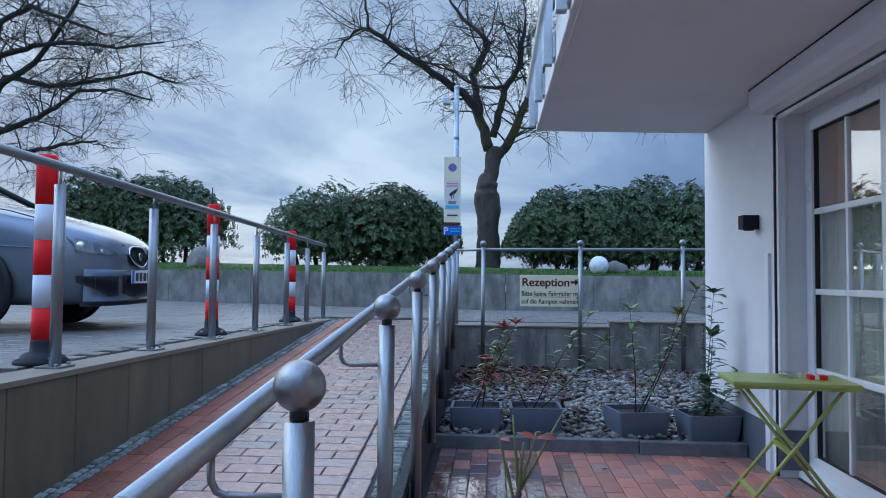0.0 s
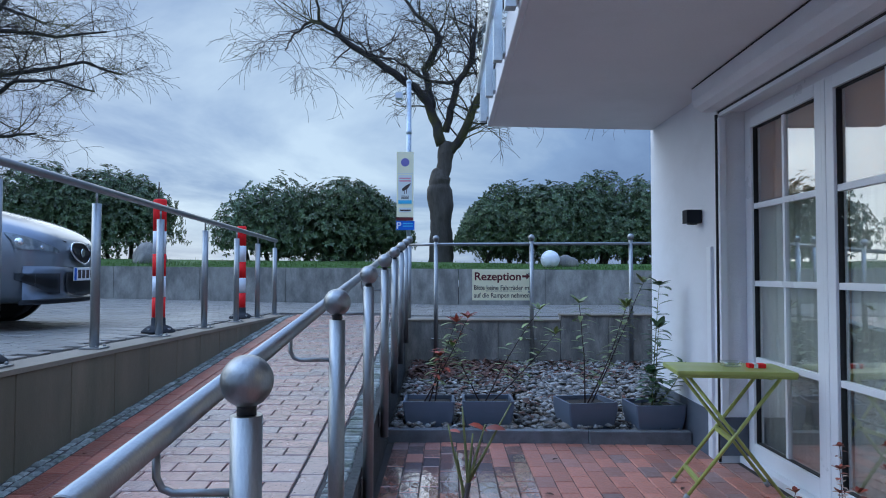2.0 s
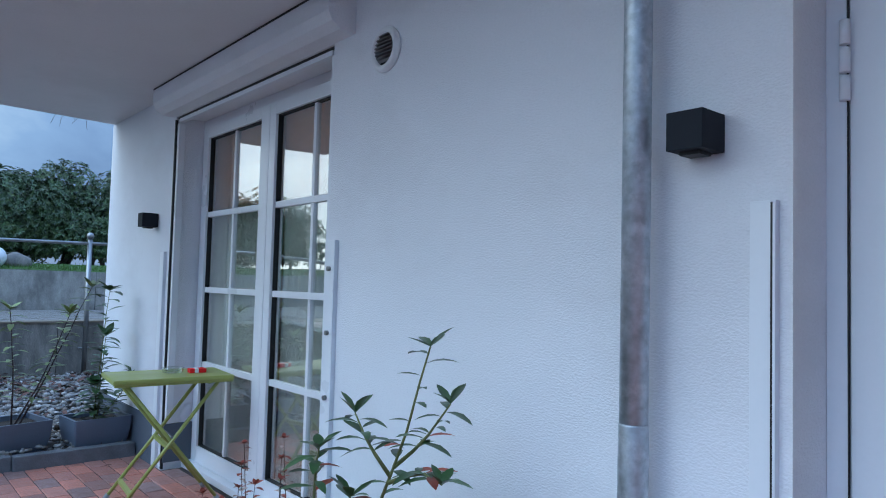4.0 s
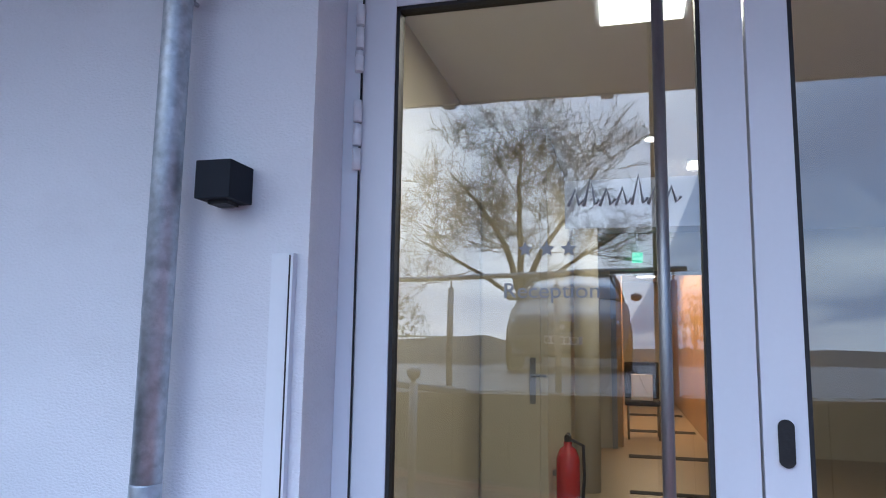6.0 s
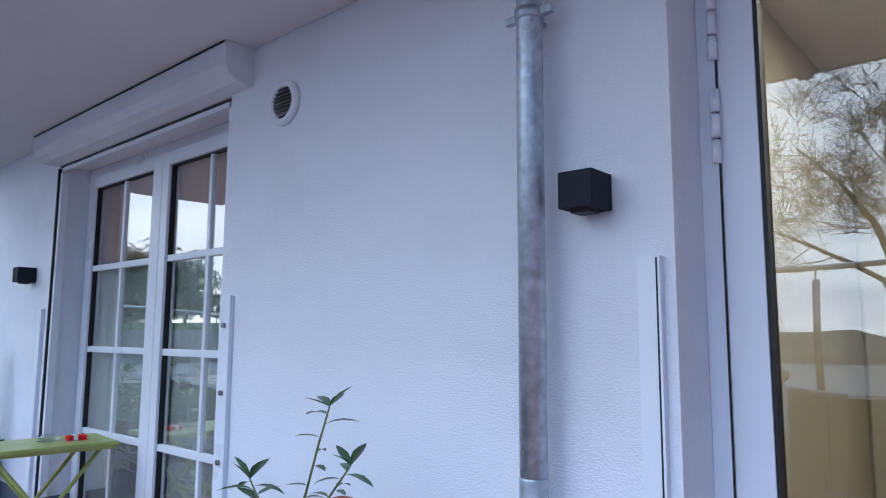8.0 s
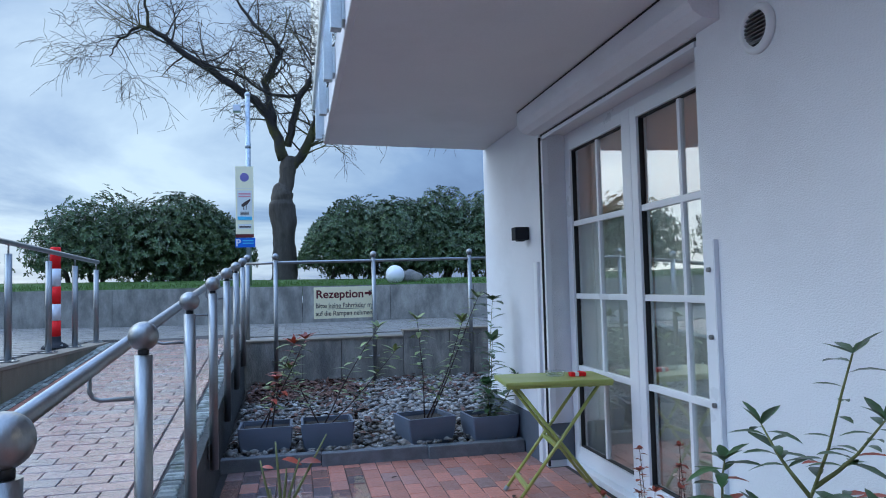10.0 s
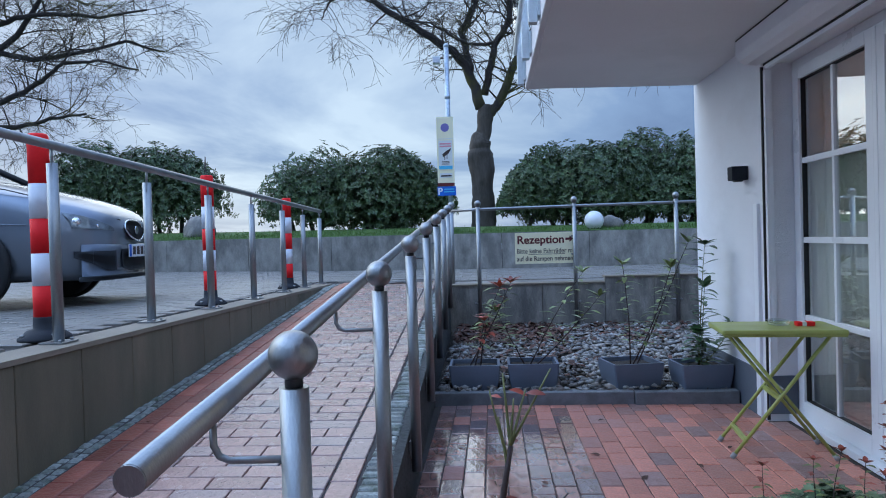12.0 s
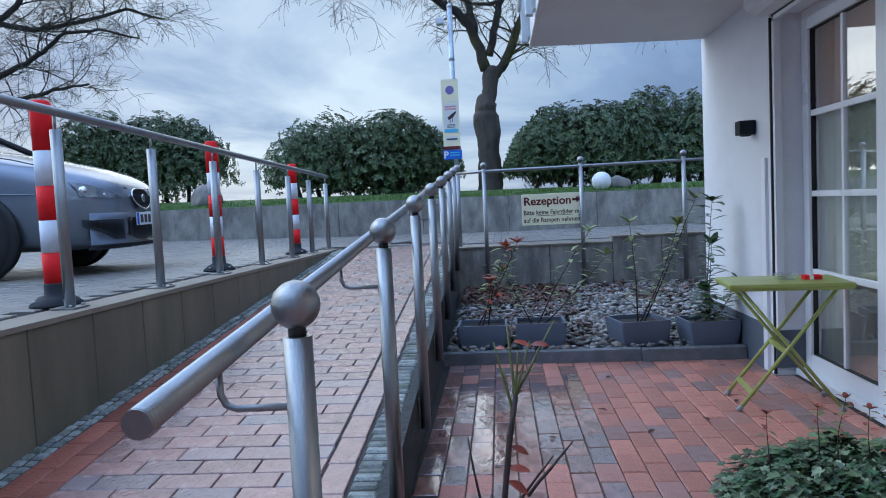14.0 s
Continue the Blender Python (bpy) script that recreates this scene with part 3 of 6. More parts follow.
wall_with_holes("wall_house", -9.0, CORNER, H_TOP, [(DO_Y0, DO_Y1, DO_Z), (EN_Y0, EN_Y1, EN_Z)], M_WALL, "white rendered house wall with fine texture")
solid("wall_house_side", box(bm_new(), 0.36, CORNER - 0.36, -0.05, 9.0, CORNER, H_TOP), M_WALL, "white rendered side wall of the house", "house wall", kind="structure")
solid("wall_house_back", box(bm_new(), 0.36, -9.0, -0.05, 14.0, -8.7, H_TOP), M_WALL, "white rendered far wall of the house", "house wall", kind="structure")
bm = box(bm_new(), -0.012, 2.02, -0.05, 0.0, CORNER + 0.012, 0.29)
box(bm, -0.012, CORNER, -0.05, 3.0, CORNER + 0.012, 0.29)
solid("plinth_trim", bm, M_PLINTH, "dark grey plinth at the house corner", "plinth", kind="structure")
solid("plinth_jamb", box(bm_new(), 0.004, DO_Y1 - 0.012, 0.041, 0.178, DO_Y1 - 0.0005, 0.275), M_PLINTH, "dark grey plinth in the door reveal", "plinth", kind="structure")
# balcony slab
bm = bm_new()
r = loft(bm, [[(-1.372, -9.0, z), (0.0, -9.0, z), (0.0, 3.27, z), (-1.372, 3.13, z)] for z in (2.35, 2.56)], smooth=False)
bm.faces.new(r[0][::-1]); bm.faces.new(r[1])
bmesh.ops.recalc_face_normals(bm, faces=bm.faces[:])
bmesh.ops.bevel(bm, geom=bm.edges[:], offset=0.004, segments=1, affect="EDGES")
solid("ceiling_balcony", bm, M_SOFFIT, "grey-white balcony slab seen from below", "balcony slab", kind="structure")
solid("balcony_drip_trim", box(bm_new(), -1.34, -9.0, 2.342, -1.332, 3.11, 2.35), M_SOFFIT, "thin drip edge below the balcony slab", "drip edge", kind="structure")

# ---- house: patio door ----
def casement(parent, y0, y1, x, z0, z1, crossbars):
    """One glazed leaf: frame, glazing bars and panes."""
    leaf = new("leaf"); leaf.parent = parent
    w = 0.068
    bm = bm_new()
    for a in ((y0, z0, y0 + w, z1), (y1 - w, z0, y1, z1), (y0 + w, z0, y1 - w, z0 + w + 0.02), (y0 + w, z1 - w, y1 - w, z1)):
        box(bm, x - 0.012, a[0], a[1], x + 0.05, a[2], a[3], bev=0.004)
    part("frame", bm, M_PVC, leaf)
    seal = bm_new()
    g = 0.006
    for a in ((y0 + w, z0 + w, y0 + w + g, z1 - w), (y1 - w - g, z0 + w, y1 - w, z1 - w), (y0 + w, z1 - w - g, y1 - w, z1 - w), (y0 + w, z0 + w + 0.02, y1 - w, z0 + w + 0.02 + g)):
        box(seal, x + 0.004, a[0], a[1], x + 0.03, a[2], a[3])
    part("seal", seal, M_RUBBER, leaf)
    ym = (y0 + y1) / 2
    part("glazing_bar", box(bm_new(), x + 0.006, ym - 0.013, z0 + w + 0.021, x + 0.034, ym + 0.013, z1 - w - 0.001, bev=0.003), M_PVC, leaf)
    for zc in crossbars:
        part("glazing_bar", box(bm_new(), x + 0.003, y0 + w + 0.001, zc - 0.017, x + 0.031, y1 - w - 0.001, zc + 0.017, bev=0.003), M_PVC, leaf)
    p = part("pane", box(bm_new(), x + 0.018, y0 + w, z0 + w + 0.02, x + 0.021, y1 - w, z1 - w), M_GLASS, leaf)
    p.visible_shadow = False
    return leaf


door = empty("door_1", "white double patio door with glazing bars", "patio door", kind="structure")
bm = bm_new()
box(bm, 0.180, DO_Y0 + 0.001, 0.0, 0.25, DO_Y1 - 0.001, 0.048, bev=0.004)
box(bm, 0.180, DO_Y0 + 0.001, 2.138, 0.25, DO_Y1 - 0.001, DO_Z - 0.001, bev=0.004)
box(bm, 0.180, 1.905, 0.048, 0.25, DO_Y1 - 0.001, 2.138)
box(bm, 0.180, DO_Y0 + 0.001, 0.048, 0.25, DO_Y0 + 0.022, 2.138)
part("outer_frame", bm, M_PVC, door)
casement(door, 1.026, 1.904, 0.186, 0.05, 2.137, (0.642, 1.108, 1.582))
casement(door, 0.083, 0.990, 0.186, 0.05, 2.137, (0.642, 1.108, 1.582))
part("mullion", box(bm_new(), 0.172, 0.990, 0.05, 0.23, 1.026, 2.137, bev=0.006), M_PVC, door)
part("threshold", box(bm_new(), 0.120, DO_Y0 + 0.002, 0.0, 0.179, DO_Y1 - 0.002, 0.040, bev=0.006), M_PVC, door)

box_sh = empty("shutter_box", "white roller shutter casing above the patio door", "shutter box")
bm = bm_new()
prof = [(0.0, 2.193), (-0.07, 2.198), (-0.112, 2.222), (-0.131, 2.26), (-0.131, 2.3485), (0.0, 2.3485)]
loft(bm, [[(px, y, pz) for px, pz in prof] for y in (-0.10, 1.985)], smooth=False)
bm.verts.ensure_lookup_table()
for k in (0, 1):
    bm.faces.new(bm.verts[k * 6:k * 6 + 6])
part("casing", bm, M_WALL, box_sh)
part("top_joint", box(bm_new(), -0.1345, -0.09, 2.341, -0.1312, 1.975, 2.349), M_RUBBER, box_sh, "thin dark joint under the soffit")
part("shutter_slot", box(bm_new(), 0.010, DO_Y0 + 0.002, 2.176, 0.05, DO_Y1 - 0.002, 2.189), M_RUBBER, box_sh, "dark shutter slot")
part("bottom_slat", box(bm_new(), 0.008, DO_Y0 + 0.03, 2.152, 0.034, DO_Y1 - 0.03, 2.1755, bev=0.003), M_ALU, box_sh)
for y0 in (DO_Y0 + 0.001, DO_Y1 - 0.031):
    bm = box(bm_new(), 0.008, y0, 0.28 if y0 > 1 else 0.052, 0.05, y0 + 0.03, 2.147, bev=0.003)
    part("guide_rail", bm, M_PVC, box_sh)
part("dark_seal", box(bm_new(), -0.004, DO_Y1 - 0.002, 0.0, 0.012, DO_Y1 + 0.010, 2.17), M_RUBBER, box_sh)


def flood_rail(y, top, bolts, wide=0.047):
    """Upright U-shaped channel screwed to the wall."""
    r = empty("wall_rail", "pale upright metal channel screwed to the wall", "wall rail", group="flood barrier rails")
    part("channel", box(bm_new(), -0.014, y - 0.024, 0.0, -0.0005, y + wide, top, bev=0.002), M_PVC, r)
    part("lip", box(bm_new(), -0.020, y - 0.037, 0.0, -0.0005, y - 0.0305, top, bev=0.001), M_ALU, r)
    part("seal_strip", box(bm_new(), -0.016, y - 0.0300, 0.0, -0.0005, y - 0.0245, top - 0.004), M_RUBBER, r)
    for z in bolts:
        part("bolt", lathe(bm_new(), [(0.010, -0.026), (0.010, -0.014), (0.006, -0.013), (0.006, -0.010)], (0, y + 0.005, z), 10, "x"), M_STEEL, r)
    return r


flood_rail(0.01, 1.352, (1.235, 0.972, 0.708, 0.44, 0.18))
flood_rail(2.03, 1.34, ())
flood_rail(-1.760, 1.385, (), 0.022)


def wall_lamp(y):
    r = empty("wall_lamp", "anthracite cube wall lamp on the white wall", "wall lamp", group="cube wall lamps")
    part("housing", box(bm_new(), -0.105, y - 0.045, 1.503, -0.004, y + 0.045, 1.592, bev=0.002), M_LAMP, r)
    part("lower_lens", box(bm_new(), -0.08, y - 0.025, 1.494, -0.03, y + 0.025, 1.503), M_RUBBER, r)
    part("wall_plate", box(bm_new(), -0.004, y - 0.035, 1.512, -0.0003, y + 0.035, 1.584), M_LAMP, r)


wall_lamp(2.215)
wall_lamp(-1.63)

vent = empty("wall_vent", "round white wall vent with dark louvres", "air vent")
part("rim", lathe(bm_new(), [(0.088, -0.0004), (0.088, -0.012), (0.080, -0.022), (0.064, -0.022), (0.062, -0.006)], (0, -0.325, 2.072), 36, "x"), M_WHITE, vent)
part("backing", lathe(bm_new(), [(0.062, -0.0052), (0.062, -0.0062)], (0, -0.325, 2.072), 30, "x"), M_RUBBER, vent)
for k in range(8):
    dz = -0.049 + 0.014 * k
    hw = math.sqrt(0.061 ** 2 - dz ** 2)
    part("louvre", box(bm_new(), -0.019, -hw, -0.003, -0.008, hw, 0.003, pose(0, -0.325, 2.072 + dz, 0, 25, 0)), M_STEEL, vent)

pipe = empty("downpipe", "galvanised zinc rainwater downpipe on the wall", "downpipe")
part("upper_pipe", tube(bm_new(), [(-0.075, -1.488, -0.04), (-0.075, -1.488, 4.2)], 0.0345, 28), M_GALV, pipe)
part("sleeve", lathe(bm_new(), [(0.0347, 0.0), (0.0362, 0.004), (0.0362, 0.80), (0.0353, 0.86), (0.0347, 0.865)], (-0.075, -1.488, 0.0), 28), M_GALV, pipe)
part("clamp", lathe(bm_new(), [(0.0350, -0.014), (0.0395, -0.014), (0.0395, 0.014), (0.0350, 0.014)], (-0.075, -1.488, 2.03), 28), M_GALV, pipe)
for dy in (-0.056, 0.056):
    part("clamp_screw", box(bm_new(), -0.085, -1.488 + dy - 0.016, 2.02, -0.065, -1.488 + dy + 0.016, 2.04, bev=0.002), M_GALV, pipe)
part("clamp_stem", tube(bm_new(), [(-0.036, -1.488, 2.03), (0.0, -1.488, 2.03)], 0.006, 8), M_GALV, pipe)

# ---- house: entrance ----
ent = empty("door_2", "white aluminium entrance door with large glass pane", "entrance door", kind="structure")
X = 0.185
bm = bm_new()
box(bm, X - 0.01, EN_Y1 - 0.046, 0.0, X + 0.06, EN_Y1 - 0.001, EN_Z - 0.001)
box(bm, X - 0.01, EN_Y0 + 0.001, 2.16, X + 0.06, EN_Y1 - 0.046, EN_Z - 0.001)
box(bm, X - 0.01, EN_Y0 + 0.001, 0.0, X + 0.06, EN_Y0 + 0.06, 2.16)
part("outer_frame", bm, M_ALU, ent)


def ent_leaf(y0, y1, st0, st1):
    leaf = new("leaf"); leaf.parent = ent
    bm = bm_new()
    zt = 2.155
    box(bm, X - 0.004, y1 - st1, 0.01, X + 0.056, y1, zt, bev=0.002)
    box(bm, X - 0.004, y0, 0.01, X + 0.056, y0 + st0, zt, bev=0.002)
    box(bm, X - 0.003, y0 + st0, 2.065, X + 0.055, y1 - st1, zt - 0.001)
    box(bm, X - 0.003, y0 + st0, 0.011, X + 0.055, y1 - st1, 0.16)
    part("frame", bm, M_ALU, leaf)
    sb = bm_new()
    a, b = y0 + st0, y1 - st1
    for q in ((a, 0.16, a + 0.010, 2.065), (b - 0.010, 0.16, b, 2.065), (a, 2.055, b, 2.065), (a, 0.16, b, 0.17)):
        box(sb, X + 0.0, q[0], q[1], X + 0.04, q[2], q[3])
    part("seal", sb, M_RUBBER, leaf)
    p = part("pane", box(bm_new(), X + 0.02, a, 0.16, X + 0.024, b, 2.065), M_DGLASS, leaf)
    p.visible_shadow = False
    return leaf


leaf_a = ent_leaf(-2.806, -1.874, 0.092, 0.088)
ent_leaf(-3.76, -2.812, 0.10, 0.09)
part("side_panel", box(bm_new(), X - 0.003, EN_Y0 + 0.06, 0.0, X + 0.05, -3.766, 2.158), M_ALU, ent)
for z0 in (1.885, 1.622):
    for k in range(3):
        part("hinge_knuckle", tube(bm_new(), [(X - 0.020, -1.869, z0 + k * 0.064), (X - 0.020, -1.869, z0 + k * 0.064 + 0.056)], 0.0115, 14), M_PVC, leaf_a)
part("hinge_gap", box(bm_new(), X - 0.0115, -1.8725, 0.01, X - 0.0045, -1.8700, 2.156), M_RUBBER, ent)
pull = new("pull_bar"); pull.parent = ent
part("bar", tube(bm_new(), [(X - 0.085, -2.614, 0.25), (X - 0.085, -2.614, 2.12)], 0.0135, 18), M_STEEL, pull, "brushed steel pull bar")
for z in (0.5, 2.08):
    part("standoff", tube(bm_new(), [(X - 0.085, -2.614, z), (X - 0.003, -2.72, z)], 0.008, 10), M_STEEL, pull)
bm = bm_new()
pts = []
for k in range(24):
    a = 2 * math.pi * k / 24
    pts.append((0.016 * math.cos(a), 0.034 * (1 if math.sin(a) >= 0 else -1) + 0.016 * math.sin(a)))
loft(bm, [[(X - 0.004, -2.857 + p[0] * s, 0.985 + p[1] * s) for p in pts] for s in (1.0,)] + [[(X - 0.012, -2.857 + p[0], 0.985 + p[1]) for p in pts]])
bm.faces.new(bm.verts[-24:])
part("lock_rosette", bm, M_RUBBER, ent, "dark oval lock plate")

# lettering and emblem on the glass
ink_m = Matrix(((0, 0, -1, X + 0.016), (-1, 0, 0, 0), (0, 1, 0, 0), (0, 0, 0, 1)))
writing("reception_lettering", "Reception", 0.052, Matrix.Translation((0, -2.245, 1.295)) @ ink_m, M_ETCH, ent, width=0.225)
film = part("banner_film", box(bm_new(), X + 0.0265, -2.712, 1.462, X + 0.0275, -2.395, 1.58), M_FROST, ent, "frosted film strip on the glass")
bm = bm_new()
for k in range(7):
    y = -2.42 - 0.037 * k
    tube(bm, [(X + 0.016, y + 0.016, 1.515), (X + 0.016, y, 1.555 + (0.03 if k in (1, 4) else 0)), (X + 0.016, y - 0.010, 1.518), (X + 0.016, y - 0.02, 1.53)], 0.0035, 6)
part("emblem_scroll", bm, M_GREYCAP, ent, "grey ornamental scroll, no letters")
for k in range(3):
    bm = bm_new()
    c = (-2.30 - 0.052 * k, 1.412)
    vs = [bm.verts.new((X + 0.016, c[0] + (0.020 if i % 2 == 0 else 0.009) * math.sin(math.pi * i / 5), c[1] + (0.020 if i % 2 == 0 else 0.009) * math.cos(math.pi * i / 5))) for i in range(10)]
    bm.faces.new(vs)
    part("star", bm, M_ETCH, ent)

# ---- rooms behind the glass ----
solid("floor_lobby", box(bm_new(), 0.36, -8.6, -0.05, 14.0, -1.2, 0.012), M_LAMINATE, "light wood laminate floor of the lobby", "floor", kind="structure")
solid("ceiling_lobby", box(bm_new(), 0.36, -8.6, 2.46, 14.0, -1.2, 2.56), M_WHITE, "white lobby ceiling", "ceiling", kind="structure")
bm = box(bm_new(), 0.36, -1.70, 0.0, 2.6, -1.55, 2.46)
box(bm, 2.6, -2.10, 0.0, 2.75, -1.55, 2.46)
box(bm, 2.75, -2.10, 0.0, 6.8, -1.95, 2.46)
solid("wall_lobby", bm, M_ROOM, "cream painted lobby wall", "wall", kind="structure")
bm = box(bm_new(), 6.8, -2.42, 0.0, 6.95, -1.95, 2.46)
box(bm, 6.8, -8.6, 0.0, 6.95, -3.40, 2.46)
box(bm, 6.8, -3.40, 1.98, 6.95, -2.42, 2.46)
solid("wall_lobby_back", bm, M_ROOM, "cream wall with the corridor opening", "wall", kind="structure")
bm = box(bm_new(), 6.95, -2.5, 0.0, 13.6, -2.40, 2.46)
box(bm, 6.95, -3.57, 0.0, 13.6, -3.47, 2.46)
solid("wall_corridor", bm, M_ORANGE, "orange wood-panelled corridor walls", "wall", kind="structure")
solid("wall_corridor_end", box(bm_new(), 13.6, -3.6, 0.0, 13.75, -2.3, 2.46), M_ROOM, "cream corridor end wall", "wall", kind="structure")
trim = bm_new()
for y0, y1 in ((-2.44, -2.38), (-3.44, -3.38)):
    box(trim, 6.76, y0, 0.0, 6.80, y1, 2.01)
box(trim, 6.76, -3.38, 1.96, 6.80, -2.44, 2.01)
solid("door_frame_corridor", trim, M_GREYCAP, "grey frame round the corridor opening", "door frame", kind="structure")
idoor = empty("door_3", "closed cream room door with steel handle", "room door", kind="structure")
part("door_leaf", box(bm_new(), 2.565, -2.06, 0.02, 2.60, -1.72, 2.02, bev=0.003), M_ROOM, idoor)
part("handle_plate", box(bm_new(), 2.556, -2.035, 0.84, 2.565, -2.00, 1.10, bev=0.003), M_STEEL, idoor)
part("door_handle", tube(bm_new(), [(2.556, -2.018, 1.0), (2.52, -2.018, 1.0), (2.515, -2.10, 1.0)], 0.009, 10), M_STEEL, idoor)
ic = empty("lobby_column", "round cream column in the lobby", "column")
part("shaft", lathe(bm_new(), [(0.10, 0.012), (0.10, 2.46)], (4.4, -2.23, 0), 24), M_ROOM, ic)
fe = empty("fire_extinguisher", "red fire extinguisher on the lobby wall", "extinguisher")
part("cylinder", lathe(bm_new(), [(0.0, 0.10), (0.065, 0.11), (0.07, 0.14), (0.07, 0.50), (0.05, 0.555), (0.025, 0.575), (0.025, 0.60)], (2.86, -2.19, 0), 24), M_FIRE, fe)
part("valve", box(bm_new(), 2.835, -2.21, 0.60, 2.885, -2.17, 0.635, bev=0.004), M_RUBBER, fe)
part("lever", box(bm_new(), 2.80, -2.20, 0.635, 2.92, -2.18, 0.645), M_RUBBER, fe)
part("hose", tube(bm_new(), [(2.86, -2.21, 0.61), (2.86, -2.28, 0.58), (2.86, -2.285, 0.4), (2.86, -2.27, 0.20)], 0.010, 10), M_RUBBER, fe)
part("bracket", box(bm_new(), 2.84, -2.13, 0.40, 2.88, -2.10, 0.43), M_STEEL, fe)
part("foot", lathe(bm_new(), [(0.065, 0.012), (0.065, 0.1)], (2.86, -2.19, 0), 20), M_RUBBER, fe)
for i, (x, y, s) in enumerate(((1.06, -2.615, 0.155), (3.6, -3.1, 0.11), (7.5, -2.95, 0.16), (9.8, -2.95, 0.16), (12.2, -2.95, 0.16))):
    cl = empty("ceiling_light", "lit square ceiling light panel", "ceiling light", group="lobby ceiling lights")
    part("frame", box(bm_new(), x - s - 0.02, y - s - 0.02, 2.445, x + s + 0.02, y + s + 0.02, 2.4595), M_WHITE, cl)
    part("diffuser", box(bm_new(), x - s, y - s, 2.435, x + s, y + s, 2.4445), M_GLOWW, cl)
for x, y in ((2.9, -2.72), (4.6, -3.0)):
    sl = empty("spotlight", "small round lit ceiling spotlight", "spotlight", group="lobby spotlights")
    part("ring", lathe(bm_new(), [(0.06, 2.448), (0.06, 2.4595)], (x, y, 0), 20), M_WHITE, sl)
    part("lens", lathe(bm_new(), [(0.045, 2.442), (0.045, 2.4475)], (x, y, 0), 20), M_GLOWW, sl)
ex = empty("exit_sign", "lit green exit sign above the corridor", "exit sign")
part("panel", box(bm_new(), 6.70, -2.75, 2.10, 6.74, -2.63, 2.22, bev=0.004), M_GREENEXIT, ex)
part("hanger", tube(bm_new(), [(6.72, -2.69, 2.22), (6.72, -2.69, 2.46)], 0.006, 8), M_WHITE, ex)
for k, (x, w) in enumerate(((3.2, 0.12), (4.4, 0.12), (6.2, 0.2), (8.4, 0.25), (10.6, 0.3))):
    solid("floor_mat", box(bm_new(), x, -3.42, 0.0122, x + w, -2.55, 0.018, bev=0.002), M_MAT, "thin dark mat strip on the laminate floor", "floor mat", group="mat strips")
ch = empty("lobby_chair", "dark chair with a white folder on it", "chair")
part("seat", box(bm_new(), 7.6, -2.95, 0.42, 8.0, -2.52, 0.48, bev=0.02), M_MAT, ch)
part("backrest", box(bm_new(), 7.98, -2.95, 0.48, 8.02, -2.52, 0.95, bev=0.02), M_MAT, ch)
for dx, dyy in ((7.62, -2.93), (7.62, -2.56), (7.96, -2.93), (7.96, -2.56)):
    part("leg", tube(bm_new(), [(dx, dyy, 0.012), (dx, dyy, 0.43)], 0.014, 8), M_STEEL, ch)
solid("white_folder", box(bm_new(), 7.72, -2.86, 0.482, 7.76, -2.60, 0.80, bev=0.004), M_WHITE, "white folder standing on the dark chair", "folder")
# lamps that light the lobby and corridor from their panels
area_lamp("lobby_panel_light", (1.06, -2.615, 2.43), (1.06, -2.615, 0), 0.31, 0.31, 9, (1.0, 0.88, 0.68))
area_lamp("lobby_panel_light", (3.6, -3.1, 2.43), (3.6, -3.1, 0), 0.6, 0.6, 11, (1.0, 0.88, 0.68))
area_lamp("corridor_light", (9.0, -2.95, 2.43), (9.0, -2.95, 0), 4.0, 0.4, 45, (1.0, 0.70, 0.40))

# room behind the patio door
solid("floor_room", box(bm_new(), 0.36, -1.2, -0.05, 4.2, 2.96, 0.012), M_LAMINATE, "wood floor of the guest room", "floor", kind="structure")
solid("ceiling_room", box(bm_new(), 0.36, -1.2, 2.46, 4.2, 2.96, 2.56), M_BROWNW, "brown wood-clad room ceiling", "ceiling", kind="structure")
bm = box(bm_new(), 4.2, -1.2, 0, 4.3, 2.96, 2.46)
solid("wall_room", bm, M_BROWNW, "brown wood-panelled room wall", "wall", kind="structure")
bm = box(bm_new(), 0.36, -1.3, 0, 4.3, -1.2, 2.46)
box(bm, 0.36, 2.96, 0, 4.3, 2.968, 2.46)
solid("wall_room_sides", bm, M_BROWNW, "brown side walls of the guest room", "wall", kind="structure")


def curtain(y0, y1, z0, z1, name, label, material):
    n = int((y1 - y0) / 0.012)
    vs, fs = [], []
    for i in range(n + 1):
        y = y0 + (y1 - y0) * i / n
        dx = 0.009 * math.sin(i * 0.9) + 0.005 * math.sin(i * 2.3 + 1)
        for z in (z0, z1):
            vs.append((0.252 + dx * 0.7, y, z))
    for i in range(n):
        fs.append((2 * i, 2 * i + 2, 2 * i + 3, 2 * i + 1))
    ob = from_arrays(name, vs, fs, material, smooth=True)
    md = ob.modifiers.new("cloth", "SOLIDIFY"); md.thickness = 0.002
    tagged(ob, label, "curtain")


curtain(0.07, 0.93, 0.02, 1.60, "curtain", "pale grey sheer curtain behind the glass", M_CURTAIN)
curtain(0.95, 1.86, 0.02, 1.60, "curtain", "pale grey sheer curtain behind the glass", M_CURTAIN)
# added board: stands in for the brown room interior behind the upper panes
solid("interior_backing", box(bm_new(), 0.252, DO_Y0 + 0.004, 1.620, 0.266, DO_Y1 - 0.004, DO_Z - 0.004, bev=0.003), M_BROWNW, "added brown board standing in for the brown room interior", "pelmet")
rod = bar("curtain_rod", (0.252, DO_Y0 + 0.002, 1.605), (0.252, DO_Y1 - 0.002, 1.605), 0.008, M_STEEL, None)
tagged(rod, "thin steel rod that carries the curtains", "curtain rod")

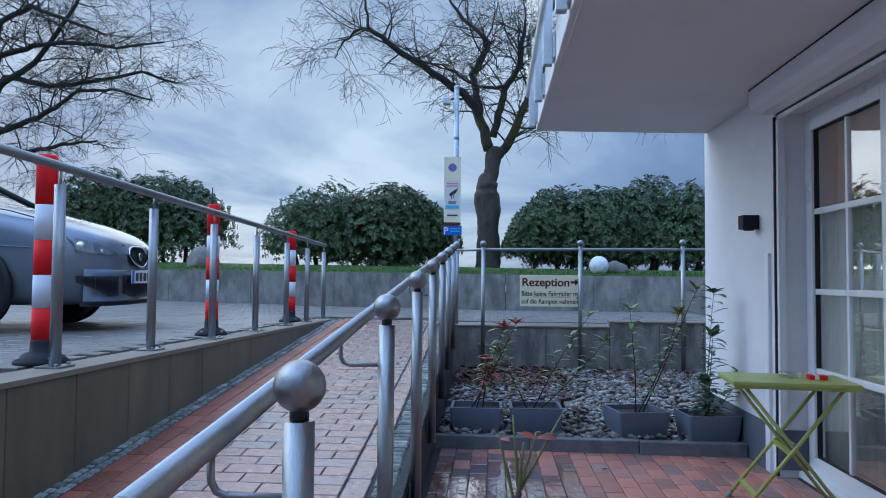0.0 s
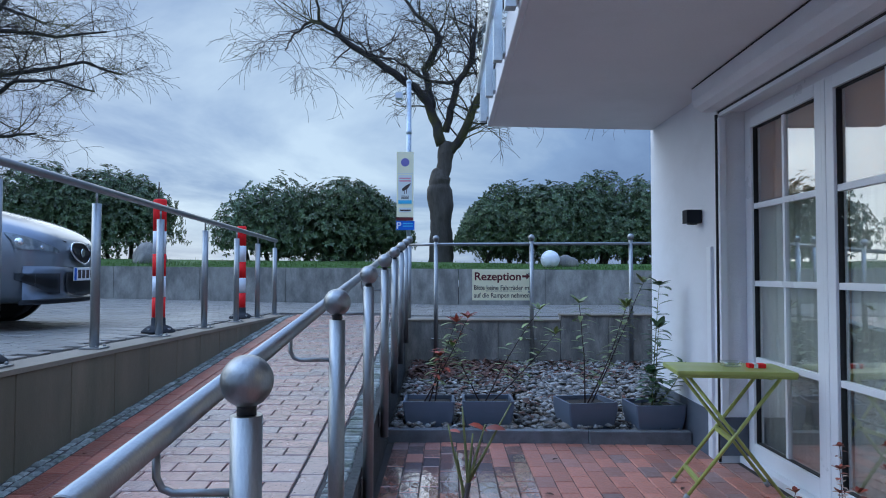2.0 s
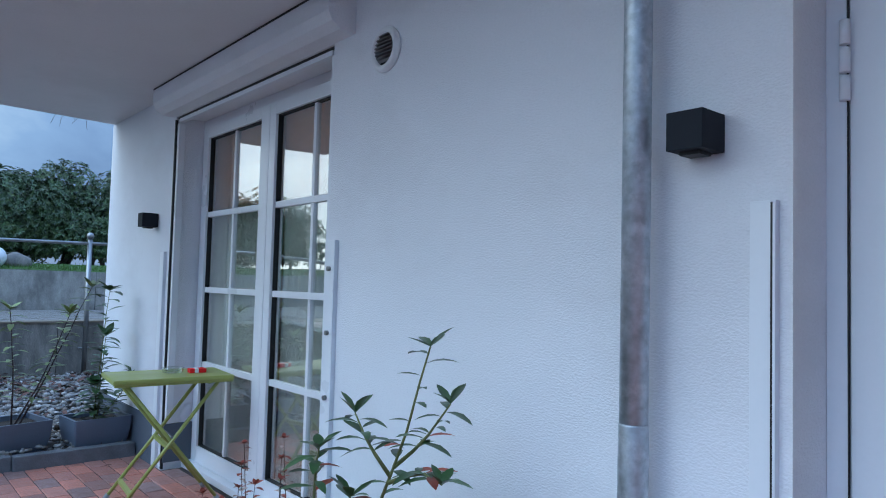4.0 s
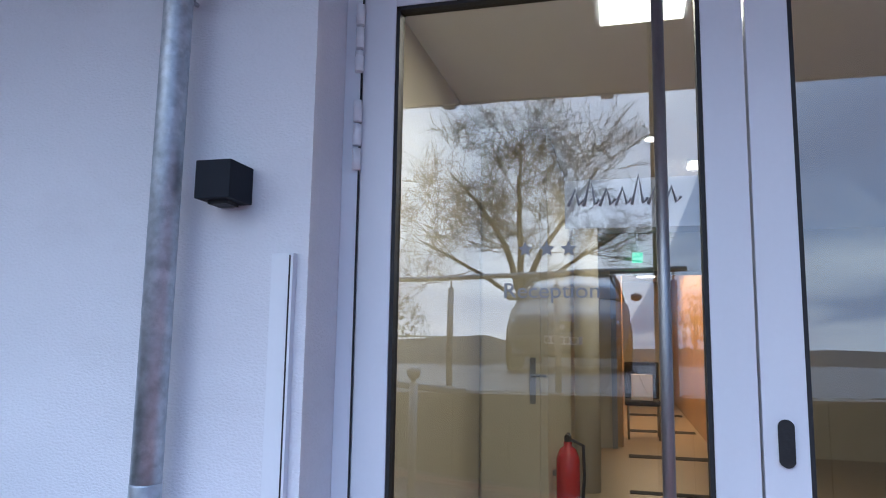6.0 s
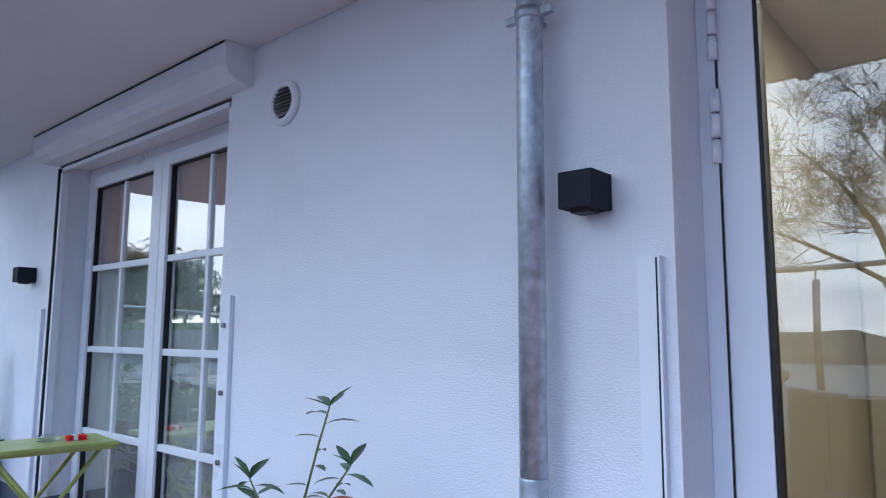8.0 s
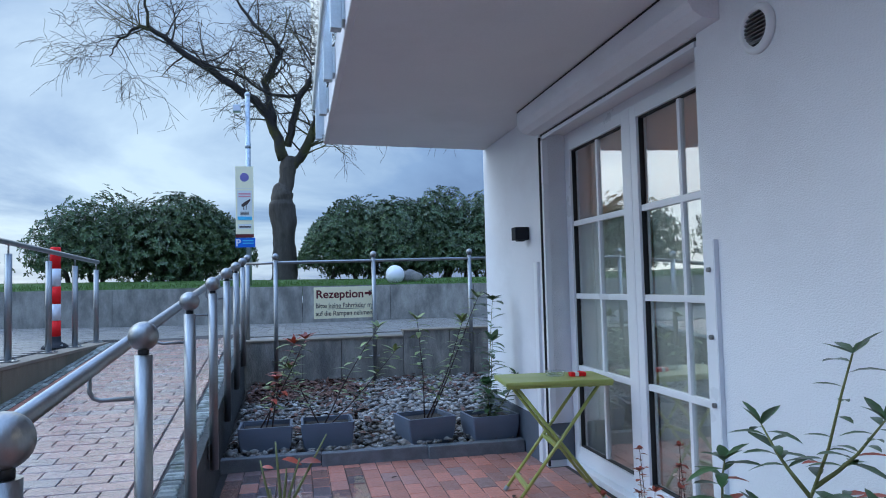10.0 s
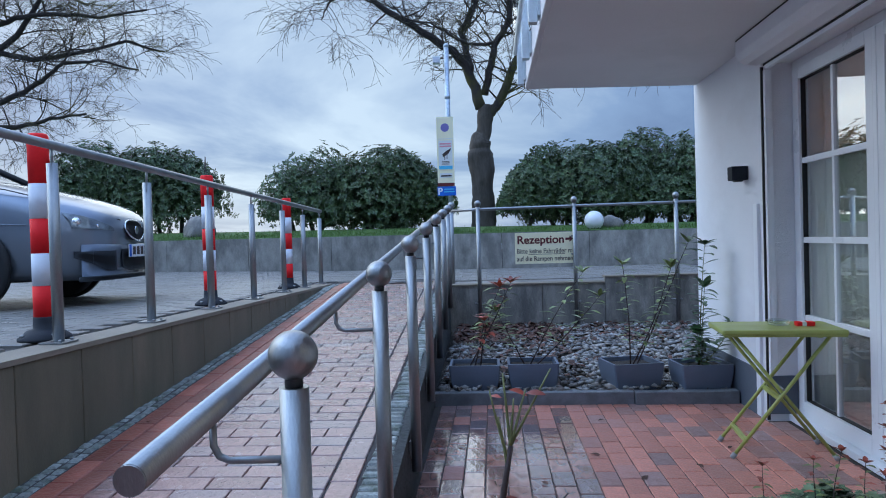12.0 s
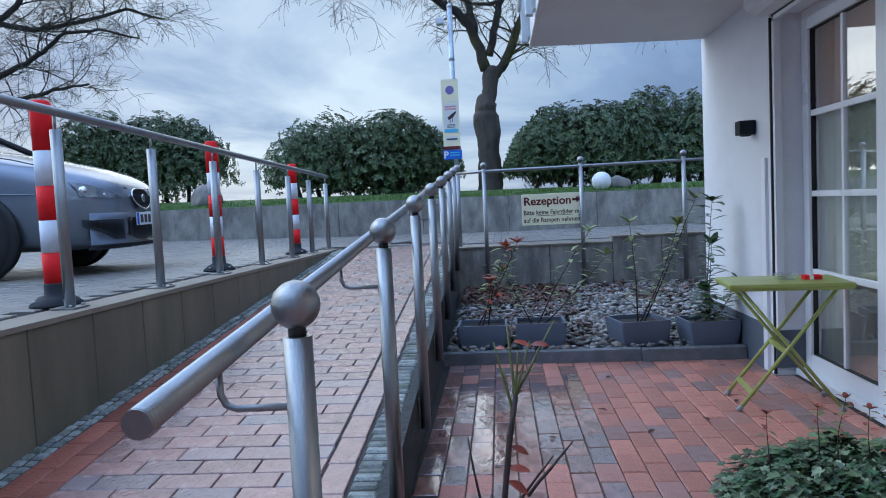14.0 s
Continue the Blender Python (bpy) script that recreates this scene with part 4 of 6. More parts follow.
# ---- balcony railing ----
br = empty("balcony_railing", "galvanised balcony railing fixed to the slab edge", "balcony railing")
for k in range(9):
    y = 2.99 - 0.78 * k
    bm = box(bm_new(), -1.437, y - 0.03, 2.355, -1.387, y + 0.03, 3.5, bev=0.003)
    p = part("post", bm, M_GALV_RAIL, br)
    for z in (2.40, 2.50):
        part("bolt", lathe(bm_new(), [(0.011, -1.387), (0.011, -1.370)], (0, y + 0.04, z), 8, "x"), M_STEEL, p)
    part("fixing_plate", box(bm_new(), -1.387, y - 0.055, 2.385, -1.373, y + 0.055, 2.53, bev=0.003), M_GALV_RAIL, br)
for z, r in ((2.62, 0.018), (3.48, 0.021)):
    part("rail", tube(bm_new(), [(-1.447, -3.4, z), (-1.447, 3.06, z)], r, 12), M_GALV_RAIL, br)
for k in range(8):
    y1 = 2.94 - 0.78 * k
    part("infill_panel", box(bm_new(), -1.462, y1 - 0.70, 2.66, -1.454, y1, 3.44, bev=0.002), M_ASHGLASS, br, "frosted glass infill panel")

# ---- handrail along the ramp ----
def rail_z(y):
    return 1.002 + 0.0797 * (y + 1.35)


def rail_x(y):
    return rx(y) + 0.033


TUBE, OFF, DROP, END = 0.0215, 0.139, 0.088, -1.62   # the grip tube runs beside the posts
hr = empty("handrail", "brushed stainless steel handrail with ball finials", "handrail")
N = 8
posts_y = [-1.35 + 0.993 * i for i in range(N)]
for i, y in enumerate(posts_y):
    x, z = rail_x(y), rail_z(y)
    p = part("post", tube(bm_new(), [(x, y, max(ramp_z(y) - 0.16, 0.0)), (x, y, z - 0.052)], 0.0242, 20), M_STEEL, hr)
    part("neck", tube(bm_new(), [(x, y, z - 0.053), (x, y, z - 0.030)], 0.015, 14), M_RUBBER, p, "dark shadow-gap neck")
    part("ball_finial", ball(bm_new(), (x, y, z), 0.0405, 28, 18), M_STEEL, p, "steel ball finial")
    if i < N - 1:
        zb = z - 0.17
        part("support_rod", tube(bm_new(), [(x - 0.01, y, zb), (x - OFF + 0.028, y, zb - 0.002), (x - OFF + 0.010, y, zb + 0.005), (x - OFF + 0.001, y, zb + 0.022), (x - OFF, y, z - DROP - 0.012)], 0.0062, 10), M_STEEL, p)
    part("side_bracket", box(bm_new(), x - 0.028, y - 0.03, max(ramp_z(y) - 0.10, 0.03), x - 0.020, y + 0.03, max(ramp_z(y) - 0.02, 0.10), bev=0.003), M_STEEL, p)
e0 = Vector((rail_x(END) - OFF, END, rail_z(END) - DROP)); e1 = Vector((rail_x(5.75) - OFF, 5.75, rail_z(5.75) - DROP))
rail = part("grip_rail", tube(bm_new(), [e0, e1], TUBE, 24), M_STEEL, hr)
dv = (e1 - e0).normalized()
part("end_cap", tube(bm_new(), [e0 - dv * 0.003, e0 + dv * 0.002], TUBE * 0.97, 24), M_STEEL, rail, "flat steel end cap")

# ---- railing at the back of the bed ----
fr = empty("bed_railing", "stainless railing with ball-topped posts behind the bed", "railing")
for x in (-1.822, -0.75, 0.36, 1.45):
    zb = 1.566 + 0.0105 * (x + 0.75)
    p = part("post", tube(bm_new(), [(x, 5.345, 0.07), (x, 5.345, zb - 0.037)], 0.0235, 16), M_STEEL, fr)
    part("ball_finial", ball(bm_new(), (x, 5.345, zb), 0.037, 20, 12), M_STEEL, p)
    part("wall_bracket", tube(bm_new(), [(x - 0.05, 5.362, 0.43), (x + 0.05, 5.362, 0.43)], 0.008, 8), M_STEEL, p)
    for dx in (-0.05, 0.05):
        part("bracket_pin", tube(bm_new(), [(x + dx, 5.362, 0.43), (x + dx, 5.42, 0.43)], 0.008, 8), M_STEEL, p)
part("top_rail", tube(bm_new(), [(rail_x(5.6), 5.5, 1.487), (-1.82, 5.345, 1.49), (2.2, 5.345, 1.512)], 0.0165, 14), M_STEEL, fr)

# ---- parapet rail above the slab wall ----
lr = empty("parapet_railing", "slim stainless railing along the parking court", "railing")


def lrail_z(y):
    return 1.683 - 0.0255 * y


for y in (-2.90, -2.02, -1.14, -0.26, 0.62, 1.50, 2.38, 3.27, 4.13, 4.86, 5.58):
    FOOT = court_z(y) + 0.002
    p = part("post", tube(bm_new(), [(-3.69, y, FOOT), (-3.69, y, lrail_z(y) - 0.085)], 0.0255, 16), M_STEEL, lr)
    part("pin", tube(bm_new(), [(-3.69, y, lrail_z(y) - 0.09), (-3.69, y, lrail_z(y) - 0.01)], 0.007, 8), M_STEEL, p)
    part("base_plate", box(bm_new(), -3.75, y - 0.06, FOOT + 0.0015, -3.63, y + 0.06, FOOT + 0.010, bev=0.002), M_STEEL, p)
    for dy in (-0.045, 0.045):
        part("bolt", lathe(bm_new(), [(0.008, FOOT + 0.010), (0.008, FOOT + 0.022)], (-3.655, y + dy, 0), 8), M_STEEL, p)
part("top_rail", tube(bm_new(), [(-3.69, -3.0, lrail_z(-3.0)), (-3.69, 5.64, lrail_z(5.64))], 0.0215, 18), M_STEEL, lr)

# ---- bollards ----
def bollard(x, y, rz, label, top=1.0):
    b = empty("traffic_bollard", label, "bollard", (x, y, court_z(y) + 0.003), rz, group="red and white bollards")
    foot = part("foot", lathe(bm_new(), [(0.120, 0.0), (0.120, 0.012), (0.080, 0.045), (0.052, 0.055), (0.050, 0.10), (0.046, 0.12)], seg=28), M_BASE, b, "black rubber foot")
    for k in range(4):
        a = math.pi / 4 + k * math.pi / 2
        part("bolt", lathe(bm_new(), [(0.011, 0.02), (0.011, 0.034)], (0.100 * math.cos(a), 0.100 * math.sin(a), 0), 8), M_STEEL, foot)
    R = 0.0475
    zs = [0.10, 0.262, 0.42, 0.588, 0.758, top]
    for k, (a, c) in enumerate(zip(zs, zs[1:])):
        prof = [(R, a + 0.0005), (R, c - 0.0005)]
        if k == 4:
            prof = [(R, a + 0.0005), (R, c - 0.012), (R - 0.008, c), (R - 0.03, c), (R - 0.032, c - 0.01)]
        part("red_section" if k % 2 == 0 else "white_band", lathe(bm_new(), prof, seg=28), M_RED if k % 2 == 0 else M_REFLECT, b)
    return b


bollard(-3.86, 0.775, 10, "red and white plastic bollard on a black foot")
bollard(-3.86, 2.775, 25, "red and white plastic bollard on a black foot")
bollard(-3.86, 4.85, 5, "red and white plastic bollard on a black foot", 0.965)

# ---- wording boards ----
rs = empty("reception_sign", "cream reception sign with dark red lettering", "sign")
sy, sx0, sx1, sz0, sz1 = 5.405, -1.413, -0.753, 0.860, 1.211
part("board", box(bm_new(), sx0, sy, sz0, sx1, sy + 0.008, sz1, bev=0.002), M_SIGN, rs)
flat = Matrix(((1, 0, 0, 0), (0, 0, -1, 0), (0, 1, 0, 0), (0, 0, 0, 1)))
writing("heading", "Rezeption", 0.125, Matrix.Translation((sx0 + 0.022, sy - 0.001, sz1 - 0.122)) @ flat, M_MAROON, rs, bold=0.003, width=0.52)
writing("line", "Bitte keine Fahrräder mit", 0.075, Matrix.Translation((sx0 + 0.018, sy - 0.001, sz1 - 0.232)) @ flat, M_INK, rs, bold=0.0008, width=0.655)
writing("line", "auf die Rampen nehmen", 0.075, Matrix.Translation((sx0 + 0.018, sy - 0.001, sz1 - 0.318)) @ flat, M_INK, rs, bold=0.0008, width=0.625)
part("underline", box(bm_new(), sx0 + 0.15, sy - 0.0018, sz1 - 0.247, sx0 + 0.56, sy - 0.0005, sz1 - 0.242), M_INK, rs)
bm = box(bm_new(), sx0 + 0.565, sy - 0.0018, sz1 - 0.092, sx0 + 0.615, sy - 0.0005, sz1 - 0.066)
vs = [bm.verts.new((sx0 + q[0], sy - 0.0018, sz1 + q[1])) for q in ((0.61, -0.115), (0.655, -0.079), (0.61, -0.043))]
bm.faces.new(vs)
part("arrow", bm, M_MAROON, rs)
for z in (0.95, 1.15):
    part("clip", box(bm_new(), -0.785, sy - 0.04, z, -0.74, sy + 0.001, z + 0.02), M_STEEL, rs)

sp = empty("sign_mast", "grey mast with notice boards and a floodlight", "sign mast")
MX, MY = -2.44, 9.95
PX = MX + 0.05
part("pole", tube(bm_new(), [(PX, MY, 1.2), (PX, MY, 4.59)], 0.044, 16), M_GALV, sp)
part("cap", ball(bm_new(), (PX, MY, 4.60), 0.052, 16, 10), M_GALV, sp)
part("joint_ring", lathe(bm_new(), [(0.050, 3.66), (0.050, 3.74)], (PX, MY, 0), 16), M_GALV, sp)
fl = part("floodlight", box(bm_new(), MX - 0.19, MY - 0.12, 4.28, MX - 0.06, MY + 0.02, 4.40, bev=0.012), M_GALV_RAIL, sp)
part("lens", box(bm_new(), MX - 0.18, MY - 0.13, 4.29, MX - 0.07, MY - 0.121, 4.37), M_REFLECT, fl)
part("arm", tube(bm_new(), [(MX - 0.10, MY, 4.40), (MX - 0.05, MY, 4.46), (PX, MY, 4.46)], 0.012, 8), M_GALV, sp)
def board(name, x0, x1, z0, z1, m, dy=0.0, parent=sp, th=0.006):
    return part(name, box(bm_new(), x0, MY - 0.062 - dy - th, z0, x1, MY - 0.062 - dy, z1), m, parent)
nb = board("notice_board", MX - 0.16, MX + 0.14, 2.16, 3.33, M_SIGN, 0, sp, 0.012)
part("emblem", lathe(bm_new(), [(0.075, MY - 0.078), (0.075, MY - 0.0755)], (MX - 0.01, 0, 3.14), 24, "y"), M_LILAC, nb)
part("divider", box(bm_new(), MX - 0.15, MY - 0.0785, 2.935, MX + 0.13, MY - 0.0745, 2.945), M_SIGNW, nb)
nt = part("notice", box(bm_new(), MX - 0.13, MY - 0.079, 2.40, MX + 0.11, MY - 0.075, 2.91), M_SIGNW, nb)
part("cyan_band", box(bm_new(), MX - 0.13, MY - 0.082, 2.40, MX + 0.11, MY - 0.0795, 2.46), M_CYAN, nt)
for i in range(2):
    part("pink_line", box(bm_new(), MX - 0.11, MY - 0.082, 2.84 - 0.045 * i, MX + 0.09, MY - 0.0795, 2.865 - 0.045 * i), M_PINK, nt)
bm = bm_new()
loft(bm, [[(MX - 0.07, MY - 0.082, 2.66), (MX - 0.06, MY - 0.082, 2.67), (MX + 0.0, MY - 0.082, 2.72), (MX + 0.09, MY - 0.082, 2.77)], [(MX - 0.05, MY - 0.082, 2.62), (MX - 0.03, MY - 0.082, 2.63), (MX + 0.04, MY - 0.082, 2.67), (MX + 0.08, MY - 0.082, 2.73)]], close=False, smooth=False)
box(bm, MX - 0.03, MY - 0.082, 2.57, MX - 0.018, MY - 0.081, 2.64); box(bm, MX + 0.01, MY - 0.082, 2.58, MX + 0.022, MY - 0.081, 2.66)
part("dark_pictogram", bm, M_INK, nt)
for i in range(3):
    part("text_bar", box(bm_new(), MX - 0.08, MY - 0.082, 2.53 - 0.022 * i, MX + 0.06, MY - 0.0795, 2.54 - 0.022 * i), M_INK, nt)
part("arrow_strip", box(bm_new(), MX - 0.12, MY - 0.079, 2.25, MX + 0.10, MY - 0.075, 2.33), M_SIGNW, nb)
part("text_bar", box(bm_new(), MX - 0.10, MY - 0.082, 2.27, MX + 0.09, MY - 0.0792, 2.295), M_INK, nb)
part("dark_strip", box(bm_new(), MX - 0.16, MY - 0.08, 2.10, MX + 0.14, MY - 0.062, 2.155), M_MAROON, sp)
pb = board("parking_board", MX - 0.17, MX + 0.16, 1.93, 2.095, M_BLUE, 0, sp, 0.012)
writing("letter", "P", 0.17, Matrix.Translation((MX - 0.165, MY - 0.076, 1.953)) @ flat, M_PLATE, pb, bold=0.004)
for i in range(2):
    part("text_bar", box(bm_new(), MX - 0.05, MY - 0.079, 2.035 - 0.045 * i, MX + 0.13, MY - 0.0745, 2.055 - 0.045 * i), M_CYAN, pb)
part("clamp", box(bm_new(), MX - 0.02, MY - 0.063, 2.6, MX + 0.02, MY - 0.03, 2.64), M_STEEL, sp)
part("clamp", box(bm_new(), MX - 0.02, MY - 0.063, 2.02, MX + 0.02, MY - 0.03, 2.06), M_STEEL, sp)

gl = empty("globe_lamp", "white globe garden lamp on the lawn edge", "globe lamp")
part("globe", ball(bm_new(), (0.147, 10.0, 1.41), 0.17, 32, 20), M_WHITE, gl)
part("base", lathe(bm_new(), [(0.09, 1.22), (0.09, 1.27), (0.06, 1.29)], (0.147, 10.0, 0), 18), M_BASE, gl)

def boulder(c, r, label):
    bm = bm_new()
    bmesh.ops.create_icosphere(bm, subdivisions=3, radius=1.0)
    for v in bm.verts:
        k = 1 + 0.25 * noise.noise(v.co * 1.4 + Vector(c))
        v.co = Vector((c[0] + v.co.x * r[0] * k, c[1] + v.co.y * r[1] * k, c[2] + v.co.z * r[2] * k))
    for f in bm.faces:
        f.smooth = True
    solid("boulder", bm, M_CONC_LOW, label, "boulder")
boulder((0.49, 10.3, 1.33), (0.22, 0.2, 0.17), "dark boulder beside the globe lamp")
boulder((-7.22, 10.4, 1.42), (0.32, 0.3, 0.28), "grey boulder on the lawn edge")

# ---- folding table ----
tb = empty("bistro_table", "lime green folding bistro table on the patio", "table")
TX0, TX1, TY0, TY1, TZ = -0.485, 0.112, 1.235, 1.61, 0.668
part("tabletop", box(bm_new(), TX0, TY0, TZ - 0.026, TX1, TY1, TZ, bev=0.009), M_TABLE, tb)
for ya in (TY0 + 0.006, TY1 - 0.016):
    part("apron", box(bm_new(), TX0 + 0.006, ya, TZ - 0.035, TX1 - 0.006, ya + 0.010, TZ - 0.021), M_TABLE, tb)
def leg_frame(xa, xb, ya, yb):
    for y in (ya, yb):
        l = part("leg", tube(bm_new(), [(xa, y, 0.012), (xb, y, TZ - 0.03)], 0.0095, 10), M_TABLE, tb)
        d = (Vector((xb, y, TZ)) - Vector((xa, y, 0))).normalized()
        part("foot_cap", tube(bm_new(), [Vector((xa, y, 0.012)) - d * 0.01, Vector((xa, y, 0.012)) + d * 0.02], 0.0135, 10), M_GREYCAP, l)
leg_frame(-0.44, 0.04, 1.275, 1.575)
leg_frame(0.06, -0.42, 1.285, 1.565)
part("cross_bar", box(bm_new(), -0.385, 1.275, 0.085, -0.365, 1.575, 0.105), M_TABLE, tb)
part("cross_bar", box(bm_new(), -0.215, 1.275, 0.300, -0.195, 1.575, 0.320), M_TABLE, tb)
part("cross_bar", box(bm_new(), -0.01, 1.30, 0.62, 0.01, 1.55, 0.635), M_TABLE, tb)
part("pivot_bar", tube(bm_new(), [(-0.19, 1.27, 0.36), (-0.19, 1.58, 0.36)], 0.007, 8), M_STEEL, tb)
table_turn = pose(-0.197, 1.322, 0, 0, 0, -6) @ pose(0.19, -1.425, 0)
tb.matrix_basis = table_turn
ash = empty("ashtray", "clear glass ashtray on the green table", "ashtray")
part("bowl", lathe(bm_new(), [(0.04, TZ + 0.001), (0.052, TZ + 0.004), (0.058, TZ + 0.03), (0.050, TZ + 0.03), (0.040, TZ + 0.012), (0.0, TZ + 0.010)], (-0.16, 1.44, 0), 24), M_ASHGLASS, ash)
ash.matrix_basis = table_turn
ck = empty("cigarette_packet", "red and white cigarette packet on the table", "packet")
part("packet_body", box(bm_new(), -0.10, 1.44, TZ + 0.001, -0.013, 1.495, TZ + 0.023, bev=0.002), M_RED, ck)
part("white_flap", box(bm_new(), -0.0755, 1.4385, TZ + 0.0015, -0.055, 1.4965, TZ + 0.0236), M_WHITE, ck)
ck.matrix_basis = table_turn @ pose(0.015, -0.06, 0)

# ---- planters ----
def planter(x, y, rz, w, d, h, label):
    p = empty("planter", label, "planter", (x, y, 0.03), rz, group="slate planters")
    bm = bm_new()
    def ring(wx, dy, z, n=6):
        out = []
        for sx, sy in ((1, 1), (-1, 1), (-1, -1), (1, -1)):
            for k in range(n):
                a = {(1, 1): 0, (-1, 1): 90, (-1, -1): 180, (1, -1): 270}[sx, sy] + 90 * k / (n - 1)
                rr = 0.015
                out.append((sx * (wx / 2 - rr) + rr * math.cos(radians(a)), sy * (dy / 2 - rr) + rr * math.sin(radians(a)), z))
        return out
    secs = []
    for k in range(7):
        u = k / 6
        q = 0.80 + 0.20 * math.sin(u * math.pi / 2) ** 0.9
        secs.append(ring(w * q, d * q, h * u))
    secs.append(ring(w * 1.0, d * 1.0, h + 0.004))
    secs.append(ring(w - 0.035, d - 0.035, h + 0.004))
    secs.append(ring(w - 0.045, d - 0.045, h - 0.05))
    r = loft(bm, secs, smooth=False)
    bm.faces.new(r[0][::-1]); bm.faces.new(r[-1])
    part("pot", bm, M_POT, p)
    bm = bm_new(); box(bm, -w / 2 + 0.03, -d / 2 + 0.03, h - 0.049, w / 2 - 0.03, d / 2 - 0.03, h - 0.025)
    part("soil", bm, M_SOIL, p)
    return p


planter(-1.824, 2.70, 0, 0.37, 0.30, 0.215, "slate blue planter with a leggy red-leaved shrub")
planter(-1.398, 2.70, 0, 0.37, 0.30, 0.220, "slate blue planter with thin arching stems")
planter(-0.69, 2.67, 12, 0.37, 0.34, 0.218, "slate blue planter turned at an angle")
planter(-0.215, 2.585, 6, 0.365, 0.30, 0.215, "slate blue planter beside the house wall")

# ---- parked cars ----
def car(place, rz, paint, label, detailed=True):
    c = empty("parked_car", label, "car", place, rz, group="parked cars")
    st = [  # x, half width, underside, top, shoulder height
        (0.985, 0.34, 0.30, 0.68, 0.54), (0.955, 0.52, 0.24, 0.74, 0.57), (0.89, 0.66, 0.21, 0.80, 0.62), (0.78, 0.76, 0.20, 0.86, 0.68), (0.60, 0.83, 0.20, 0.92, 0.74),
        (0.35, 0.865, 0.20, 0.985, 0.80), (0.05, 0.88, 0.20, 1.05, 0.87), (-0.3, 0.885, 0.20, 1.10, 0.94), (-0.62, 0.887, 0.20, 1.12, 0.98), (-1.4, 0.89, 0.20, 1.12, 1.0), (-2.3, 0.89, 0.21, 1.13, 1.01),
        (-2.9, 0.87, 0.24, 1.13, 1.01), (-3.2, 0.80, 0.30, 1.10, 0.98), (-3.33, 0.66, 0.40, 1.02, 0.90)]
    secs = []
    for x, w, b, t, s in st:
        half = [(0.0, b), (w * 0.80, b), (w * 0.93, b + 0.05), (w * 0.985, b + 0.4 * (s - b)), (w, b + 0.62 * (s - b)), (w * 0.985, s), (w * 0.93, s + 0.45 * (t - s)), (w * 0.80, s + 0.80 * (t - s)), (w * 0.45, t - 0.008), (0.0, t)]
        ring = [(x, -y, z) for y, z in half] + [(x, y, z) for y, z in half[-2:0:-1]]
        secs.append(ring)
    bm = bm_new()
    r = loft(bm, secs)
    bm.faces.new(r[0]); bm.faces.new(r[-1][::-1])
    body = part("body", bm, paint, c)
    md = body.modifiers.new("smooth", "SUBSURF"); md.levels = md.render_levels = 1
    # cabin glass and roof
    gs = [(-0.22, 0.70, 1.07, 1.075), (-0.72, 0.70, 1.10, 1.34), (-1.12, 0.66, 1.11, 1.51), (-1.6, 0.64, 1.12, 1.56), (-2.4, 0.63, 1.12, 1.54), (-2.85, 0.62, 1.13, 1.44), (-3.12, 0.62, 1.12, 1.15)]
    secs = []
    for x, w, b, t in gs:
        lo = 0.80
        half = [(0.0, b - 0.02), (lo, b - 0.04), (lo * 0.98, b), (w + (lo - w) * 0.25, b + 0.75 * (t - b)), (w * 0.85, t - 0.02 * (t > b + 0.1)), (0.0, t + 0.004)]
        secs.append([(x, -y, z) for y, z in half] + [(x, y, z) for y, z in half[-2:0:-1]])
    bm = bm_new(); r = loft(bm, secs); bm.faces.new(r[0]); bm.faces.new(r[-1][::-1])
    part("cabin_glass", bm, M_CARGLASS, c, "dark tinted car glass")
    bm = bm_new()
    rs_ = [[(x, y, t + 0.012 - 0.03 * (abs(y) / 0.6) ** 3) for y in (-0.60, -0.4, -0.2, 0, 0.2, 0.4, 0.60)] for x, w, b, t in gs[2:6]]
    loft(bm, rs_, close=False)
    bmesh.ops.solidify(bm, geom=bm.faces[:], thickness=0.02)
    part("roof", bm, paint, c)
    for sgn in (-1, 1):
        part("pillar", tube(bm_new(), [(-0.20, sgn * 0.765, 1.07), (-0.72, sgn * 0.70, 1.34), (-1.14, sgn * 0.625, 1.515), (-2.3, sgn * 0.60, 1.55), (-2.9, sgn * 0.60, 1.43), (-3.15, sgn * 0.70, 1.13)], 0.030, 8), M_CARBLK if sgn < 5 else paint, c)
        part("mirror", ball(bm_new(), (-0.62, sgn * 0.97, 1.12), 0.085, 14, 10, 0.75), paint, c)
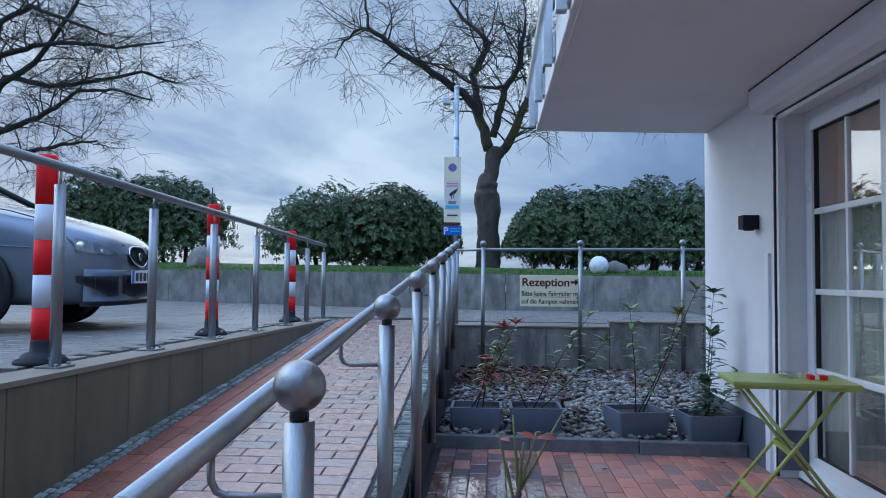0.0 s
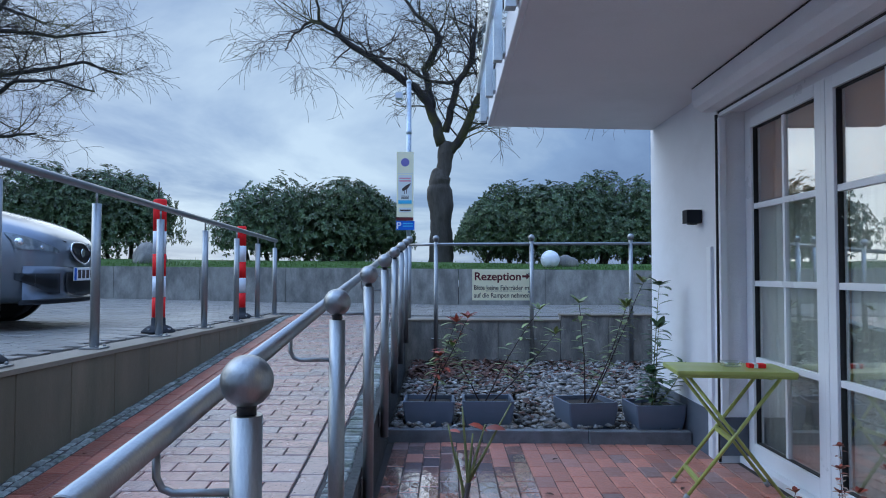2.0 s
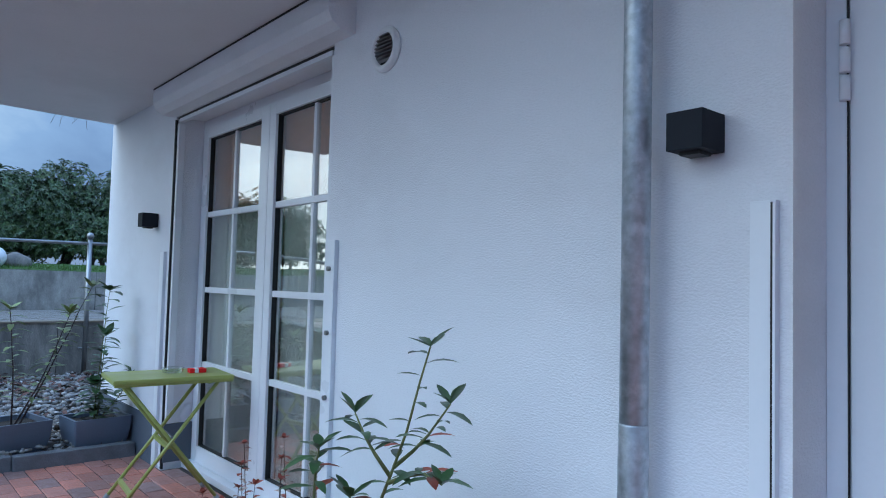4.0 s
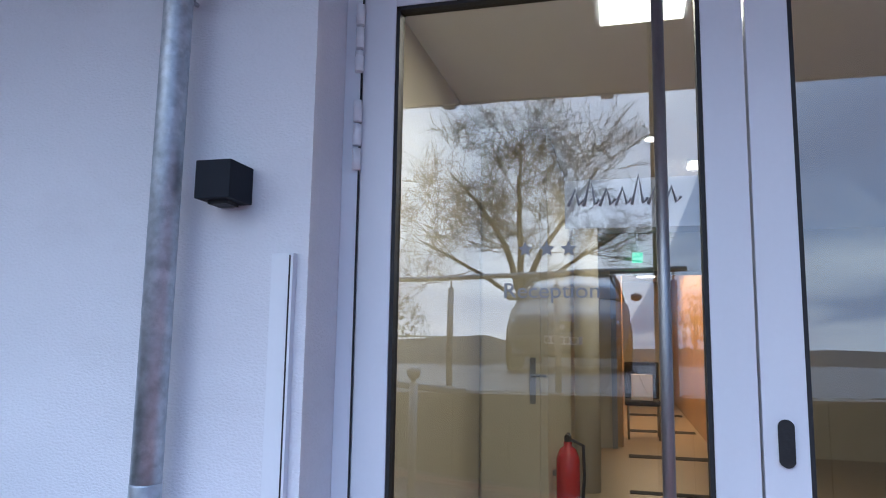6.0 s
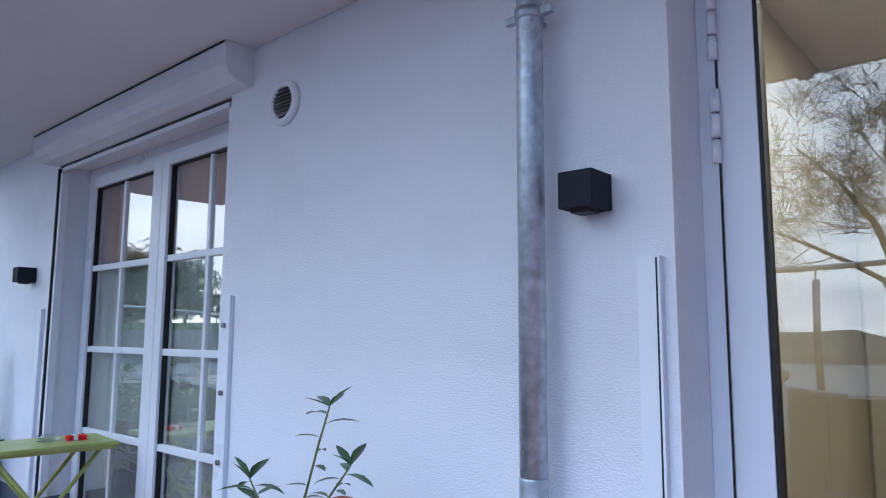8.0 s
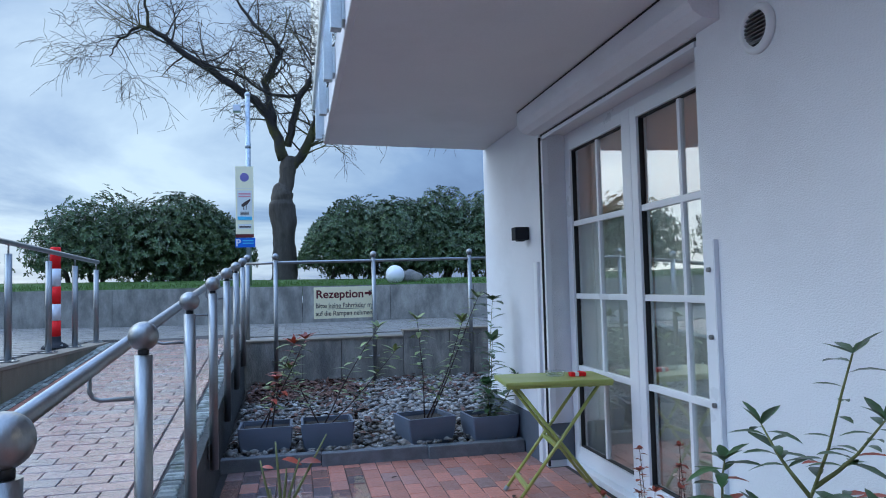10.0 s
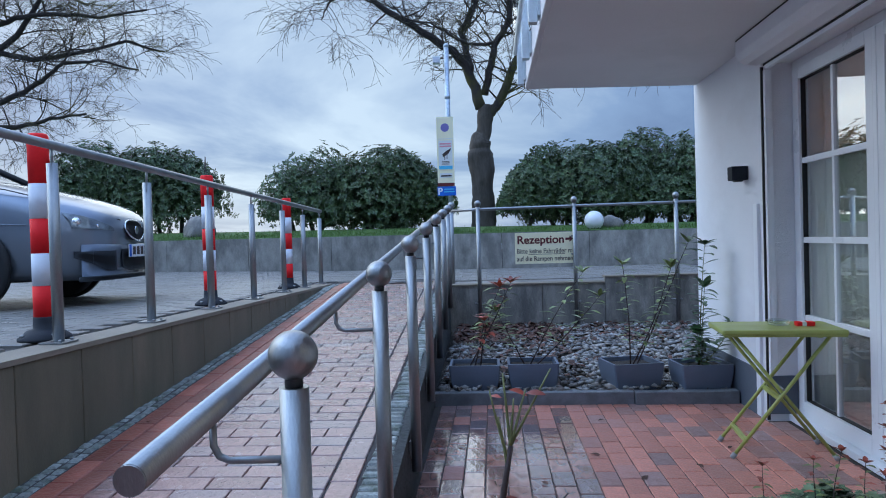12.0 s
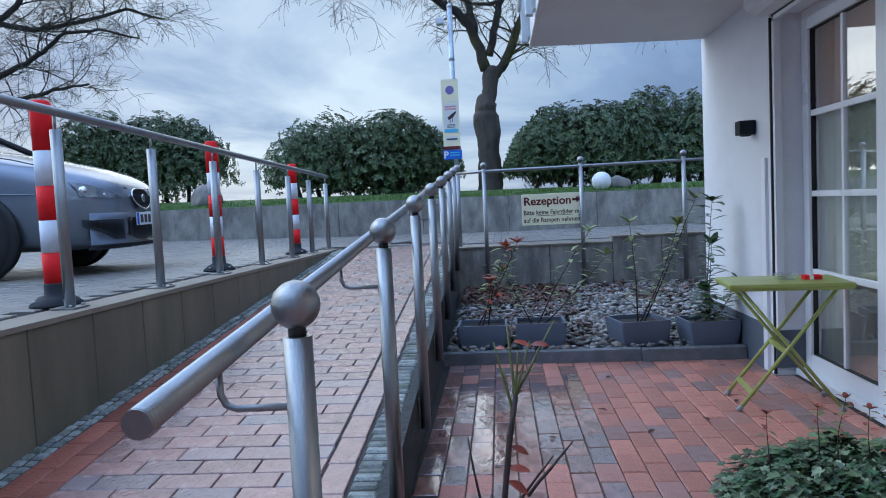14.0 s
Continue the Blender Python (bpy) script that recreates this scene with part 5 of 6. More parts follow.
    for ax in (0.0, -2.58):
        for sgn in (-1, 1):
            w = new("wheel"); w.parent = c
            yc = sgn * 0.80
            part("arch_liner", lathe(bm_new(), [(0.372, sgn * 0.845), (0.372, sgn * 0.893), (0.330, sgn * 0.893)], (ax, 0, 0.345), 40, "y"), M_CARBLK, c)
            part("tyre", lathe(bm_new(), [(0.21, sgn * 0.70), (0.30, sgn * 0.70), (0.318, sgn * 0.73), (0.318, sgn * 0.875), (0.300, sgn * 0.905), (0.215, sgn * 0.905), (0.205, sgn * 0.89)], (ax, 0, 0.319), 44, "y"), M_TYRE, w)
            rim = part("rim", lathe(bm_new(), [(0.206, sgn * 0.886), (0.206, sgn * 0.898), (0.185, sgn * 0.902), (0.175, sgn * 0.885), (0.0, sgn * 0.884)], (ax, 0, 0.319), 40, "y"), M_CARBLK, w)
            for k in range(7):
                a = 2 * math.pi * k / 7
                m = Matrix.Translation((ax, sgn * 0.894, 0.319)) @ Matrix.Rotation(a, 4, "Y")
                b2 = bm_new()
                v = [b2.verts.new(m @ Vector(q)) for q in ((0.03, sgn * 0.014, -0.035), (0.03, sgn * 0.014, 0.035), (0.19, sgn * 0.004, 0.052), (0.19, sgn * 0.004, -0.052))]
                b2.faces.new(v)
                bmesh.ops.solidify(b2, geom=b2.faces[:], thickness=0.008)
                part("spoke", b2, M_HUB, rim)
            part("hub", lathe(bm_new(), [(0.055, sgn * 0.886), (0.055, sgn * 0.908), (0.04, sgn * 0.914), (0.0, sgn * 0.915)], (ax, 0, 0.319), 20, "y"), M_HUB, rim)
            part("rim_ring", lathe(bm_new(), [(0.206, sgn * 0.893), (0.206, sgn * 0.903), (0.182, sgn * 0.904), (0.180, sgn * 0.893)], (ax, 0, 0.319), 40, "y"), M_HUB, rim)
    # front face
    def front_x(y, z=0.5):
        pts_ = [(0.0, 0.998), (0.34, 0.985), (0.52, 0.955), (0.66, 0.89), (0.76, 0.78), (0.83, 0.60), (0.865, 0.35)]
        y = abs(y)
        for (y0, x0), (y1, x1) in zip(pts_, pts_[1:]):
            if y <= y1:
                return x0 + (x1 - x0) * (y - y0) / (y1 - y0)
        return 0.3
    def patch(name, ys_, zlo, zhi, material, off=0.004, parent=c, lean=0.0, label=""):
        b2 = bm_new()
        rows = []
        for f in (0, 0.33, 0.66, 1):
            rows.append([(front_x(y) + off - (lean(y) if callable(lean) else lean) * f, y, zlo(y) + (zhi(y) - zlo(y)) * f) for y in ys_])
        loft(b2, rows, close=False)
        bmesh.ops.solidify(b2, geom=b2.faces[:], thickness=-0.012)
        return part(name, b2, material, parent, label)
    def body_x(y, z):
        """How far forward the shell reaches at this width and height."""
        for k in range(200):
            x = 0.985 - 0.006 * k
            for p, q in zip(st, st[1:]):
                if q[0] <= x <= p[0]:
                    u = (p[0] - x) / (p[0] - q[0])
                    w, b, t, s = [p[i] + (q[i] - p[i]) * u for i in (1, 2, 3, 4)]
            prof_ = [(w, b + 0.62 * (s - b)), (w * 0.985, s), (w * 0.93, s + 0.45 * (t - s)), (w * 0.80, s + 0.80 * (t - s)), (w * 0.45, t - 0.008), (0.0, t)]
            wide = w if z < prof_[0][1] else 0.0
            for (y0, z0), (y1, z1) in zip(prof_, prof_[1:]):
                if z0 <= z <= z1:
                    wide = y0 + (y1 - y0) * (z - z0) / (z1 - z0)
            if wide >= abs(y):
                return x
        return 0.0
    lin = lambda a, b, n=13: [a + (b - a) * k / (n - 1) for k in range(n)]
    patch("bumper", lin(-0.72, 0.72, 25), lambda y: 0.245, lambda y: 0.50, paint, 0.014)
    patch("lower_intake", lin(-0.34, 0.34), lambda y: 0.262 + 0.05 * (y / 0.34) ** 4, lambda y: 0.455, M_CARBLK, 0.022, label="black lower intake grille")
    for sgn in (-1, 1):
        patch("side_intake", lin(sgn * 0.42, sgn * 0.76, 9), lambda y: 0.285 + 0.11 * max(0.0, (abs(y) - 0.55) / 0.21), lambda y: 0.445, M_CARBLK, 0.020)
        b2 = bm_new()
        rows = []
        for f in (0, 0.25, 0.5, 0.75, 1):
            row = []
            for y in lin(0.40, 0.75, 12):
                zl, zh = 0.610 + 0.06 * (y - 0.40), 0.632 + 0.36 * (y - 0.40)
                z = zl + (zh - zl) * f
                row.append((body_x(y, z) + 0.006, sgn * y, z))
            rows.append(row)
        loft(b2, rows, close=False)
        hl = part("headlight", b2, M_HEAD, c, "clear headlight lens")
        part("lamp_bowl", ball(bm_new(), (body_x(0.70, 0.68) - 0.022, sgn * 0.70, 0.68), 0.040, 16, 12), M_CHROME, hl)
        part("indicator", ball(bm_new(), (body_x(0.57, 0.645) - 0.016, sgn * 0.57, 0.645), 0.026, 14, 10), M_CHROME, hl)
        # black tube draws the shadow of the gap along the bonnet edge
        part("bonnet_gap_shadow", tube(bm_new(), [(0.965, sgn * 0.25, 0.705), (0.90, sgn * 0.42, 0.735), (0.80, sgn * 0.58, 0.775), (0.60, sgn * 0.70, 0.86), (0.30, sgn * 0.765, 0.945), (-0.1, sgn * 0.79, 1.02)], 0.005, 6), M_CARBLK, c)
    patch("splitter", lin(-0.74, 0.74, 19), lambda y: 0.205, lambda y: 0.243, M_CARBLK, 0.022)
    gr = patch("upper_grille", lin(-0.20, 0.20, 11), lambda y: 0.53 + 0.10 * (abs(y) / 0.2) ** 2, lambda y: 0.70 - 0.035 * (abs(y) / 0.2) ** 3, M_CARBLK, 0.022, lean=0.045, label="black grille with chrome surround")
    ring = []
    for k in range(25):
        a = 2 * math.pi * k / 24
        y = 0.205 * math.copysign(abs(math.cos(a)) ** 0.6, math.cos(a))
        z = 0.615 + 0.092 * math.sin(a) + (0.035 * (abs(y) / 0.2) if math.sin(a) < 0 else 0)
        ring.append((front_x(y) + 0.026 - 0.045 * max(0, (z - 0.53)) / 0.17, y, z))
    part("grille_surround", tube(bm_new(), ring, 0.008, 8), M_CHROME, gr)
    part("badge", lathe(bm_new(), [(0.035, 1.0), (0.035, 1.012)], (0, 0, 0.62), 16, "x"), M_CHROME, gr, "plain chrome badge")
    pl = part("number_plate", box(bm_new(), 1.030, -0.26, 0.385, 1.038, 0.26, 0.495, bev=0.002), M_PLATE, c, "white number plate with plain dark bars")
    part("blue_band", box(bm_new(), 1.0385, -0.258, 0.388, 1.0405, -0.215, 0.492), M_BLUE, pl)
    for k in range(5):
        y = -0.18 + 0.09 * k
        part("dark_bar", box(bm_new(), 1.0385, y, 0.405, 1.0405, y + 0.06, 0.475), M_INK, pl)
    part("crease", tube(bm_new(), [(0.5, -0.866, 0.66), (-0.3, -0.892, 0.70), (-2.4, -0.892, 0.74)], 0.006, 6), paint, c)
    return c


car((-5.84, 3.40, court_z(3.3) + 0.004), 8, M_CAR, "silver grey hatchback parked behind the railing")
car((-8.5, -1.75, court_z(-1.75) + 0.004), 0, M_CAR2, "dark parked car facing the railing")

# ---- foliage ----
def leaf_into(vs, fs, base, d, up, length, width, droop=0.25, fold=0.25):
    """A pointed leaf folded along its rib."""
    d = d.normalized()
    side = d.cross(up)
    if side.length < 1e-4:
        side = d.cross(Vector((1, 0, 0)))
    side.normalize()
    n = side.cross(d).normalized()
    k = len(vs)
    st = [(0.0, 0.06), (0.28, 0.75), (0.55, 1.0), (0.82, 0.62), (1.0, 0.0)]
    for u, w in st:
        c = base + d * (length * u) - n * (droop * length * u * u)
        if w == 0.0:
            vs.append(tuple(c))
        else:
            e = side * (width * 0.5 * w); l = n * (width * 0.5 * w * fold)
            vs.extend((tuple(c + e + l), tuple(c), tuple(c - e + l)))
    for i in range(3):
        a = k + 3 * i
        fs.append((a, a + 1, a + 4, a + 3)); fs.append((a + 1, a + 2, a + 5, a + 4))
    a = k + 9
    fs.append((a, a + 1, k + 12)); fs.append((a + 1, a + 2, k + 12))


def rnd(a, b):
    return random.uniform(a, b)


def stem_path(p0, p1, bend, n=7):
    p0, p1 = Vector(p0), Vector(p1)
    off = Vector((rnd(-1, 1), rnd(-1, 1), 0)) * bend
    return [p0.lerp(p1, k / (n - 1)) + off * math.sin(math.pi * k / (n - 1)) + Vector((rnd(-1, 1), rnd(-1, 1), 0)) * bend * 0.12 for k in range(n)]


def shrub(name, label, category, stems, leaf_m, leaf_len, leaf_wid, tip_m=None, stem_m=M_STEM, r0=0.006, whorl=4, lower=0.35, density=12, tip_count=6, odd_m=None):
    """Stems with alternate leaves, thicker at the tips. stems: (foot, tip, bend)."""
    p = empty(name, label, category)
    sv, sf = [], []
    for foot, tip, bend in stems:
        pts = stem_path(foot, tip, bend) if not isinstance(foot, list) else [Vector(q) for q in foot]
        bm = tube(bm_new(), pts, [r0 * (1 - 0.65 * k / (len(pts) - 1)) for k in range(len(pts))], 7)
        part("stem", bm, stem_m, p)
        vs, fs = [], []
        tv, tf = [], []
        for i in range(density):
            u = lower + (1 - lower) * (i + rnd(0, 0.6)) / density
            j = min(int(u * (len(pts) - 1)), len(pts) - 2)
            c = pts[j].lerp(pts[j + 1], u * (len(pts) - 1) - j)
            a = i * 2.4 + rnd(-0.3, 0.3)
            d = Vector((math.cos(a), math.sin(a), rnd(0.05, 0.5)))
            s = rnd(0.6, 1.0)
            tgt = (tv, tf) if (tip_m is not None and rnd(0, 1) < 0.35) or (odd_m is not None and rnd(0, 1) < 0.10) else (vs, fs)
            leaf_into(*tgt, c, d, Vector((0, 0, 1)), leaf_len * s, leaf_wid * s, rnd(0.1, 0.5))
        for i in range(tip_count):
            a = i * 2 * math.pi / max(tip_count, 1) + rnd(-0.3, 0.3)
            d = Vector((math.cos(a), math.sin(a), rnd(0.3, 1.3)))
            tgt = (tv, tf) if tip_m is not None else (vs, fs)
            leaf_into(*tgt, pts[-1], d, Vector((0, 0, 1)), leaf_len * rnd(0.5, 0.9), leaf_wid * rnd(0.6, 0.9), rnd(0.0, 0.3))
        if vs:
            from_arrays("leaves", vs, fs, leaf_m, p, True)["kind"] = "stuff"
        if tv:
            from_arrays("tip_leaves", tv, tf, tip_m or odd_m, p, True)["kind"] = "stuff"
    return p


PZ = 0.215
shrub("potted_shrub", "leggy shrub with reddened leaves in a planter", "shrub", [((-1.84, 2.80, PZ), (-1.52, 2.74, 0.84), 0.02), ((-1.76, 2.80, PZ), (-1.60, 2.86, 0.80), 0.03), ((-1.80, 2.82, PZ), (-1.72, 2.85, 0.55), 0.02)], M_LEAF_Y, 0.13, 0.042, M_LEAF_R, M_TWIG, 0.006, lower=0.35, density=26, tip_count=9).location = (-0.025, -0.1, 0)
shrub("potted_shrub", "thin arching green stems in a planter", "shrub", [((-1.38, 2.80, PZ), (-0.98, 2.78, 0.90), 0.03), ((-1.34, 2.80, PZ), (-0.86, 2.80, 0.72), 0.03), ((-1.42, 2.82, PZ), (-1.62, 2.86, 0.62), 0.03)], M_LEAF_Y, 0.13, 0.042, None, M_TWIG, 0.0055, lower=0.3, density=26, tip_count=8).location = (-0.035, -0.1, 0)
shrub("potted_shrub", "upright yellow-green shrub in a planter", "shrub", [((-0.66, 2.82, PZ), (-0.70, 2.80, 0.95), 0.02), ((-0.64, 2.82, PZ), (-0.36, 2.80, 0.92), 0.03), ((-0.62, 2.80, PZ), (-0.24, 2.78, 1.10), 0.04)], M_LEAF_Y, 0.125, 0.042, None, M_TWIG, 0.006, lower=0.2, density=34, tip_count=9).location = (-0.03, -0.15, 0)
shrub("potted_shrub", "dense glossy green laurel in a planter", "shrub", [((-0.20, 2.80, PZ), (-0.19, 2.72, 0.78), 0.02), ((-0.22, 2.80, PZ), (-0.17, 2.76, 1.08), 0.02), ((-0.18, 2.82, PZ), (0.02, 2.78, 0.50), 0.02), ((-0.22, 2.78, PZ), (-0.25, 2.70, 0.46), 0.02)], M_LEAF_L, 0.13, 0.062, None, M_STEM, 0.005, lower=0.08, density=32, tip_count=8).location = (-0.01, -0.22, 0)

# cherry laurel beside the wall
lz = -0.02
LW = -0.33
shrub("cherry_laurel", "young cherry laurel with glossy leaves by the wall", "shrub", [
    ([(-0.37, -0.72, lz), (-0.35, -0.76, 0.35), (LW, -0.824, 0.563), (LW, -0.881, 0.669), (LW, -0.937, 0.781), (LW, -0.989, 0.923), (LW, -1.028, 1.018)], None, 0),
    ([(LW, -0.865, 0.64), (LW - 0.03, -0.83, 0.70), (LW - 0.04, -0.796, 0.74), (LW - 0.05, -0.754, 0.805)], None, 0),
    ([(LW, -0.860, 0.621), (LW + 0.02, -0.92, 0.65), (LW + 0.03, -0.981, 0.668), (LW + 0.02, -1.066, 0.66)], None, 0),
    ([(LW, -0.881, 0.669), (LW + 0.03, -0.93, 0.72), (LW + 0.03, -0.992, 0.774), (LW + 0.04, -1.069, 0.868)], None, 0)],
    M_LEAF_L, 0.108, 0.038, None, M_STEM, 0.0065, lower=0.36, density=12, tip_count=4, odd_m=M_LEAF_R)
shrub("cherry_laurel", "low cherry laurel shoots with red tips", "shrub", [
    ([(-0.53, -0.70, lz), (-0.51, -0.73, 0.40), (-0.50, -0.741, 0.575), (-0.50, -0.746, 0.668), (-0.50, -0.761, 0.721)], None, 0),
    ([(-0.51, -0.73, 0.42), (-0.47, -0.79, 0.52), (-0.45, -0.85, 0.60)], None, 0)], M_LEAF_L, 0.105, 0.040, None, M_STEM, 0.006, lower=0.55, density=12, tip_count=5, odd_m=M_LEAF_R)
shrub("faded_shrub", "faded pinkish flower heads on thin stems", "shrub", [((-0.60 + 0.03 * k, -0.46 + 0.03 * (k % 3), lz), (-0.62 + 0.035 * k, -0.50 + 0.06 * (k % 4), 0.50 + 0.05 * (k % 4)), 0.02) for k in range(8)], mat("faded_flower", (0.50, 0.38, 0.32), 0.7, var=0.3, island=0.3), 0.03, 0.018, M_LEAF_R, M_TWIG, 0.003, lower=0.7, density=14, tip_count=7)

shrub("young_shoots", "small yellow and red leaf shoots rising from the ivy", "shrub", [
    ((-0.86, -0.30, 0.25), (-0.87, -0.29, 0.46), 0.01), ((-0.70, -0.28, 0.25), (-0.71, -0.27, 0.47), 0.01), ((-0.66, -0.30, 0.25), (-0.63, -0.28, 0.50), 0.015),
    ((-0.58, -0.36, 0.25), (-0.60, -0.36, 0.49), 0.015), ((-0.54, -0.42, 0.25), (-0.53, -0.44, 0.55), 0.015)],
    M_LEAF_Y, 0.036, 0.02, M_LEAF_R, M_TWIG, 0.0025, lower=0.5, density=11, tip_count=5)

# bare twig in front of the paving
tw = empty("pruned_shrub", "pruned shrub with bare green shoots and red leaves", "shrub")
part("main_stem", tube(bm_new(), [(-1.73, -0.74, -0.02), (-1.70, -0.73, 0.22), (-1.675, -0.72, 0.43), (-1.66, -0.72, 0.55), (-1.64, -0.72, 0.66)], [0.010, 0.009, 0.008, 0.008, 0.007], 8), M_TWIG, tw)
for p0, p1, r in (((-1.64, -0.72, 0.65), (-1.655, -0.71, 0.84), 0.0045), ((-1.64, -0.72, 0.66), (-1.60, -0.72, 0.80), 0.004), ((-1.64, -0.72, 0.66), (-1.535, -0.71, 0.85), 0.0035), ((-1.645, -0.72, 0.62), (-1.69, -0.72, 0.80), 0.004), ((-1.645, -0.72, 0.64), (-1.63, -0.73, 0.78), 0.0045), ((-1.65, -0.72, 0.60), (-1.67, -0.71, 0.73), 0.004)):
    part("shoot", tube(bm_new(), stem_path(p0, p1, 0.006, 5), [r, r, r * 0.9, r * 0.7, r * 0.5], 6), M_STEM, tw)
for p0, p1 in (((-1.70, -0.73, 0.24), (-1.765, -0.74, 0.56)), ((-1.69, -0.73, 0.30), (-1.55, -0.71, 0.50)), ((-1.62, -0.72, 0.40), (-1.50, -0.72, 0.54))):
    part("side_twig", tube(bm_new(), stem_path(p0, p1, 0.012, 5), [0.005, 0.0045, 0.004, 0.003, 0.002], 6), M_TWIG, tw)
lv, lf = [], []
for c, d, L in (((-1.64, -0.72, 0.80), (0.8, 0.1, -0.1), 0.05), ((-1.66, -0.72, 0.78), (-0.8, 0.2, 0.3), 0.03), ((-1.60, -0.72, 0.79), (0.9, -0.2, 0.2), 0.05), ((-1.66, -0.72, 0.53), (0.8, -0.3, -0.1), 0.05), ((-1.67, -0.72, 0.47), (0.9, 0.0, 0.1), 0.06), ((-1.67, -0.72, 0.44), (0.9, -0.3, -0.3), 0.06), ((-1.645, -0.72, 0.66), (0.7, 0.3, 0.5), 0.03)):
    leaf_into(lv, lf, Vector(c), Vector(d), Vector((0, -0.4, 1)), L, L * 0.5, 0.3)
from_arrays("red_leaves", lv, lf, M_LEAF_R, tw, True)["kind"] = "stuff"

# ivy mound
iv = empty("ivy_mound", "mound of variegated ivy at the patio edge", "ivy")
vs, fs = [], []
def ivy_leaf(c, d, up, L):
    """Five-lobed ivy leaf."""
    d = d.normalized(); side = d.cross(up).normalized(); n = side.cross(d)
    k0 = len(vs)
    vs.append(tuple(c + d * L * 0.42 - n * L * 0.05))
    out_ = ((0.02, 0.0), (-0.10, 0.22), (0.12, 0.50), (0.30, 0.30), (0.62, 0.44), (0.62, 0.20), (1.0, 0.0), (0.62, -0.20), (0.62, -0.44), (0.30, -0.30), (0.12, -0.50), (-0.10, -0.22))
    for u, w in out_:
        vs.append(tuple(c + d * (L * u) + side * (L * w) + n * (L * (0.10 * abs(w) * 2 - 0.22 * u * u))))
    for i in range(12):
        fs.append((k0, k0 + 1 + i, k0 + 1 + (i + 1) % 12))


for k in range(12000):
    a, u = rnd(0, 2 * math.pi), rnd(0, 1) ** 0.42
    px, py = -0.47 + 0.56 * u * math.cos(a), -0.36 + 0.48 * u * math.sin(a)
    h = 0.31 * max(0, 1 - u ** 5) ** 0.5 + 0.09 * noise.noise((px * 6, py * 6, 0))
    z = max(0.02, h * rnd(0.72, 1.04))
    if u > 0.9:
        z = rnd(0.02, 0.24)
    out = Vector((math.cos(a) * (0.1 + u), math.sin(a) * (0.1 + u), rnd(-0.5, 0.35)))
    ivy_leaf(Vector((px, py, z)), out, Vector((rnd(-0.4, 0.4), rnd(-0.4, 0.4), 1)) + Vector((math.cos(a), math.sin(a), 0)) * 0.7 * u, rnd(0.016, 0.042))
from_arrays("leaves", vs, fs, M_LEAF_I, iv, True)["kind"] = "stuff"
for k in range(14):
    a = rnd(0, 6.28)
    part("runner", tube(bm_new(), stem_path((-0.52, -0.30, 0.0), (-0.52 + 0.4 * math.cos(a), -0.30 + 0.4 * math.sin(a), rnd(0.1, 0.25)), 0.06), 0.004, 5), M_TWIG, iv)
solid("ground_front_bed", box(bm_new(), -1.75, -1.3, -0.04, 0.0, -0.02, -0.0045), M_SOIL, "dark soil of the front planting bed", "soil", kind="structure")

# ---- hedge of rhododendrons ----
def rhododendron(cx, cy, gz, rx_, ry_, h, n, label, seed):
    random.seed(seed)
    p = empty("rhododendron", label, "bush", (0, 0, 0), group="rhododendron hedge")
    vs, fs = [], []
    lobes = [(rnd(-0.75, 0.75), rnd(-0.5, 0.3), rnd(0.22, 0.66), rnd(0.30, 0.48)) for _ in range(26)]
    made = 0
    while made < n:
        lx, ly, lz_, lr = random.choice(lobes)
        th, ph = rnd(0, 2 * math.pi), math.acos(rnd(-0.6, 1))
        rr = lr * rnd(0.72, 1.03)
        q = Vector((lx + rr * math.sin(ph) * math.cos(th), ly + rr * math.sin(ph) * math.sin(th), lz_ + rr * 0.9 * math.cos(ph)))
        if q.z < 0.03 or abs(q.x) > 1.0 or q.z > (1 - abs(q.x) ** 2.6) ** 0.6 * (0.93 + 0.12 * noise.noise((q.x * 4 + seed, q.y * 4, 1.0))) + 0.05:
            continue
        c = Vector((cx + q.x * rx_, cy + q.y * ry_, gz + q.z * h))
        out = Vector((math.sin(ph) * math.cos(th), math.sin(ph) * math.sin(th), math.cos(ph) + 0.25))
        for k in range(5):
            a = k * 1.257 + rnd(-0.4, 0.4)
            t1 = out.orthogonal().normalized(); t2 = out.cross(t1).normalized()
            d = (t1 * math.cos(a) + t2 * math.sin(a)) * 0.9 + out * 0.45
            d.z -= 0.15
            k0 = len(vs)
            d.normalize(); s = d.cross(out).normalized() * rnd(0.014, 0.023); L = rnd(0.065, 0.11)
            vs.extend((tuple(c), tuple(c + d * L * 0.5 + s), tuple(c + d * L - out * 0.02), tuple(c + d * L * 0.5 - s)))
            fs.append((k0, k0 + 1, k0 + 2, k0 + 3))
            made += 1
    from_arrays("foliage", vs, fs, M_LEAF_H, p)["kind"] = "stuff"
    for k in range(9):
        x = cx + rnd(-0.75, 0.75) * rx_
        part("trunk", tube(bm_new(), stem_path((x, cy, gz - 0.1), (x + rnd(-0.5, 0.5), cy + rnd(-0.3, 0.3), gz + h * rnd(0.5, 0.8)), 0.12), [0.05, 0.045, 0.04, 0.035, 0.03, 0.02, 0.01], 6), M_BARK, p)
    return p


def lawn_z(x, y):
    return ret_top(x) + 0.13 * min(y - RET_Y, 1.2) - 0.012 * max(y - 14, 0)


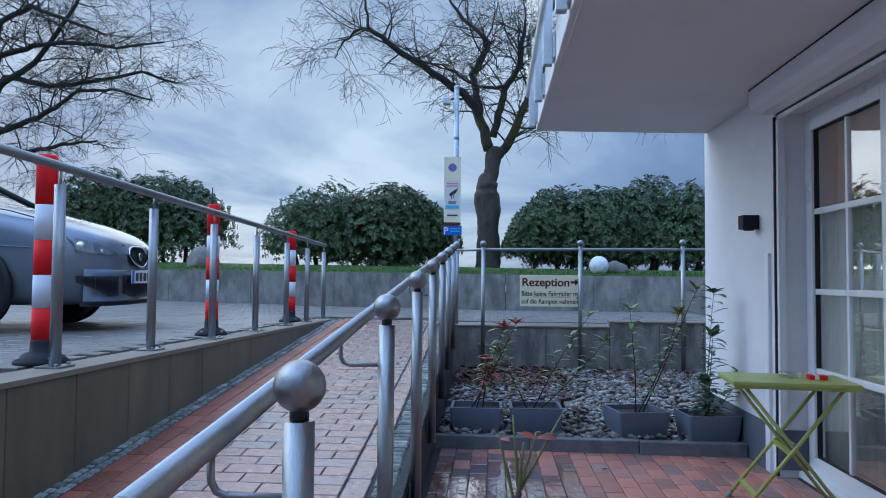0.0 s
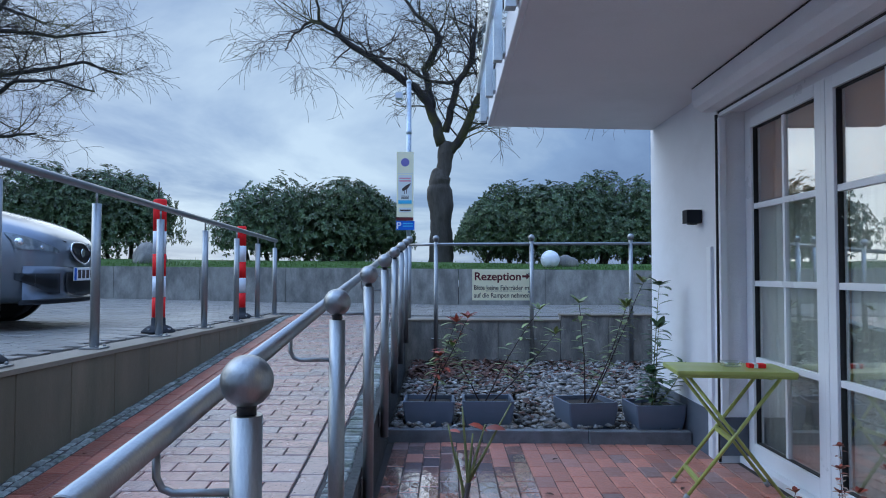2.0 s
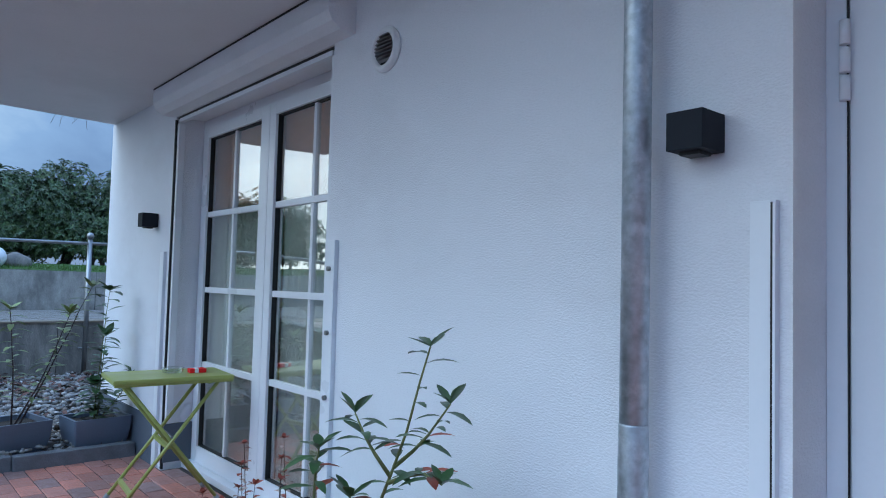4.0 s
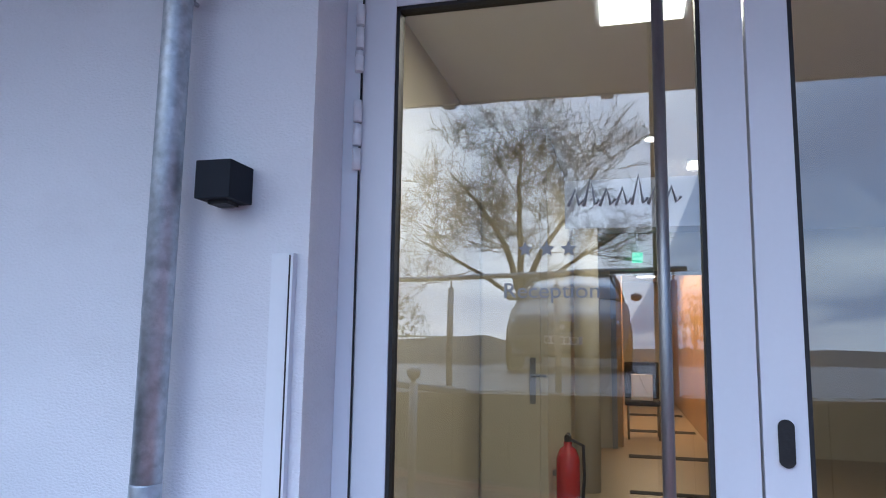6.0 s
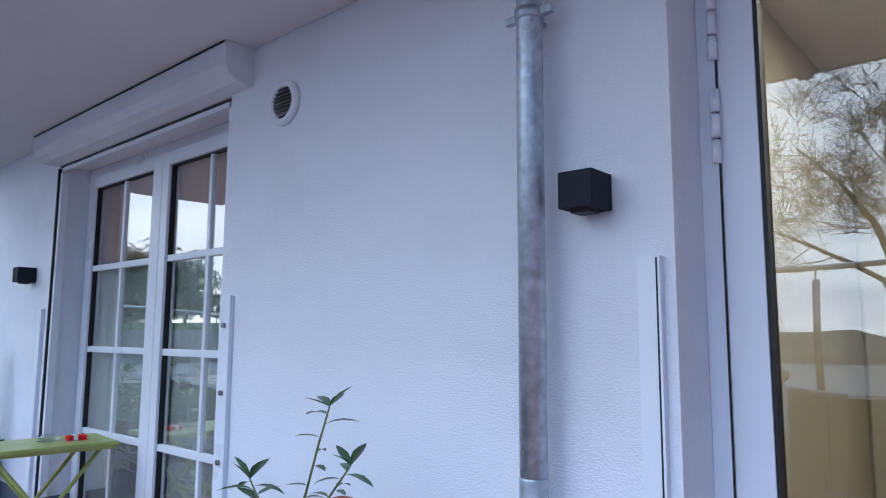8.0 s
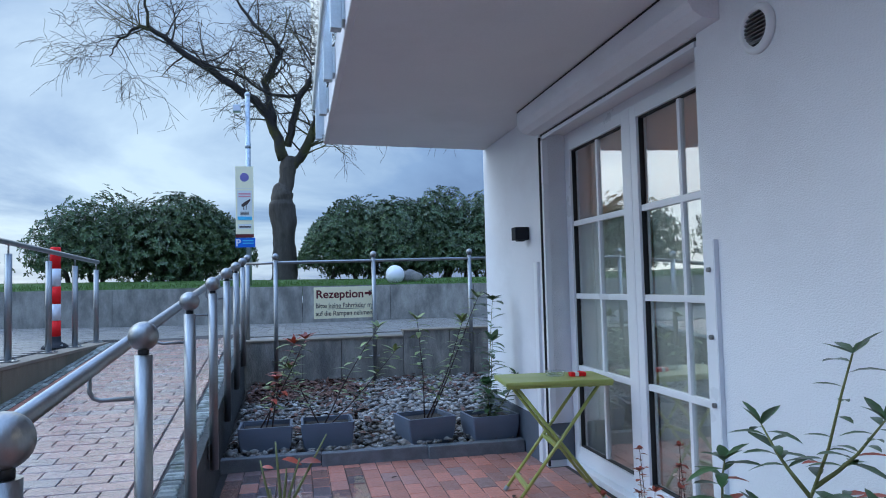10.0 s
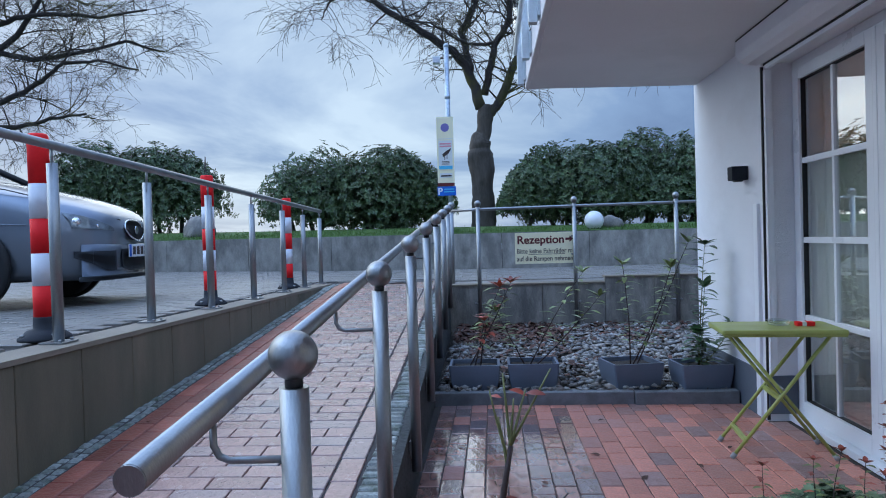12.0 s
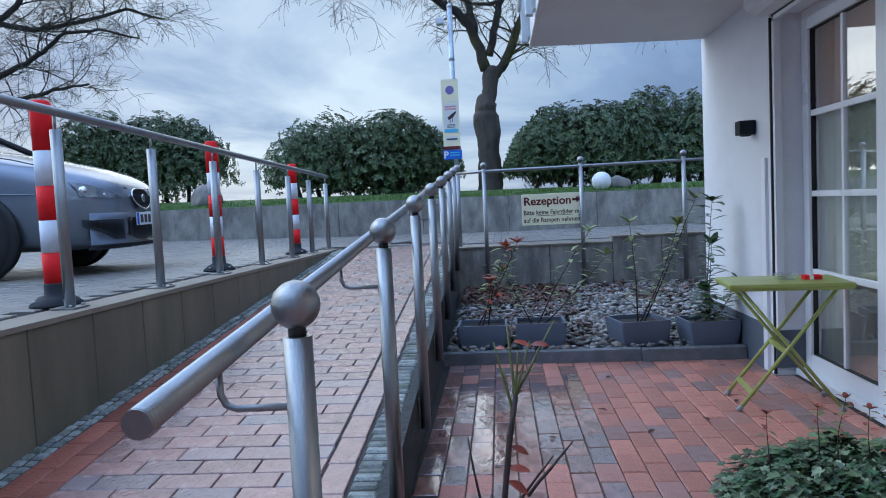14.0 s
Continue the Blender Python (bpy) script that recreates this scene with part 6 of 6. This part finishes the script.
rhododendron(-9.40, 12.1, lawn_z(-9, 12) - 0.05, 2.15, 1.4, 2.08, 42000, "dense dark green rhododendron bush on the lawn", 3)
rhododendron(-4.44, 12.1, lawn_z(-4.4, 12) - 0.05, 2.15, 1.4, 1.88, 42000, "broad dark green rhododendron bush on the lawn", 5)
rhododendron(0.55, 12.2, lawn_z(0.5, 12) - 0.05, 2.15, 1.5, 1.90, 46000, "dark green rhododendron bush with a rising crown", 8)
rhododendron(1.85, 12.4, lawn_z(2.2, 12) - 0.05, 1.3, 1.3, 2.10, 24000, "tall dark green rhododendron bush by the house", 11)
random.seed(21)

# ---- bare trees ----
def bare_tree(place, limbs, label, seed, twig_levels=3, spread=1.0, trunk_pts=None, droop=0.35, twigs=7, fine_r=0.0036):
    """Trunk and limbs from a few guide points, with branches and twigs grown from them."""
    random.seed(seed)
    t = empty("bare_tree", label, "tree", (0, 0, 0), group="bare trees")
    if trunk_pts:
        P3 = [Vector(q[:3]) for q in trunk_pts]
        pts_, rad_ = [], []
        for i in range(len(P3) - 1):
            for k in range(5):
                pts_.append(P3[i].lerp(P3[i + 1], k / 5)); rad_.append(trunk_pts[i][3] + (trunk_pts[i + 1][3] - trunk_pts[i][3]) * k / 5)
        pts_.append(P3[-1]); rad_.append(trunk_pts[-1][3])
        bm = tube(bm_new(), pts_, rad_, 28)
        for v in bm.verts:
            c = min(pts_, key=lambda q: abs(q.z - v.co.z))
            out = Vector((v.co.x - c.x, v.co.y - c.y, 0))
            v.co += out * (0.16 * noise.noise(v.co * 2.6 + Vector((seed, 0, 0))) + 0.10 * noise.noise(v.co * 7.0))
        part("trunk", bm, M_BARK, t)
    seg_v, seg_f = [], []
    def add(pts, radii, seg):
        bm_rings = []
        up = None
        base = len(seg_v)
        for i, p in enumerate(pts):
            d = (pts[min(i + 1, len(pts) - 1)] - pts[max(i - 1, 0)]).normalized()
            if up is None:
                up = Vector((0, 0, 1)) if abs(d.z) < 0.9 else Vector((1, 0, 0))
            a = d.cross(up).normalized(); b = a.cross(d); up = b
            for k in range(seg):
                an = 2 * math.pi * k / seg
                seg_v.append(tuple(p + radii[i] * (math.cos(an) * a + math.sin(an) * b)))
        for i in range(len(pts) - 1):
            for k in range(seg):
                a0 = base + i * seg
                seg_f.append((a0 + k, a0 + (k + 1) % seg, a0 + seg + (k + 1) % seg, a0 + seg + k))
    def grow(p, d, L, r, level):
        n = 6
        pts, rad = [p], [r]
        d = d.normalized()
        for i in range(n):
            d = (d + Vector((rnd(-1, 1), rnd(-1, 1), rnd(-0.7, 0.9) - (droop if level <= 1 else -0.12))) * 0.26).normalized()
            p = p + d * (L / n)
            pts.append(p); rad.append(max(r * (1 - 0.75 * (i + 1) / n), fine_r))
        add(pts, rad, 5 if level > 1 else 3)
        if level > 0:
            m = {3: twigs, 2: twigs + 1, 1: twigs}[level]
            for k in range(m):
                u = rnd(0.2, 1.0)
                j = min(int(u * n), n - 1)
                c = pts[j].lerp(pts[j + 1], u * n - j)
                dd = (pts[j + 1] - pts[j]).normalized()
                side = Vector((rnd(-1, 1), rnd(-1, 1), rnd(-0.5, 0.7))).normalized()
                grow(c, dd * 0.62 + side * 0.80, L * rnd(0.45, 0.72), rad[j] * 0.6, level - 1)
    for li, pts in enumerate(limbs):
        P = [Vector(q[:3]) for q in pts]; R = [q[3] for q in pts]
        fine, fr_ = [], []
        for i in range(len(P) - 1):
            for k in range(4):
                u = k / 4
                fine.append(P[i].lerp(P[i + 1], u) + Vector((rnd(-1, 1), rnd(-1, 1), rnd(-1, 1))) * 0.025); fr_.append(R[i] + (R[i + 1] - R[i]) * u)
        fine.append(P[-1]); fr_.append(R[-1])
        part("limb", tube(bm_new(), fine, fr_, 10), M_BRANCH, t)
        for j in range(4, len(fine)):
            for _ in range(1 if rnd(0, 1) < 0.75 else 2):
                d0 = (fine[j] - fine[j - 1]).normalized()
                side = Vector((rnd(-1, 1), rnd(-0.8, 0.8), rnd(-0.5, 0.8))).normalized()
                grow(fine[j], d0 * 0.45 + side, rnd(0.8, 1.7) * spread, min(fr_[j] * 0.42, 0.022), twig_levels - 1)
    from_arrays("twig_mass", seg_v, seg_f, M_BRANCH, t, True)["kind"] = "stuff"
    return t


Y = 12.0
bare_tree((0, 0, 0), [
    [(-1.75, Y, 3.80, 0.120), (-2.00, Y, 4.60, 0.100), (-2.33, Y, 5.00, 0.088), (-3.17, Y - 0.1, 5.55, 0.070), (-3.77, Y - 0.2, 5.97, 0.058), (-4.29, Y - 0.3, 6.33, 0.045), (-4.55, Y - 0.3, 6.28, 0.030), (-4.85, Y - 0.3, 6.0, 0.020), (-5.0, Y - 0.3, 5.7, 0.010)],
    [(-4.29, Y - 0.3, 6.33, 0.032), (-4.36, Y - 0.3, 6.88, 0.025), (-4.65, Y - 0.3, 7.6, 0.012)],
    [(-1.95, Y, 4.55, 0.080), (-2.04, Y + 0.2, 5.00, 0.074), (-2.14, Y + 0.3, 5.48, 0.066), (-1.81, Y + 0.3, 6.04, 0.058), (-1.88, Y + 0.3, 6.30, 0.050), (-2.33, Y + 0.4, 6.76, 0.040), (-2.8, Y + 0.4, 7.4, 0.020)],
    [(-1.68, Y, 4.05, 0.085), (-1.55, Y - 0.1, 4.67, 0.076), (-1.43, Y - 0.1, 5.07, 0.070), (-1.16, Y - 0.2, 5.48, 0.060), (-1.10, Y - 0.2, 5.97, 0.048), (-0.96, Y - 0.2, 6.76, 0.035), (-0.9, Y - 0.2, 7.6, 0.018)],
    [(-1.60, Y, 3.68, 0.11), (-1.45, Y, 3.80, 0.10), (-1.23, Y - 0.2, 4.22, 0.090), (-1.00, Y - 0.3, 4.74, 0.078), (-0.77, Y - 0.3, 5.50, 0.060), (-0.60, Y - 0.3, 6.4, 0.04), (-0.1, Y - 0.3, 7.2, 0.02)],
    [(-1.45, Y - 0.1, 5.10, 0.040), (-1.81, Y - 0.3, 5.02, 0.034), (-2.20, Y - 0.4, 5.12, 0.028), (-2.73, Y - 0.4, 5.50, 0.018), (-3.3, Y - 0.5, 5.5, 0.010)],
    [(-1.00, Y - 0.3, 4.74, 0.045), (-0.4, Y - 0.5, 5.2, 0.035), (0.4, Y - 0.5, 5.3, 0.022), (1.2, Y - 0.5, 4.9, 0.010)]],
    "bare crooked tree with a thick burl on the trunk", 4, 3, 0.82,
    [(-1.77, Y, 1.2, 0.27), (-1.77, Y, 1.6, 0.235), (-1.78, Y, 2.2, 0.230), (-1.79, Y, 2.6, 0.250), (-1.80, Y, 2.86, 0.255), (-1.80, Y, 2.95, 0.21), (-1.81, Y, 3.06, 0.225), (-1.79, Y, 3.16, 0.21), (-1.73, Y, 3.24, 0.155), (-1.70, Y, 3.4, 0.150), (-1.68, Y, 3.6, 0.165), (-1.67, Y, 3.78, 0.16), (-1.67, Y, 3.86, 0.11)], 0.40, 4).location = (-0.055, 0, 0.05)
Y = 12.6
SPREAD = [  # x and height along each limb, from the trunk outwards
    [(-13.6, 4.0), (-13.0, 4.42), (-12.2, 4.67), (-11.6, 4.93), (-11.0, 5.31), (-10.2, 5.30), (-9.25, 5.04)],
    [(-13.6, 5.0), (-13.1, 6.19), (-12.3, 6.44), (-11.3, 6.50), (-10.3, 6.35), (-9.2, 6.46)],
    [(-13.5, 4.6), (-13.0, 5.75), (-12.0, 5.52), (-10.9, 5.64), (-9.85, 5.88), (-9.05, 5.61)],
    [(-13.5, 5.6), (-13.1, 6.99), (-12.3, 7.30), (-11.3, 6.89), (-10.4, 6.54)],
    [(-13.6, 3.9), (-13.0, 4.02), (-12.3, 3.96), (-11.5, 4.15), (-10.7, 4.21)],
    [(-13.6, 5.2), (-12.3, 6.05), (-11.5, 7.22), (-11.1, 8.27)]]
bare_tree((0, 0, 0), [[(q[0], Y + 0.25 * (k % 3 - 1) * i / 4, q[1], 0.075 * (1 - i / len(limb_)) + 0.008) for i, q in enumerate(limb_)] for k, limb_ in enumerate(SPREAD)],
    "wide bare tree with fine drooping twigs", 9, 3, 0.78,
    [(-13.7, Y, 1.1, 0.26), (-13.65, Y, 2.4, 0.21), (-13.6, Y, 4.2, 0.13), (-13.55, Y, 5.6, 0.08)], 0.38, 6)
Y = 0.6
bare_tree((0, 0, 0), [
    [(-20, Y, 2.6, 0.120), (-20, Y - 0.6, 4.0, 0.090), (-20, Y - 1.6, 5.4, 0.060), (-20, Y - 2.4, 6.6, 0.030)],
    [(-20, Y, 2.6, 0.120), (-20, Y + 0.5, 4.2, 0.090), (-20, Y + 1.4, 5.6, 0.060), (-20, Y + 2.4, 6.7, 0.030)],
    [(-20, Y, 2.6, 0.120), (-19.6, Y, 4.4, 0.090), (-19.8, Y + 0.1, 6.2, 0.060), (-19.8, Y, 7.6, 0.030)],
    [(-20, Y, 2.5, 0.090), (-20, Y - 1.5, 3.6, 0.060), (-20, Y - 3.2, 4.6, 0.030)],
    [(-20, Y, 2.5, 0.090), (-20, Y + 1.6, 3.5, 0.060), (-20, Y + 3.4, 4.5, 0.030)]],
    "spreading bare tree across the parking court", 14, 3, 1.5,
    [(-20, Y, 0.7, 0.216), (-20, Y, 1.6, 0.168), (-20, Y, 2.7, 0.150)], 0.0, 8, 0.009)
rhododendron(-21.5, -5.5, 0.74, 3.0, 2.5, 2.6, 9000, "dark green bush beyond the parking court", 31)
rhododendron(-21.5, 7.0, 0.74, 3.0, 3.0, 2.8, 9000, "dark green bush beyond the parking court", 32)
rhododendron(-16.0, 14.0, 1.5, 2.6, 1.6, 2.2, 9000, "dark green bush at the end of the lawn", 33)
random.seed(77)

# grass blades along the top of the retaining wall
vs, fs = [], []
for k in range(9000):
    x, y = rnd(-12, 4), RET_Y + 0.1 + abs(random.gauss(0, 0.35))
    z = lawn_z(x, y) - 0.02
    k0 = len(vs); h = rnd(0.03, 0.09); a = rnd(0, 6.28); lx, ly = rnd(-0.03, 0.03), rnd(-0.04, 0.02)
    vs.extend(((x, y, z), (x + 0.008 * math.cos(a), y + 0.008 * math.sin(a), z), (x + lx, y + ly, z + h)))
    fs.append((k0, k0 + 1, k0 + 2))
tagged(from_arrays("grass_blades", vs, fs, M_GRASS), "short green grass blades on the lawn edge", "grass", kind="stuff")

# ---- gravel, leaves, paving ----
def ico():
    bm = bm_new(); bmesh.ops.create_icosphere(bm, subdivisions=1, radius=1.0)
    bm.verts.ensure_lookup_table()
    v = np.array([q.co[:] for q in bm.verts]); f = [tuple(w.index for w in q.verts) for q in bm.faces]
    bm.free()
    return v, f


iv_, if_ = ico()
rng = np.random.default_rng(5)
vs, fs = [], []
for k in range(6400):
    x, y = rng.uniform(-2.08, 0.9), rng.uniform(2.46, 5.40)
    if x > -0.05 and y < 3.38:
        continue
    s = rng.uniform(0.014, 0.034)
    sc = np.array([s * rng.uniform(0.9, 1.5), s * rng.uniform(0.7, 1.1), s * rng.uniform(0.4, 0.75)])
    a, b = rng.uniform(0, 6.28), rng.uniform(-0.5, 0.5)
    R = np.array([[math.cos(a), -math.sin(a), 0], [math.sin(a), math.cos(a), 0], [0, 0, 1]]) @ np.array([[1, 0, 0], [0, math.cos(b), -math.sin(b)], [0, math.sin(b), math.cos(b)]])
    z = 0.064 + 0.085 * (y - 2.46) / 2.9 + rng.uniform(0, 0.03)
    q = (iv_ * (1 + 0.18 * rng.standard_normal(iv_.shape)) * sc) @ R.T + np.array([x, y, z])
    k0 = len(vs)
    vs.extend(map(tuple, q)); fs.extend([tuple(i + k0 for i in t) for t in if_])
tagged(from_arrays("gravel", vs, fs, M_PEBBLE, None, True), "grey and brown river pebbles in the bed", "gravel", kind="stuff")
vs, fs = [], []
M_DEAD = mat("dead_leaf", (0.10, 0.045, 0.03), 0.8, var=0.4, island=0.4)
for k in range(1500):
    y = rnd(2.7, 5.35) if rnd(0, 1) < 0.3 else rnd(4.3, 5.38)
    x = rnd(-2.05, 0.5) if rnd(0, 1) < 0.3 else rnd(-2.05, -1.0)
    leaf_into(vs, fs, Vector((x, y, 0.11 + 0.085 * (y - 2.46) / 2.9)), Vector((rnd(-1, 1), rnd(-1, 1), rnd(-0.1, 0.3))), Vector((rnd(-0.5, 0.5), rnd(-0.5, 0.5), 1)), rnd(0.05, 0.10), rnd(0.02, 0.04), 0.4)
for k in range(9):
    leaf_into(vs, fs, Vector((rnd(-1.9, -0.2), rnd(0.4, 2.4), 0.006)), Vector((rnd(-1, 1), rnd(-1, 1), 0.05)), Vector((0, 0, 1)), rnd(0.04, 0.07), rnd(0.02, 0.03), 0.1)
tagged(from_arrays("dead_leaves", vs, fs, M_DEAD, None, True), "brown dead leaves on the gravel", "leaves", kind="stuff")


def paver_mesh(name, lx, ly, h, material, bev=0.004):
    bm = box(bm_new(), -lx / 2, -ly / 2, -h, lx / 2, ly / 2, 0)
    top = [e for e in bm.edges if all(v.co.z > -1e-5 for v in e.verts)]
    bmesh.ops.bevel(bm, geom=top, offset=bev, segments=1, affect="EDGES")
    me = mesh_of(name, bm); me.materials.append(material)
    return me


class Joined:
    """Many loose pieces in one mesh."""
    def __init__(self):
        self.v, self.f = [], []
    def piece(self, c, lx, ly, slope=0.0, bev=0.004, tilt=0.0):
        k = len(self.v)
        for z, i in ((-0.02, 0.0), (-bev, 0.0), (0.0, bev)):
            for sx, sy_ in ((-1, -1), (1, -1), (1, 1), (-1, 1)):
                x, y = sx * (lx / 2 - i), sy_ * (ly / 2 - i)
                self.v.append((c[0] + x, c[1] + y, c[2] + z + slope * y + tilt * x))
        for r in (0, 4):
            for q in range(4):
                self.f.append((k + r + q, k + r + (q + 1) % 4, k + r + 4 + (q + 1) % 4, k + r + 4 + q))
        self.f.append((k + 8, k + 9, k + 10, k + 11))


# patio: clinker laid lengthwise towards the bed, half-bond
BW, BL, G = 0.108, 0.198, 0.005
pm_dry = [paver_mesh("brick", BW - G, BL - G, 0.03, M_BRICK, 0.004)]
pm_wet = paver_mesh("brick", BW - G, BL - G, 0.03, M_BRICK_WET, 0.003)
rest, damp = Joined(), Joined()
count = 0
cols = int(3.5 / BW) + 1
for i in range(cols):
    x = 0.10 - BW * (i + 0.5)
    off = (0.5 if i % 2 else 0.0) * BL
    j = 0
    if i % 2 and rx(2.4) + 0.004 < x - BW / 2 and x < -0.05:
        rest.piece((x, 2.497 - BL / 4, 0.0), BW - G, BL / 2 - G)
    while True:
        y = 2.497 - off - BL * (j + 0.5)
        j += 1
        if y < -7.8:
            break
        if x - BW / 2 < (rx(y) + 0.004 if y > -3.1 else RAMP_X0 + 0.02) or (x > -0.05 and not (DO_Y0 + 0.02 < y < DO_Y1 - 0.06)):
            continue
        if -1.75 < x < 0 and -1.3 < y < -0.13:
            continue
        dz = rnd(-0.002, 0.002)
        if count < 300 and y > 0.0:
            wet = x < -1.22 and y < 2.2 and rnd(0, 1) < 0.8
            ob = new("brick", pm_wet if wet else pm_dry[0])
            ob.matrix_basis = pose(x, y, dz, rnd(-0.4, 0.4), rnd(-0.5, 0.5), rnd(-0.4, 0.4))
            ob.parent = patio
            count += 1
        else:
            (damp if x < -1.25 and -3.1 < y < 0.3 and rnd(0, 1) < 0.8 else rest).piece((x, y, dz), BW - G, BL - G)
o = from_arrays("far_bricks", rest.v, rest.f, M_BRICK_S, patio); o["kind"] = "stuff"
o = from_arrays("wet_bricks", damp.v, damp.f, M_BRICK_WET_S, patio); o["kind"] = "stuff"

# ramp: stretchers across, a red border course along the wall, granite setts at both edges
RL, RW = 0.222, 0.108
x_in0, x_in1 = RAMP_X0 + 0.115, -2.235
pr = paver_mesh("brick", RL - G, RW - G, 0.03, M_RAMP, 0.003)
rest, red, setts = Joined(), Joined(), Joined()
sl = math.degrees(math.atan(0.081))
row, y, count = 0, 5.55, 0
while y > -2.95:
    z = ramp_z(y)
    xs0 = x_in0 + 2 * RW
    x = xs0 + (RL / 2 if row % 2 else 0.0)
    xe = rx(y) - 0.155 - RW
    pieces = []
    if row % 2:
        pieces.append((xs0 + RL / 4, RL / 2))
    while x + RL <= xe + 0.02:
        pieces.append((x + RL / 2, RL)); x += RL
    if xe - x > 0.06:
        pieces.append(((x + xe) / 2, xe - x))
    elif pieces:
        pieces[-1] = ((pieces[-1][0] - pieces[-1][1] / 2 + xe) / 2, xe - pieces[-1][0] + pieces[-1][1] / 2)
    for xc, L in pieces:
        if abs(L - RL) < 1e-4 and count < 300 and y < 4.0 and y > -0.8:
            ob = new("brick", pr)
            ob.matrix_basis = pose(xc, y, z + rnd(-0.0015, 0.0015), sl + rnd(-0.4, 0.4), rnd(-0.4, 0.4), 0)
            ob.parent = ramp_bed
            count += 1
        else:
            rest.piece((xc, y, z + rnd(-0.0015, 0.0015)), L - G, RW - G, 0.081)
    y -= RW
    row += 1
o = from_arrays("far_bricks", rest.v, rest.f, M_RAMP_S, ramp_bed); o["kind"] = "stuff"
rest = Joined()
y = 5.6
while y > -3.0:
    for k in range(2):
        yy = y - (RL / 2 if k else 0)
        red.piece((x_in0 + RW * (k + 0.5), yy, ramp_z(yy) + rnd(-0.001, 0.001)), RW - G, RL - G, 0.081)
    rest.piece((rx(y) - 0.155 - RW / 2 + 0.004, y, ramp_z(y)), RW - G, RL - G, 0.081)
    y -= RL
o = from_arrays("border_bricks", red.v, red.f, M_RAMP_RED, ramp_bed); o["kind"] = "stuff"
o = from_arrays("edge_bricks", rest.v, rest.f, M_RAMP_S, ramp_bed); o["kind"] = "stuff"
y = 5.6
while y > -3.0:
    for k in range(2):
        setts.piece((RAMP_X0 + 0.028 + 0.053 * k + rnd(-0.003, 0.003), y + rnd(-0.004, 0.004), ramp_z(y) + rnd(-0.004, 0.004)), rnd(0.040, 0.047), rnd(0.040, 0.050), 0.081, 0.009)
    setts.piece((rx(y) - 0.092 + rnd(-0.004, 0.004), y + rnd(-0.004, 0.004), ramp_z(y) + rnd(-0.003, 0.006)), rnd(0.085, 0.098), rnd(0.036, 0.046), 0.081, 0.008)
    y -= 0.056
o = from_arrays("granite_setts", setts.v, setts.f, M_COBBLE, ramp_bed); o["kind"] = "stuff"

# parking court pavers
pk = Joined()
pp_mesh = paver_mesh("paver", 0.214, 0.104, 0.03, M_PARK_P, 0.004)
count = 0
y, row = -7.6, 0
while y < 9.55:
    x0 = -11.0 + (0.11 if row % 2 else 0)
    x = x0
    xe = RAMP_X0 - 0.21 if y < 6.05 else 1.6
    while x + 0.2 < xe:
        z = park_z(x + 0.11, y) + rnd(-0.002, 0.002)
        if count < 300 and 0.5 < y < 3.3 and x > -6.2:
            ob = new("paver", pp_mesh)
            ob.matrix_basis = pose(x + 0.11, y, z, -0.77 + rnd(-0.3, 0.3), rnd(-0.3, 0.3), 0)
            ob.parent = court
            count += 1
        else:
            pk.piece((x + 0.11, y, z), 0.214, 0.104, -0.0135 if y < 5.6 else -0.006, 0.004)
        x += 0.22
    y += 0.11
    row += 1
o = from_arrays("grey_pavers", pk.v, pk.f, M_PARK, court); o["kind"] = "stuff"
